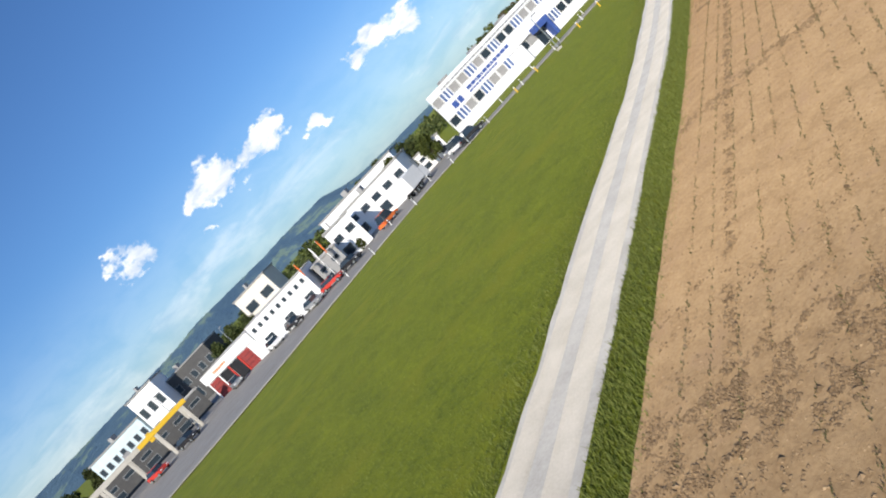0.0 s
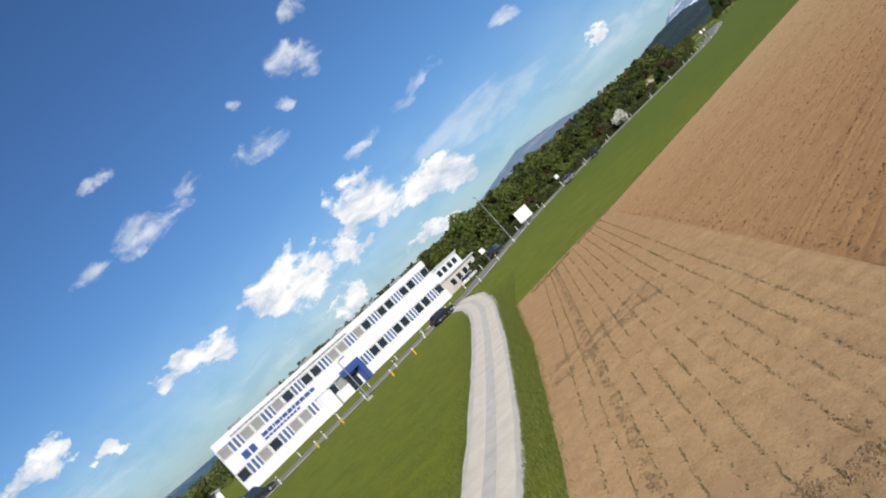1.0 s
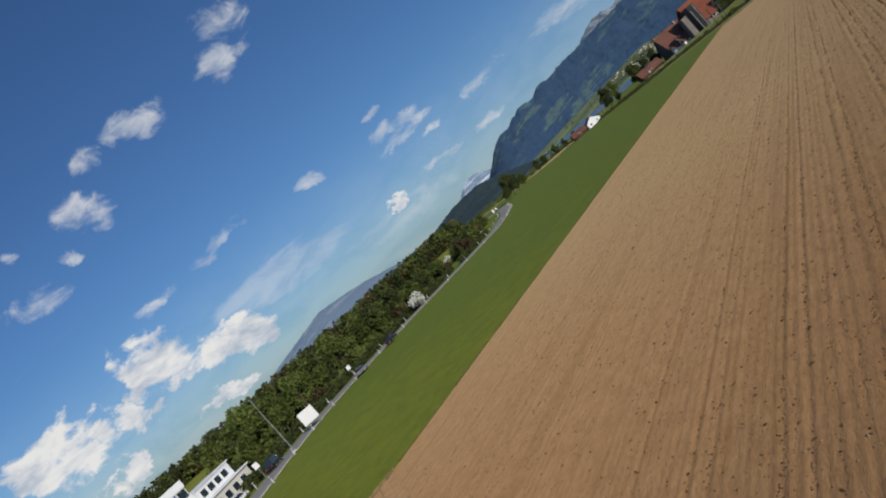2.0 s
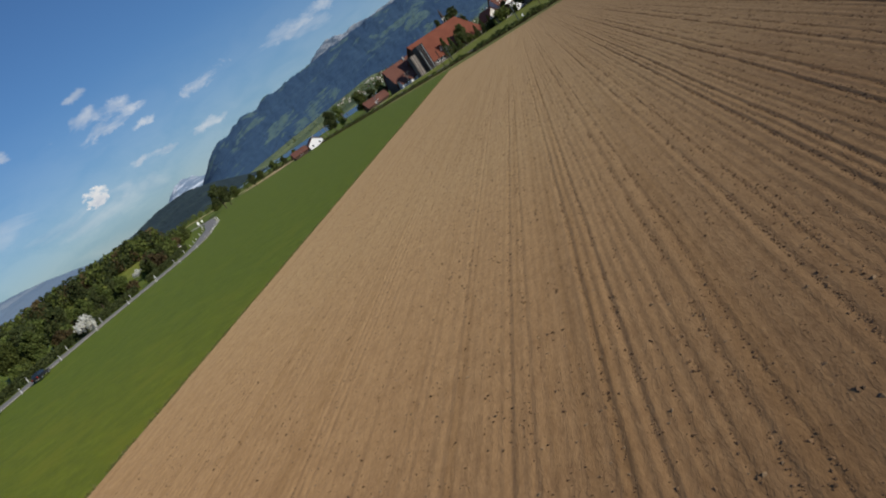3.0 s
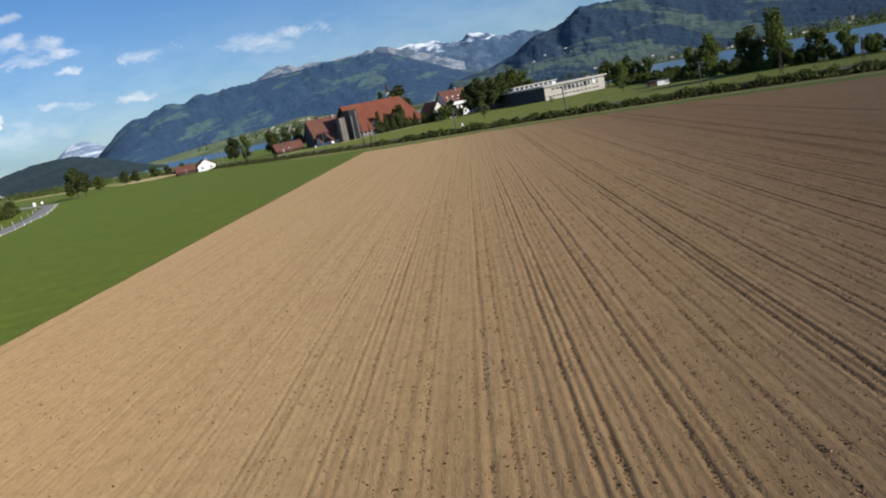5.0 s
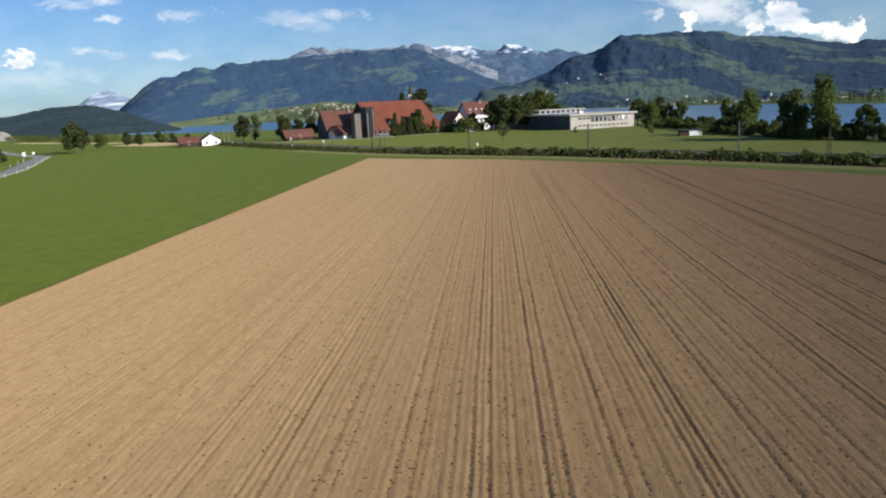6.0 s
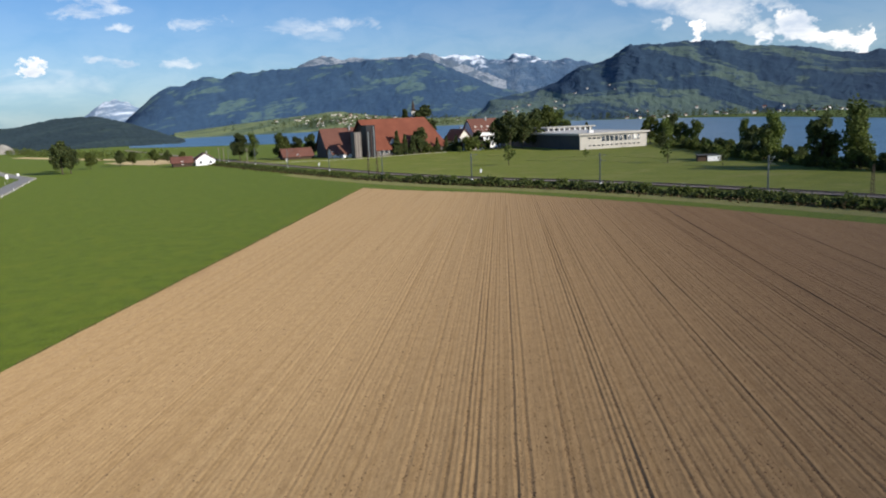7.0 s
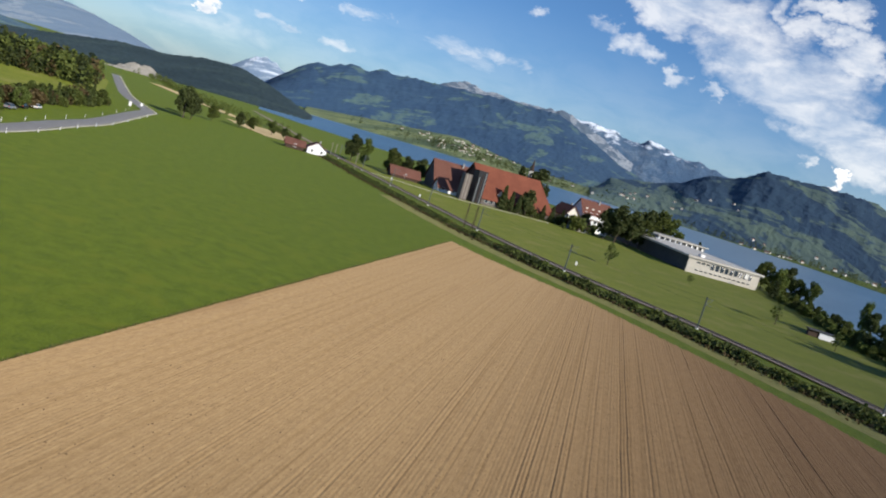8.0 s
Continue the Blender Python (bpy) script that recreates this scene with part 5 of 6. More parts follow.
hall(-147.2, -112.2, -144.2, -103.8, 9, 9.4, CREAM_WALL, "tall cream tower block behind the halls", 2)
hall(-99.9, -99.7, -99.4, -94.9, 8, 3.9, GREY_WALL, "grey workshop hall with a flat roof", 2)
hall(-103.4, -94.5, -102.7, -89.4, 9, 5.9, WHITE_WALL, "white workshop hall with a flat roof", 2)
hall(-115.5, -88.5, -107.8, -76.2, 7, 6.0, WHITE_WALL, "long white workshop seen over the yard", 5)
hall(-131.1, -90.1, -122.6, -72.3, 12, 7.6, WHITE_WALL, "white storage hall seen over lower roofs", 6)
hall(-113.5, -72.5, -112.6, -66.5, 8, 3.6, WHITE_WALL, "small white workshop beside the factory", 3)
hall(-145.2, -134.7, -141.7, -121.9, 10, 8.3, DARK_CONCRETE, "dark grey hall behind the garage", 6)
hall(-141.9, -152.5, -139.3, -139.8, 12, 7.7, PALE_GLAZED, "long hall with pale blue glazing", 7)
hall(-139.3, -139.3, -138.4, -133.1, 9, 10.8, WHITE_WALL, "tall white hall behind the crane yard", 3)

# Closed box; its dark walls paint the shaded inside of an open shed.
hall(-112.6, -147.0, -117.2, -126.0, 7, 3.9, DARK_CONCRETE, "storage shed behind the crane posts, its inner shade painted as dark walls", 6, "storage_shed")
# yellow gantry crane over a yard
m, Lc = facing(-97.6, -141.9, -100.8, -127.1)
gc = thing("gantry_crane", m, "yellow gantry crane beam on pale concrete posts", "crane")
box("beam", 7.2, -0.35, 4.2, Lc + 1, 0.35, 4.9, YELLOW_PAINT, gc, "yellow crane beam", 0.05)
box("beam", -13, -0.3, 4.2, 7.19, 0.3, 4.8, CONCRETE, gc)
box("beam", -14, 7.6, 4.2, Lc + 1, 8.2, 4.8, CONCRETE, gc)
for k in range(4):
    for yy in (0, 7.9):
        box("post", k * Lc / 3 - 0.25, yy - 0.25, 0, k * Lc / 3 + 0.25, yy + 0.25, 4.19, CONCRETE, gc, bevel=0.03)
box("crossbeam", Lc * 0.6, 0.36, 4.5, Lc * 0.6 + 0.6, 7.59, 5.1, YELLOW_PAINT, gc)
box("hoist", Lc * 0.6 - 0.1, 3.0, 3.6, Lc * 0.6 + 0.7, 4.2, 4.49, YELLOW_PAINT, gc, "yellow hoist trolley", 0.08)

# great hall with an orange tiled roof, towers on its gable
m, Lh = facing(-69.9, 405.7, -36.0, 435.5, 1.37)
gh = thing("great_hall", m, "large hall with a steep orange tiled roof and dark gable", "building")
Wh, Zr, Ze = 22.0, 14.0, 3.1
box("wall", 0.4, 0, 0, Lh, 0.4, Ze, WOOD_GREY, gh)
box("wall", 0.4, Wh - 0.4, 0, Lh, Wh, Ze, CREAM_WALL, gh)
box("wall", Lh - 0.4, 0.4, 0, Lh, Wh - 0.4, Ze, CREAM_WALL, gh)
gable_wall("gable_wall", 0, 0, Wh, 0, Ze, Zr - 0.4, WOOD_DARK, gh)
gable_roof("roof", 0, Lh, 0, Wh, Ze, Zr, ROOF_TILE, gh, 0.7, 0.0, 3.0)
for k in range(3):
    window(gh, 2.5 + k * 2.2, 1.7, 1.6, 1.5, -0.01)
dm = new("dormer")
dm.parent = gh
dm.matrix_basis = Matrix.Translation((8.5, 1.2, 0))
gable_wall("dormer_front", 0, -1.3, 1.3, 3.8, 5.1, 6.8, CREAM_WALL, dm, 0.2, "y")
gable_roof("dormer_roof", -1.3, 1.3, 0.0, 4.5, 5.2, 7.0, ROOF_TILE, dm, 0.25, axis="y")
m2, _ = facing(-72.3, 402.6, -69.3, 405.5, 1.36)
tw = thing("stair_tower", m2, "dark glazed stair tower with pale pipes at the gable", "tower")
box("tower_body", -1.6, -0.5, 0, 2.4, 3.0, 11.8, BLACK_PAINT, tw, bevel=0.05)
for k in range(3):
    tube("pipe", (-1.0 + k * 1.3, -0.7, 0), (-1.0 + k * 1.3, -0.7, 9.5 + k), 0.18, 0.18, STEEL if k != 1 else RUST, tw)
box("tower_cap", -1.8, -0.7, 11.81, 2.6, 3.2, 12.0, RUST, tw)
m3, _ = facing(-78.9, 396.4, -74.8, 399.6, 1.36)
gt = thing("concrete_tower", m3, "grey weathered concrete tower beside the hall", "tower")
box("tower_body", 0, 0, 0, 2.9, 3.0, 9.6, WOOD_GREY, gt, bevel=0.05)
for k in range(5):
    box("board", 0.2 + k * 0.55, -0.06, 0.3, 0.6 + k * 0.55, -0.004, 9.4, WOOD_POLE if k % 2 else WOOD_GREY, gt)

# slim church tower with a pointed cap
ct = thing("church_spire", Matrix.Translation((-56.6, 463.6, 0)) @ Matrix.Diagonal((1.30, 1.30, 1.30, 1)), "slender white church turret with a dark pointed cap", "tower")
box("turret", -0.75, -0.75, 0, 0.75, 0.75, 17.6, CREAM_WALL, ct)
bm = bmesh.new()
bmesh.ops.create_cone(bm, cap_ends=True, segments=8, radius1=1.1, radius2=0.45, depth=1.6, matrix=Matrix.Translation((0, 0, 18.4)))
bmesh.ops.create_cone(bm, cap_ends=True, segments=8, radius1=0.7, radius2=0.05, depth=3.4, matrix=Matrix.Translation((0, 0, 20.9)))
part("cap", bm, WOOD_DARK, ct, "dark onion-like cap")
window(ct, 0, 15.8, 0.6, 1.3, -0.76, frame=GREY_PAINT)


def house(x0, y0, x1, y1, depth, eave, ridge_z, wall, roofm, label, axis="x", nwin=3, floors=1, chimney=True, category="house", name="house", size=1.0):
    mm, ln = facing(x0, y0, x1, y1, size)
    t = thing(name, mm, label, category)
    box("wall", 0, 0, 0, ln, 0.3, eave, wall, t)
    box("wall", 0, depth - 0.3, 0, ln, depth, eave, wall, t)
    if axis == "x":
        gable_wall("gable_wall", 0, 0, depth, 0, eave, ridge_z - 0.25, wall, t)
        gable_wall("gable_wall", ln - 0.3, 0, depth, 0, eave, ridge_z - 0.25, wall, t)
    else:
        box("wall", 0, 0.3, 0, 0.3, depth - 0.3, eave, wall, t)
        box("wall", ln - 0.3, 0.3, 0, ln, depth - 0.3, eave, wall, t)
        gable_wall("gable_wall", -0.02, 0, ln, 0, eave, ridge_z - 0.25, wall, t, 0.3, "y")
        gable_wall("gable_wall", depth - 0.3, 0, ln, 0, eave, ridge_z - 0.25, wall, t, 0.3, "y")
    gable_roof("roof", 0, ln, 0, depth, eave, ridge_z, roofm, t, 0.6, axis=axis)
    for fl in range(floors):
        for k in range(nwin):
            window(t, (k + 0.5) * ln / nwin, 1.5 + fl * 2.7, min(1.1, ln / nwin * 0.5), 1.3, -0.03)
    if chimney:
        box("chimney", ln * 0.6, depth * 0.4, ridge_z - 1.2, ln * 0.6 + 0.6, depth * 0.4 + 0.6, ridge_z + 0.7, GREY_WALL, t)
    return t


house(-97.9, 414.4, -76.0, 428.5, 12, 4.4, 11.6, WOOD_GREY, ROOF_BROWN, "long farmhouse with a brown tiled roof and wooden walls", "x", 6, 1, size=1.32)
house(-92.5, 404.6, -83.3, 410.4, 6, 2.2, 5.0, WHITE_WALL, ROOF_BROWN, "low tiled outbuilding beside the hall", "x", 2, 1, False, size=1.33)
house(-119.0, 406.4, -105.6, 414.4, 7, 1.8, 4.6, WOOD_DARK, ROOF_BROWN, "dark wooden shed with a brown roof", "x", 1, 1, False, "shed", "shed", size=1.30)
house(-29.9, 444.0, -22.5, 450.2, 9, 4.6, 8.4, CREAM_WALL, ROOF_BROWN, "white house with a gable front and brown roof", "y", 3, 2, size=1.38)
h2 = house(-21.2, 450.7, -6.1, 458.7, 10, 7.4, 12.0, WHITE_WALL, ROOF_BROWN, "white inn with a brown roof and dormers", "x", 5, 3, size=1.39)
for k in range(4):
    box("balcony", 0.6 + k * 2.9, -0.9, 4.6, 2.4 + k * 2.9, -0.05, 5.1, WOOD_POLE, h2, "wooden balcony", 0.03)
    box("dormer", 1.2 + k * 2.8, 1.2, 8.0, 2.0 + k * 2.8, 3.5, 9.1, CREAM_WALL, h2, bevel=0.03)
house(-22.7, 425.9, -14.5, 430.1, 6, 2.4, 5.2, CREAM_WALL, ROOF_BROWN, "small cottage with a brown tiled roof", "x", 2, 1, False, size=1.40)
house(-159.2, 387.7, -150.8, 392.7, 8, 3.0, 5.9, WHITE_WALL, ROOF_BROWN, "small white gabled house by the railway", "y", 2, 1, size=1.08)
house(-169.1, 382.7, -160.8, 387.2, 6, 2.0, 4.0, WOOD_DARK, ROOF_BROWN, "brown wooden barn beside the white house", "x", 1, 1, False, "barn", "barn", size=1.26)

# flat-roofed school by the lake
m, Ls = facing(33.0, 386.5, 67.0, 401.3, 1.53)
sc = thing("school_building", m, "flat-roofed pale concrete school with a row of tall windows", "building")
Ws, Hs = 66.0, 5.0
box("wall", 0, 0, 0, Ls, 0.4, Hs - 0.5, CONCRETE, sc)
# Shade on this side is put into the darker concrete colour.
box("wall", -0.01, 0.4, 0, 0.4, Ws, Hs - 0.5, DARK_CONCRETE, sc, "side wall coloured dark for its shade")
box("wall", Ls - 0.4, 0.4, 0, Ls, Ws, Hs - 0.5, CONCRETE, sc)
box("wall", 0.4, Ws - 0.4, 0, Ls - 0.4, Ws, Hs - 0.5, CONCRETE, sc)
box("roof", -0.8, -0.8, Hs - 0.496, Ls + 0.8, Ws + 0.5, Hs + 0.05, CONCRETE, sc, "pale overhanging roof slab")
box("roof_gravel", 0.2, 0.2, Hs + 0.054, Ls - 0.2, Ws - 0.4, Hs + 0.12, ROOF_FLAT, sc)
for k in range(12):
    cx = 3.4 + k * 1.6
    tall = k > 2
    window(sc, cx, 3.2 if tall else 3.5, 1.34, 1.9 if tall else 0.7, -0.02, frame=CONCRETE)
    window(sc, cx, 1.15, 1.2, 0.55, -0.02, frame=CONCRETE)
box("sign_panel", Ls * 0.80, -0.06, 2.6, Ls * 0.845, -0.004, 4.4, WHITE_PAINT, sc, "white wall panel")
box("roof_hatch", 4.5, 2.0, Hs + 0.12, 6.0, 3.5, Hs + 0.9, WHITE_PAINT, sc)
m, Lp = facing(21.0, 454.9, 47.9, 468.0, 1.45)
sp = thing("school_wing", m, "higher school wing with a row of pale pillars", "building")
box("wall", 0, 0.9, 0, Lp, 14, 6.4, GREY_WALL, sp)
box("roof", -0.6, -0.6, 6.4, Lp + 0.6, 14.4, 6.8, CONCRETE, sp)
for k in range(9):
    box("pillar", 0.2 + k * 2.35, 0, 0, 0.7 + k * 2.35, 0.5, 6.39, WHITE_WALL, sp)
    window(sp, 1.6 + k * 2.2, 5.4, 1.3, 1.5, 0.88, frame=GREY_PAINT)
m, _ = facing(66.4, 278.6, 70.6, 278.6, 1.66)
hut = thing("field_hut", m, "small white hut with a dark flat roof in the meadow", "hut")
box("wall", 0, 0, 0, 2.7, 2.0, 1.2, WHITE_WALL, hut, bevel=0.02)
box("lean_to", -1.9, 0.2, 0, -0.02, 1.9, 1.1, WOOD_DARK, hut)
box("roof", -2.1, -0.25, 1.21, 2.9, 2.2, 1.36, DARK_CONCRETE, hut)
# ---------------------------------------------------------------- railway


def dense_line(line, step):
    pts = [Vector((p[0], p[1], 0)) for p in line]
    out = []
    for i in range(len(pts) - 1):
        p0, p1, p2, p3 = pts[max(i - 1, 0)], pts[i], pts[i + 1], pts[min(i + 2, len(pts) - 1)]
        n = max(2, int((p2 - p1).length / step))
        for k in range(n):
            t = k / n
            out.append(0.5 * ((2 * p1) + (p2 - p0) * t + (2 * p0 - 5 * p1 + 4 * p2 - p3) * t * t + (3 * p1 - p0 - 3 * p2 + p3) * t ** 3))
    out.append(pts[-1])
    return out


def sweep(name, line, half_w, z0, z1, mat, parent=None, shift=0.0):
    """A rectangular section swept along a line on the ground."""
    v, f = [], []
    for i, p in enumerate(line):
        d = (line[min(i + 1, len(line) - 1)] - line[max(i - 1, 0)]).normalized()
        n = Vector((-d.y, d.x, 0))
        for s, z in ((-half_w, z0), (half_w, z0), (half_w * 0.8, z1), (-half_w * 0.8, z1)):
            q = p + n * (shift + s)
            v.append((q.x, q.y, p.z + z))
        if i:
            a, b = (i - 1) * 4, i * 4
            f += [(a + k, a + (k + 1) % 4, b + (k + 1) % 4, b + k) for k in range(4)]
    return mesh_object(name, v, f, mat, parent)


rail_mid = dense_line(offset_line(RAIL, -2.6)[1:12], 4.0)
rw = thing("railway_track", Matrix(), "single railway track with rusty rails on sleepers", "railway")
sweep("rail", rail_mid, 0.05, 0.40, 0.56, RAIL_STEEL, rw, 0.72)
sweep("rail", rail_mid, 0.05, 0.40, 0.56, RAIL_STEEL, rw, -0.72)
sv, sf = [], []
for i in range(len(rail_mid) - 1):
    a, b = rail_mid[i], rail_mid[i + 1]
    d = (b - a).normalized()
    n = Vector((-d.y, d.x, 0))
    for k in range(5):
        c = a + (b - a) * (k / 5)
        q = len(sv)
        for s, w, z in ((-1, -1, 0.3), (1, -1, 0.3), (1, 1, 0.3), (-1, 1, 0.3), (-1, -1, 0.41), (1, -1, 0.41), (1, 1, 0.41), (-1, 1, 0.41)):
            p = c + n * 1.2 * s + d * 0.12 * w
            sv.append((p.x, p.y, z))
        sf += [tuple(q + j for j in t) for t in ((4, 5, 6, 7), (0, 1, 5, 4), (1, 2, 6, 5), (2, 3, 7, 6), (3, 0, 4, 7))]
tagged(mesh_object("sleepers", sv, sf, WOOD_GREY, rw), "grey sleepers", kind="stuff")


def catenary_mast():
    t = thing("catenary_mast", Matrix(), "grey steel railway mast with a zigzag bracket arm", "mast", "masts along the railway")
    bm = bmesh.new()
    for sx in (-0.13, 0.13):
        bm_box(bm, sx - 0.035, -0.11, 0.2, sx + 0.035, 0.11, 8.2)
    for k in range(12):
        z = 0.5 + k * 0.62
        bm_tube(bm, (-0.13, 0, z), (0.13, 0, z + 0.31), 0.025, 0.025, 4)
        bm_tube(bm, (0.13, 0, z + 0.31), (-0.13, 0, z + 0.62), 0.025, 0.025, 4)
    part("column", bm, MAST_STEEL, t)
    box("footing", -0.3, -0.3, -0.1, 0.3, 0.3, 0.25, WHITE_PAINT, t, "pale concrete footing", 0.04)
    bm = bmesh.new()
    bm_tube(bm, (0.1, 0, 7.6), (2.7, 0, 7.75), 0.045, 0.04, 6)
    bm_tube(bm, (2.6, 0, 7.7), (0.3, 0, 6.3), 0.045, 0.04, 6)
    bm_tube(bm, (0.15, 0, 6.25), (2.8, 0, 6.05), 0.045, 0.04, 6)
    part("bracket_arm", bm, MAST_STEEL, t)
    bm = bmesh.new()
    for z in (7.6, 6.25):
        for k in range(3):
            bm_tube(bm, (0.28 + 0.11 * k, 0, z), (0.34 + 0.11 * k, 0, z), 0.1, 0.1, 8)
    part("insulator", bm, WOOD_DARK, t)
    return t


def along(p, q):
    return math.atan2(q[1] - p[1], q[0] - p[0])


MASTS = [(137, 53), (112, 95), (84, 140), (54.7, 179.5), (23, 213), (-12, 241.5), (-45, 276), (-72, 310), (-99, 345), (-126, 381), (-153, 417)]
mast = None
for i, p in enumerate(MASTS):
    q = MASTS[min(i + 1, len(MASTS) - 1)]
    r = MASTS[max(i - 1, 0)]
    d = along(r, q)
    mm = Matrix.Translation((p[0], p[1], 0.0)) @ Matrix.Rotation(d - math.pi / 2, 4, "Z") @ Matrix.Diagonal((0.97, 0.97, 0.97, 1))
    if mast is None:
        mast = catenary_mast()
        mast.matrix_basis = mm
    else:
        copy_thing(mast, mm @ Matrix.Diagonal((1 / 0.97, 1 / 0.97, 1 / 0.97, 1)))
wire = thing("overhead_wire", Matrix(), "thin dark overhead wires strung between the railway masts", "wire")
for nm, z, sag in (("contact_wire", 5.7, 0.0), ("carrier_wire", 7.4, 0.8)):
    v = []
    line = []
    for i in range(len(MASTS) - 1):
        a, b = Vector((*MASTS[i], z)), Vector((*MASTS[i + 1], z))
        d = (b - a).normalized()
        n = Vector((d.y, -d.x, 0)) * 2.0
        for k in range(6):
            t = k / 6
            p = a + (b - a) * t + n
            p.z -= sag * 4 * t * (1 - t)
            line.append(p)
    sweep(nm, line, 0.012, 0.0, 0.02, BLACK_PAINT, wire)


def lattice_pole(h, label):
    t = thing("lattice_pole", Matrix(), label, "pole")
    bm = bmesh.new()
    for sx, sy in ((-1, -1), (1, -1), (1, 1), (-1, 1)):
        bm_tube(bm, (0.35 * sx, 0.35 * sy, -0.2), (0.14 * sx, 0.14 * sy, h), 0.045, 0.035, 5)
    part("legs", bm, RUST, t)
    bm = bmesh.new()
    n = 14
    for k in range(n):
        w0, w1 = 0.35 - 0.21 * k / n, 0.35 - 0.21 * (k + 1) / n
        z0, z1 = h * k / n, h * (k + 1) / n
        s = 1 if k % 2 else -1
        for fx in (-1, 1):
            bm_tube(bm, (w0 * s, w0 * fx, z0), (-w1 * s, w1 * fx, z1), 0.025, 0.025, 4)
            bm_tube(bm, (w0 * fx, w0 * s, z0), (w1 * fx, -w1 * s, z1), 0.025, 0.025, 4)
    part("bracing", bm, RUST, t)
    return t


lp = lattice_pole(8.4, "rusty brown lattice pole beside the railway")
lp.matrix_basis = Matrix.Translation((-49.0, 271.7, 0)) @ Matrix.Rotation(0.6, 4, "Z")
copy_thing(lp, Matrix.Translation((-45.8, 270.5, 0)) @ Matrix.Rotation(0.6, 4, "Z"))
copy_thing(lp, Matrix.Translation((69.7, 165.0, 0)) @ Matrix.Diagonal((1, 1, 0.75, 1)))
copy_thing(lp, Matrix.Translation((83.0, 152.7, 0)) @ Matrix.Diagonal((1, 1, 0.75, 1)))
for x, y in ((-150, 396), (-146, 392), (-125, 367)):
    wp = thing("wooden_pole", Matrix.Translation((x, y, 0)), "pale weathered wooden line pole", "pole", "wooden poles by the railway")
    tube("pole", (0, 0, -0.2), (0, 0, 8.5), 0.16, 0.11, WOOD_POLE, wp)
    box("crossarm", -0.9, -0.06, 7.7, 0.9, 0.06, 7.85, WOOD_POLE, wp)
for x, y, h in ((-100, 347, 3.6), (-76, 310, 3.2), (-10, 262, 1.6)):
    sg = thing("signal_board", Matrix.Translation((x, y, 0)), "white board on a grey post beside the railway", "sign")
    tube("post", (0, 0, -0.1), (0, 0, h), 0.06, 0.05, STEEL, sg)
    box("board", -0.35, -0.09, h - 1.1, 0.35, -0.051, h, WHITE_PAINT, sg, bevel=0.01)

# ---------------------------------------------------------------- vehicles


def wheel(parent, x, y, r, w):
    bm = bmesh.new()
    bmesh.ops.create_cone(bm, cap_ends=True, segments=16, radius1=r, radius2=r, depth=w)
    bmesh.ops.bevel(bm, geom=[e for e in bm.edges if abs(e.verts[0].co.z - e.verts[1].co.z) < 0.01], offset=0.03, segments=1, affect="EDGES")
    o = part("wheel", bm, RUBBER, parent, "black rubber tyre")
    o.matrix_basis = Matrix.Translation((x, y, r)) @ Matrix.Rotation(math.pi / 2, 4, "X")
    bm = bmesh.new()
    bmesh.ops.create_cone(bm, cap_ends=True, segments=12, radius1=r * 0.6, radius2=r * 0.6, depth=w + 0.02)
    part("rim", bm, STEEL, o, "silver rim")


def car(x, y, rz, paint, label, tall=1.45, length=4.3):
    t = thing("car", Matrix.Translation((x, y, 0.1)) @ Matrix.Rotation(rz, 4, "Z"), label, "car")
    hl, hw = length / 2, 0.88
    bm = bmesh.new()
    prof = [(-hl, 0.35), (-hl, 0.78), (-hl + 0.15, 0.92), (hl * 0.42, 0.90), (hl - 0.15, 0.74), (hl, 0.6), (hl, 0.35)]
    a = [bm.verts.new((px_, -hw, pz)) for px_, pz in prof]
    b = [bm.verts.new((px_, hw, pz)) for px_, pz in prof]
    bm.faces.new(a)
    bm.faces.new(b[::-1])
    for i in range(len(prof)):
        j = (i + 1) % len(prof)
        bm.faces.new((a[i], b[i], b[j], a[j]))
    bmesh.ops.recalc_face_normals(bm, faces=bm.faces[:])
    bmesh.ops.bevel(bm, geom=bm.edges[:], offset=0.06, segments=2, affect="EDGES")
    part("body", bm, paint, t)
    bm = bmesh.new()
    lo = [(-hl * 0.9, 0.9), (hl * 0.45, 0.88)]
    hi = [(-hl * 0.68, tall), (hl * 0.12, tall)]
    v = [bm.verts.new(p) for p in ((lo[0][0], -hw * 0.95, lo[0][1]), (lo[1][0], -hw * 0.95, lo[1][1]), (lo[1][0], hw * 0.95, lo[1][1]), (lo[0][0], hw * 0.95, lo[0][1]),
                                   (hi[0][0], -hw * 0.75, tall), (hi[1][0], -hw * 0.75, tall), (hi[1][0], hw * 0.75, tall), (hi[0][0], hw * 0.75, tall))]
    for f in ((0, 1, 5, 4), (1, 2, 6, 5), (2, 3, 7, 6), (3, 0, 4, 7), (4, 5, 6, 7)):
        bm.faces.new([v[i] for i in f])
    part("cabin_glass", bm, GLASS, t, "dark window glass")
    box("roof_panel", hi[0][0] + 0.05, -hw * 0.72, tall - 0.02, hi[1][0] - 0.05, hw * 0.72, tall + 0.04, paint, t, bevel=0.02)
    for sx in (-hl * 0.62, hl * 0.62):
        for sy in (-hw + 0.06, hw - 0.06):
            wheel(t, sx, sy, 0.31, 0.2)
    for sy in (-0.6, 0.6):
        box("headlight", hl - 0.03, sy - 0.18, 0.58, hl + 0.02, sy + 0.18, 0.70, WHITE_PAINT, t)
        box("tail_light", -hl - 0.02, sy - 0.14, 0.68, -hl + 0.03, sy + 0.14, 0.84, RED_PAINT, t)
    return t


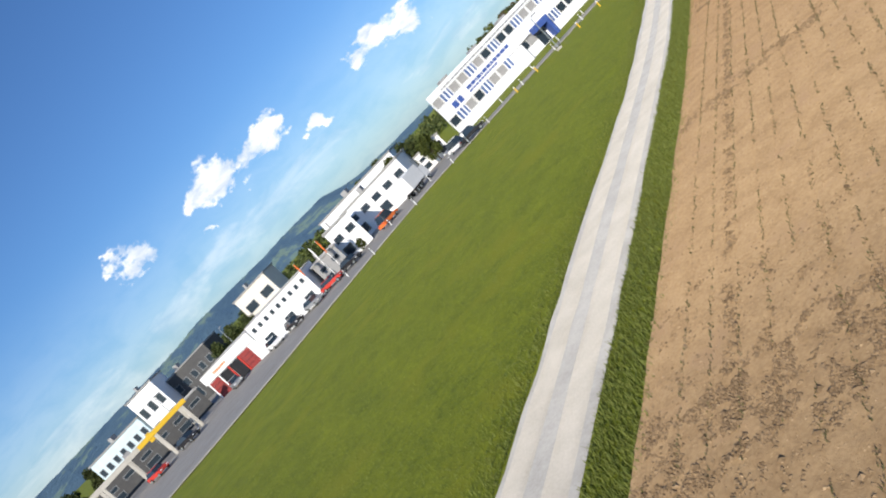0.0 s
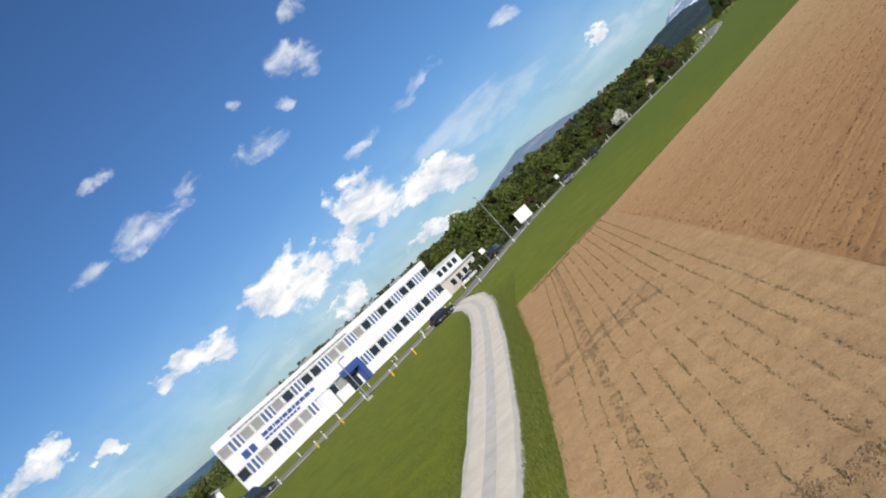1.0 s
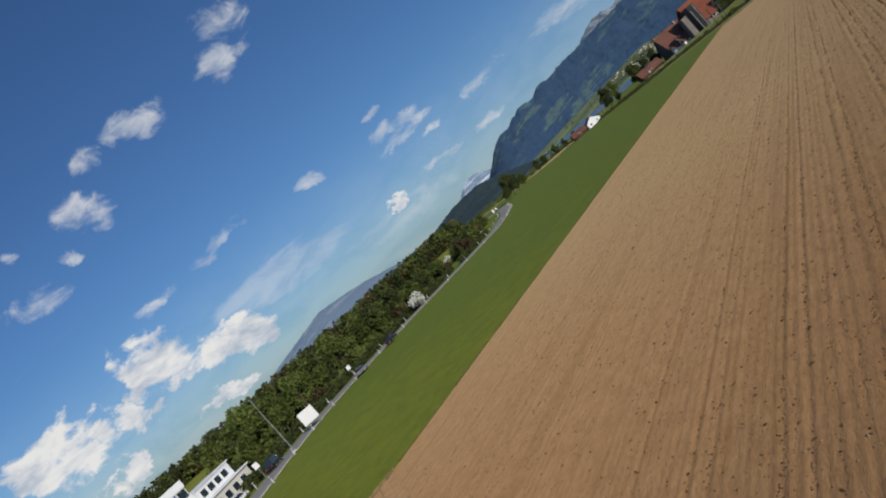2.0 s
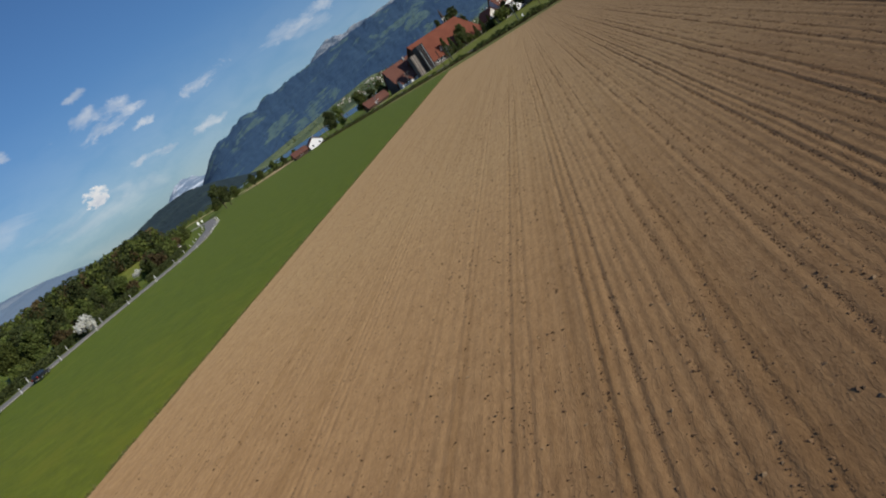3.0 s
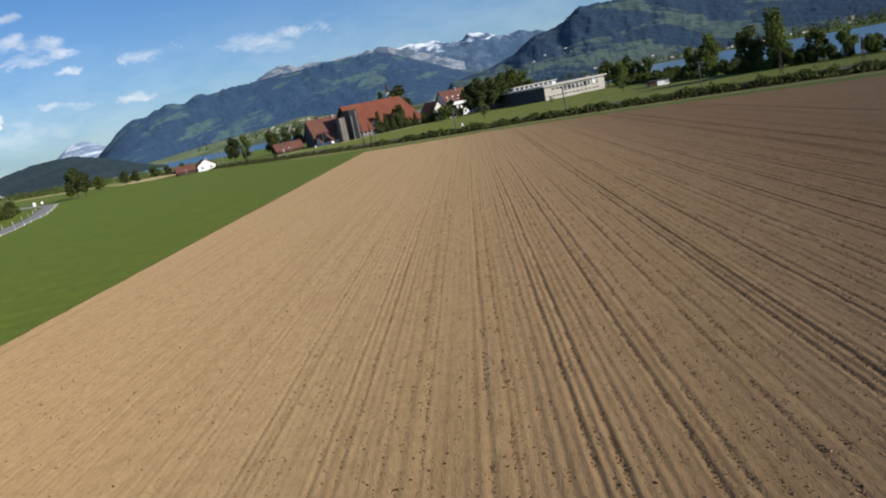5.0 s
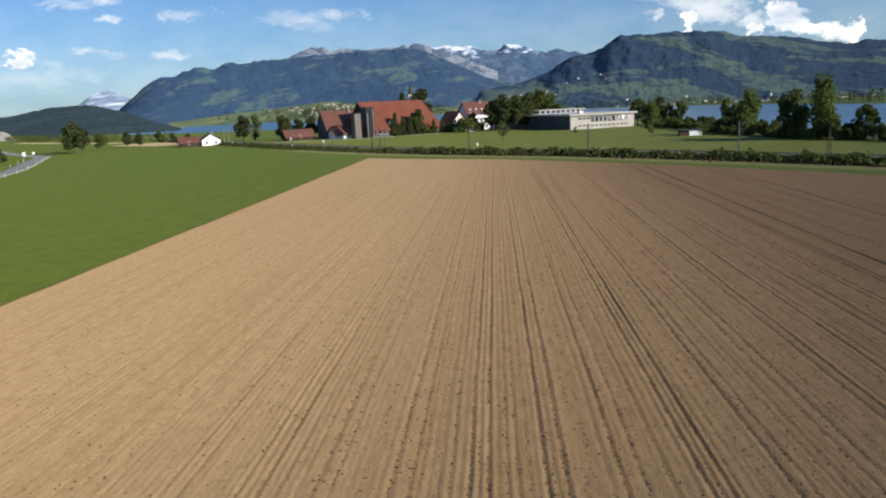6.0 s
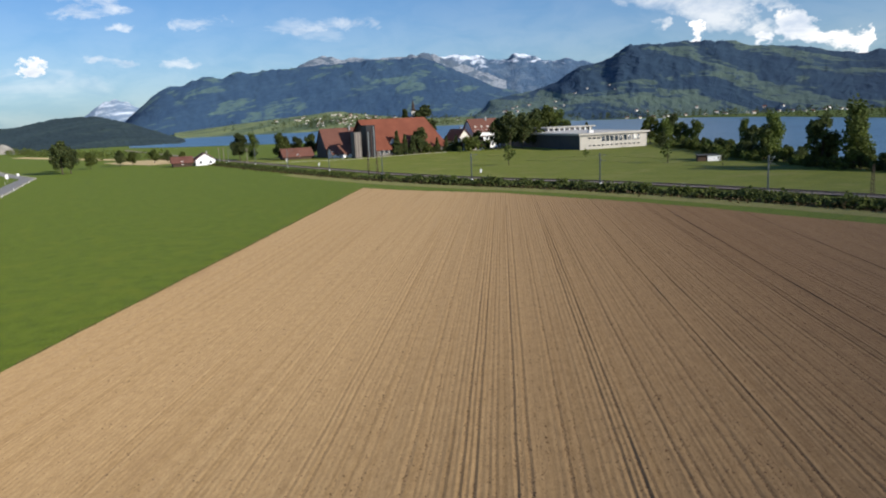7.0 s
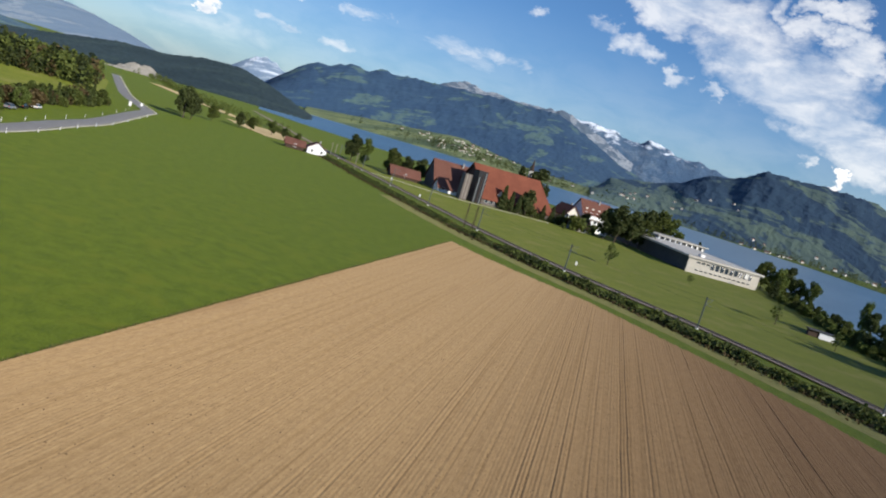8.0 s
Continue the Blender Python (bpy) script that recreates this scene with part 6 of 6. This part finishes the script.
def truck(x, y, rz, cab, body, label, length=8.0):
    t = thing("truck", Matrix.Translation((x, y, 0.1)) @ Matrix.Rotation(rz, 4, "Z"), label, "truck")
    box("chassis", -length / 2, -0.5, 0.7, length / 2, 0.5, 0.98, BLACK_PAINT, t)
    box("cargo_box", -length / 2, -1.22, 0.99, length / 2 - 2.1, 1.22, 3.5, body, t, bevel=0.05)
    bm = bmesh.new()
    vs = bm_box(bm, length / 2 - 1.95, -1.15, 0.6, length / 2, 1.15, 2.6)
    for v in bm.verts:
        if v.co.z > 2 and v.co.x > length / 2 - 0.1:
            v.co.x -= 0.35
    bmesh.ops.bevel(bm, geom=bm.edges[:], offset=0.08, segments=2, affect="EDGES")
    part("cab", bm, cab, t)
    box("windscreen", length / 2 - 0.26, -1.0, 1.6, length / 2 - 0.10, 1.0, 2.3, GLASS, t, "dark windscreen")
    for sx in (-length / 2 + 1.0, -length / 2 + 2.2, length / 2 - 1.1):
        for sy in (-1.0, 1.0):
            wheel(t, sx, sy, 0.46, 0.3)
    return t


car(-88.5, -33.5, 1.5, BLACK_PAINT, "black estate car at the edge of the road", 1.5)
car(-108.4, 0.8, 2.0, BLACK_PAINT, "dark blue-black van parked by the road", 1.9, 4.8)
car(-114.3, 37.9, 1.9, GREY_PAINT, "silver-grey car on the road")
car(-116.1, 54.1, 1.75, BLACK_PAINT, "dark car waiting on the road")
car(-167.1, 203.8, 1.9, GREY_PAINT, "grey car parked behind the roadside posts")
car(-174.6, 221.9, 2.0, WHITE_PAINT, "white car parked behind the roadside posts")
car(-171.2, 212.9, 2.0, BLACK_PAINT, "dark car parked behind the roadside posts")
car(-108.0, -9.0, 1.9, WHITE_PAINT, "white car parked beside the annex")
car(-89.8, -70.0, 1.4, BLACK_PAINT, "black off-road car parked before the factory", 1.75, 4.6)
car(-93.5, -71.5, 0.3, WHITE_PAINT, "white van parked near the factory", 1.9, 5.0)
truck(-97.0, -79.5, 2.3, WHITE_PAINT, WHITE_PAINT, "white box truck in the factory yard", 7.0)
car(-97.5, -86.5, 2.2, ORANGE_PAINT, "small orange delivery van in the yard", 2.1, 4.4)
for k, (x, y, p, lb) in enumerate(((-101, -119.5, GREY_PAINT, "grey car parked before the garage"), (-96.5, -111.5, WHITE_PAINT, "white car parked before the office block"), (-95, -107.5, BLACK_PAINT, "dark car parked before the office block"),
                                  (-94, -103.5, GREY_PAINT, "grey car parked before the office block"), (-94.5, -95.5, BLACK_PAINT, "dark car parked by the workshop"), (-92.5, -134, RED_PAINT, "red car parked by the crane yard"),
                                  (-93.5, -128.5, BLACK_PAINT, "black car parked by the crane yard"), (-91, -141, WHITE_PAINT, "white van parked by the crane yard"), (-95, -99.5, RED_PAINT, "red car parked by the workshop"))):
    car(x, y, 0.2 + 0.1 * k, p, lb)

# ---------------------------------------------------------------- road furniture


def street_lamp(x, y, h, rz, label):
    t = thing("street_lamp", Matrix.Translation((x, y, 0)) @ Matrix.Rotation(rz, 4, "Z"), label, "street lamp")
    tube("pole", (0, 0, -0.2), (0, 0, h), 0.10, 0.06, STEEL, t)
    tube("arm", (0, 0, h - 0.05), (0.9, 0, h + 0.1), 0.05, 0.04, STEEL, t)
    box("lamp_head", 0.6, -0.18, h + 0.02, 1.5, 0.18, h + 0.2, GREY_PAINT, t, "flat grey lamp head", 0.04)
    box("footing", -0.35, -0.35, -0.1, 0.35, 0.35, 0.25, CONCRETE, t, bevel=0.03)
    return t


street_lamp(-104.3, 2.2, 11.2, 2.6, "tall grey street lamp beside the road")
street_lamp(-128.0, -117.0, 8.0, 0.4, "grey street lamp before the garage")
street_lamp(-133.2, -134.1, 8.0, 0.4, "grey street lamp by the crane yard")
street_lamp(-82.6, -54.3, 6.0, 0.2, "slender lamp on the verge before the factory")
bb = thing("billboard", Matrix.Translation((-109.5, 14.1, 0)) @ Matrix.Rotation(radians(38), 4, "Z"), "blank white board on two posts beside the road", "sign")
box("board", -1.6, -0.06, 1.0, 1.6, 0.06, 3.6, WHITE_PAINT, bb, bevel=0.02)
box("frame", -1.7, -0.03, 0.9, 1.7, 0.03, 0.999, STEEL, bb)
for sx in (-1.1, 1.1):
    box("post", sx - 0.06, 0.062, -0.1, sx + 0.06, 0.18, 3.4, STEEL, bb)


def road_sign(x, y, w, h, z, label, mat=None, rz=0.6):
    t = thing("road_sign", Matrix.Translation((x, y, 0)) @ Matrix.Rotation(rz, 4, "Z"), label, "sign")
    tube("post", (0, 0, -0.1), (0, 0, z + h), 0.05, 0.05, STEEL, t)
    box("panel", -w / 2, -0.09, z, w / 2, -0.055, z + h, mat or WHITE_PAINT, t, bevel=0.01)


road_sign(-106.6, -3.6, 1.0, 1.0, 2.2, "white traffic panel on a steel post by the road")
road_sign(-116.7, 37.8, 0.9, 0.9, 2.4, "round white traffic sign by the road")
road_sign(-211.2, 315.3, 1.2, 1.8, 1.6, "white information panel at the road junction")
road_sign(-217.2, 331.7, 1.0, 1.2, 1.6, "white panel beside the road junction")
road_sign(-85.5, -72.8, 0.5, 0.5, 1.5, "small sign on a post at the meadow edge")
post_proto = None
for off in (0.0, 8.6):
    for p in dense_line(offset_line(ROAD_EDGE[3:20], off), 21.0)[1:-1]:
        mm = Matrix.Translation((p.x, p.y, 0))
        if post_proto is None:
            post_proto = thing("delineator_post", mm, "white roadside marker post with a dark band", "post", "marker posts along the road")
            bm = bmesh.new()
            bm_box(bm, -0.07, -0.05, -0.1, 0.07, 0.05, 1.05)
            for v in bm.verts:
                if v.co.z > 1 and v.co.x > 0:
                    v.co.z += 0.08
            part("post", bm, WHITE_PAINT, post_proto)
            box("band", -0.073, -0.053, 0.72, 0.073, 0.053, 0.9, BLACK_PAINT, post_proto, "black reflector band")
        else:
            copy_thing(post_proto, mm)
for k, (x, y, c) in enumerate(((-95.5, -101.5, ORANGE_PAINT), (-95.8, -98.3, WHITE_PAINT), (-96, -96.8, ORANGE_PAINT))):
    fp = thing("flagpole", Matrix.Translation((x, y, 0)), "white flagpole with a hanging " + ("orange" if c is ORANGE_PAINT else "white") + " flag", "flagpole", "flagpoles of the workshop")
    tube("pole", (0, 0, -0.1), (0, 0, 6.5), 0.06, 0.04, WHITE_PAINT, fp)
    v, f = [], []
    for i in range(6):
        for j in range(8):
            v.append((0.06 + 0.16 * i, 0.10 * math.sin(i * 1.3 + j * 0.5), 6.4 - 0.33 * j))
    f = [(i * 8 + j, i * 8 + 8 + j, i * 8 + 9 + j, i * 8 + 1 + j) for i in range(5) for j in range(7)]
    mesh_object("flag", v, f, c, fp)
for x, y in ((-86, -62), (-85, -58), (-82, -50), (-81, -46)):
    hy = thing("bollard", Matrix.Translation((x, y, 0)), "yellow and white bollard on the factory lawn", "bollard", "bollards before the factory")
    tube("post", (0, 0, -0.1), (0, 0, 0.75), 0.12, 0.11, YELLOW_PAINT, hy, 10)
    tube("cap", (0, 0, 0.75), (0, 0, 0.95), 0.13, 0.08, WHITE_PAINT, hy, 10)

# ---------------------------------------------------------------- paths and patches
drive = ribbon("driveway", [(-124, 387), (-107, 388), (-93, 388), (-81, 389), (-69, 397), (-57, 407), (-35, 424)], 2.6, 0.03, GRAVEL)
tagged(drive, "pale gravel drive along the hall", "path", kind="structure")
for line, wide in (([(-238, 474), (-216, 452), (-200, 439), (-186, 427)], 32.0), ([(-430, 650), (-335, 567), (-290, 529), (-250, 500)], 13.0)):
    stub = ribbon("stubble_field", line, wide, 0.02, STUBBLE)
    tagged(stub, "pale harvested strip of field behind the trees", "field", kind="structure")
bm = bmesh.new()
yf = bm.faces.new([bm.verts.new((x, y, 0.005)) for x, y in offset_line(ROAD_EDGE, 7.4)[0:6] + [(-98, -64), (-112, -64), (-130, -70), (-150, -110), (-160, -150), (-110, -200)]])
bmesh.ops.triangulate(bm, faces=[yf])
yard = part("factory_yard", bm, ASPHALT)
tagged(yard, "grey asphalt yard before the halls", "pavement", kind="structure")

# village across the lake
from mathutils.bvhtree import BVHTree

shore_ob = bpy.data.objects["far_shore_land"]
hill_ob = bpy.data.objects["hill_across_lake"]
TREES = {}
for ob_ in (shore_ob, hill_ob):
    me_ = ob_.data
    TREES[ob_.name] = BVHTree.FromPolygons([v.co for v in me_.vertices], [tuple(p.vertices) for p in me_.polygons])


def ground_at(x, y):
    best = 0.0
    for t in TREES.values():
        hit_ = t.ray_cast(Vector((x, y, 900)), Vector((0, 0, -1)))
        if hit_[0] is not None:
            best = max(best, hit_[0].z)
    return best


rv = random.Random(77)
wv, wf, rvv, rff = [], [], [], []
for k in range(120):
    if k < 55:
        az = radians(rv.gauss(-12.5, 2.0))
        d = rv.uniform(1650, 2200)
    elif k < 75:
        az, d = radians(rv.uniform(-7, 8)), rv.uniform(1650, 2000)
    else:
        az, d = radians(rv.uniform(8, 34)), rv.uniform(1300, 1480)
    x, y = math.sin(az) * d, math.cos(az) * d
    z = ground_at(x, y) - 0.5
    a, b, h = rv.uniform(2, 4), rv.uniform(1.6, 2.8), rv.uniform(2, 3.4)
    r = Matrix.Rotation(rv.uniform(0, 3.1), 3, "Z")
    q = len(wv)
    for sx, sy, zz in ((-1, -1, 0), (1, -1, 0), (1, 1, 0), (-1, 1, 0), (-1, -1, h), (1, -1, h), (1, 1, h), (-1, 1, h), (-1, 0, h + b * 0.6), (1, 0, h + b * 0.6)):
        p = r @ Vector((sx * a, sy * b, zz))
        wv.append((x + p.x, y + p.y, z + p.z))
    wf += [tuple(q + j for j in t) for t in ((0, 1, 5, 4), (1, 2, 6, 5), (2, 3, 7, 6), (3, 0, 4, 7), (4, 8, 7), (5, 6, 9))]
    q = len(rvv)
    for sx, sy, zz in ((-1.1, -1.12, h - 0.3), (1.1, -1.12, h - 0.3), (1.1, 0, h + b * 0.66), (-1.1, 0, h + b * 0.66), (1.1, 1.12, h - 0.3), (-1.1, 1.12, h - 0.3)):
        p = r @ Vector((sx * a, sy * b, zz))
        rvv.append((x + p.x, y + p.y, z + p.z + 0.15))
    rff += [tuple(q + j for j in t) for t in ((0, 1, 2, 3), (3, 2, 4, 5))]
vil = tagged(mesh_object("far_village", wv, wf, CREAM_WALL), "scattered white village houses across the lake", "village", kind="stuff")
tagged(mesh_object("village_roofs", rvv, rff, ROOF_BROWN, vil), "brown roofs", kind="stuff")


def slope_tree(r):
    az = radians(r.gauss(-11, 4))
    d = r.uniform(1560, 1900)
    x, y = math.sin(az) * d, math.cos(az) * d
    return x, y, ground_at(x, y) - 1


wood("wood_among_village", 300, slope_tree, "clumps of dark trees among the far village", 41, (9, 20), LEAF_DARK, 16)

# ---------------------------------------------------------------- clods, seedlings, grass
rc = random.Random(5)
OCTA = ((1, 0, -0.25), (0, 1, -0.25), (-1, 0, -0.25), (0, -1, -0.25), (0.2, 0.1, 0.9))
OCTF = ((0, 1, 4), (1, 2, 4), (2, 3, 4), (3, 0, 4))
cv, cf = [], []


def add_clod(x, y, z, s):
    k = len(cv)
    st = rc.uniform(0.7, 1.5)
    a = rc.uniform(0, 6.283)
    ca, sn = math.cos(a), math.sin(a)
    for ox, oy, oz in OCTA:
        j = rc.uniform(0.65, 1.25)
        px_, py_, pz_ = ox * s * st * j, oy * s * j, oz * s * 0.7 * j
        cv.append((x + px_ * ca - py_ * sn, y + px_ * sn + py_ * ca, z + pz_))
    for f in OCTF:
        cf.append(tuple(k + q for q in f))


near_tracks = [t for t in tracks if -36 < t[0] < 55]


def soil_top(x, y):
    return 0.03 + soil_profile(x) * (0.85 + 0.35 * noise.noise((x * 0.15, y * 0.1, 9.0))) + 0.025 * noise.noise((x * 0.9, y * 0.1, 2.0))


def lay_clod(x, y, size):
    """A clod on the soil at x across the rows (before their lean) and y along them."""
    wob = 0.07 * noise.noise((y * 0.12, x * 0.3, 1.0)) + 0.012 * noise.noise((y * 0.9, x * 0.8, 4.0))
    add_clod(x - row_lean(x, y) + wob, y, soil_top(x, y) + 0.25 * size, size)


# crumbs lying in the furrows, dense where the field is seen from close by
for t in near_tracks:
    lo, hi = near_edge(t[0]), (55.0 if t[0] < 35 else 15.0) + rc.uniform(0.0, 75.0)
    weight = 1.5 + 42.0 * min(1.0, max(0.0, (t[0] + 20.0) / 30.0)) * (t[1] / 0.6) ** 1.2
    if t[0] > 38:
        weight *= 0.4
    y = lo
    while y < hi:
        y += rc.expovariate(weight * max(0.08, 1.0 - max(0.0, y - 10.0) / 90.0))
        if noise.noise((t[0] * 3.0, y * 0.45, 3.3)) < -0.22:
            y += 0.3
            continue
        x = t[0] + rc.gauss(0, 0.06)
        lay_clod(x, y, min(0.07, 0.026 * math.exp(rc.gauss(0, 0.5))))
tagged(mesh_object("furrow_crumbs", cv, cf, CLOD_DARK), "soil crumbs lying along the furrows, coloured dark for damp and shade", "clods", kind="stuff")
cv, cf = [], []
for _ in range(52000):
    x = -40 + 100 * rc.random() ** 0.85
    lo = near_edge(x)
    y = lo + (130 - lo) * rc.random() ** 1.6
    lay_clod(x, y, min(0.07, 0.022 * math.exp(rc.gauss(0, 0.6)) * (1.15 if x > 0 else 1.0)))
tagged(mesh_object("soil_clods", cv, cf, CLOD), "scattered soil clods on the tilled field", "clods", kind="stuff")
cv, cf = [], []
for k_ in range(38000):
    a, s_ = rc.uniform(0.05, HEAD_W), rc.uniform(-120, 0)
    if k_ > 9000:
        a, s_ = HEAD_W * rc.random(), -100 + 70 * rc.random()
    p = EDGE_N * (HEAD + a) + EDGE_D * s_
    if p.x < EDGE_X:
        continue
    add_clod(p.x, p.y, 0.02 + 0.03 * noise.noise((p.x * 0.5, p.y * 0.5, 1.0)), min(0.06, 0.014 * math.exp(rc.gauss(0, 0.5))))
tagged(mesh_object("headland_crumbs", cv, cf, CLOD_PALE), "dry pale soil crumbs on the headland", "clods", kind="stuff")
# darker loosened soil where wheels crossed the headland, and along one row of it
cv, cf = [], []
for k_ in range(46000):
    if k_ < 7000:
        s_ = rc.uniform(-110, -8)
        a = 2.32 + 0.05 * noise.noise((s_ * 0.3, 1.0, 0.0)) + rc.gauss(0, 0.10)
    elif k_ < 30000:
        c_ = rc.choice(CROSSINGS)
        a = rc.uniform(0.1, 8.4) if c_ < -70 else rc.uniform(0.1, 6.4)
        s_ = c_ + 0.2 * a + rc.gauss(0, 0.36) + 0.5 * noise.noise((a * 1.1, c_, 3.0))
    else:
        a, s_ = rc.uniform(0.3, HEAD_W), rc.uniform(-100, -74)
    p = EDGE_N * (HEAD + a) + EDGE_D * s_
    if p.x < EDGE_X or noise.noise((p.x * 1.7, p.y * 1.7, 8.0)) + 0.5 * noise.noise((p.x * 5.0, p.y * 5.0, 1.0)) < (-0.05 if k_ < 30000 else 0.12):
        continue
    add_clod(p.x, p.y, 0.022 + 0.03 * noise.noise((p.x * 0.5, p.y * 0.5, 1.0)), min(0.075, 0.026 * math.exp(rc.gauss(0, 0.45))))
tagged(mesh_object("loosened_crumbs", cv, cf, CLOD_DAMP), "brown loosened soil crumbs in wheel marks across the headland", "clods", kind="stuff")


def blades(name, spots, mat, label, h0, h1, w, category):
    v, f = [], []
    for x, y, z, s in spots:
        a = rc.uniform(0, 6.283)
        h = rc.uniform(h0, h1) * s
        lx, ly = math.cos(a + 1.4) * h * rc.uniform(0.2, 0.7), math.sin(a + 1.4) * h * rc.uniform(0.2, 0.7)
        dx, dy = math.cos(a) * w * s, math.sin(a) * w * s
        k = len(v)
        v += [(x - dx, y - dy, z), (x + dx, y + dy, z), (x + lx, y + ly, z + h)]
        f.append((k, k + 1, k + 2))
    return tagged(mesh_object(name, v, f, mat), label, category, kind="stuff")


spots = []
for row in range(int((HEAD_W - ROW_0) / ROW_W)):
    a = ROW_0 + row * ROW_W
    s_ = -125.0
    while s_ < 0:
        s_ += rc.uniform(0.04, 0.12)
        if noise.noise((s_ * 0.5, row * 3.1, 0)) < -0.25 or noise.noise((s_ * 2.6, row * 5.1, 2)) < -0.10:
            continue
        p = EDGE_N * (HEAD + a + rc.gauss(0, 0.028) + 0.03 * noise.noise((s_ * 0.35, a, 3.0))) + EDGE_D * s_
        if p.x < EDGE_X:
            continue
        for _k in range(2):
            spots.append((p.x + rc.gauss(0, 0.012), p.y + rc.gauss(0, 0.012), 0.02, 1.0))
blades("seedlings", spots, WEED, "thin rows of small green seedlings in the soil", 0.035, 0.085, 0.011, "seedlings")
spots = []
for _ in range(200000):
    s_ = -110 + 130 * rc.random()
    mid = float(np.interp(s_, (-120, -80, -65, -42, -20, 2, 15, 30), (-73.9, -74.0, -74.1, -74.4, -75.6, -77.3, -78.8, -81.5)))
    fade = 1.0 if s_ < -10 else max(0.0, 1 - (s_ + 10) / 40)
    if rc.random() > fade:
        continue
    if rc.random() < 0.4:
        a = mid + 1.65 + (head_edge(s_) + rc.uniform(0.05, 0.40) - mid - 1.65) * rc.random()
        sc = 0.55 + 0.5 * rc.random()
    else:
        a = mid - 1.65 - 30.0 * rc.random() ** 1.9
        sc = (0.5 + 0.45 * rc.random()) * (1.0 if a > mid - 3 else 0.7)
    p = EDGE_N * a + EDGE_D * s_
    spots.append((p.x, p.y, -0.07, sc))
blades("grass_tufts", spots, BLADE, "long grass blades along the gravel track", 0.08, 0.24, 0.018, "grass")
spots = []
for _ in range(12000):
    y = -58 + 282 * rc.random() ** 1.2
    x = EDGE_X - 0.1 + rc.gauss(0, 0.16)
    if noise.noise((y * 0.4, 1.0, 5.0)) > -0.25:
        spots.append((x, y, -0.06, rc.uniform(0.6, 1.3)))
blades("field_edge_weeds", spots, BLADE_DRY, "dry yellowish weeds along the edge of the tilled field", 0.12, 0.34, 0.022, "grass")
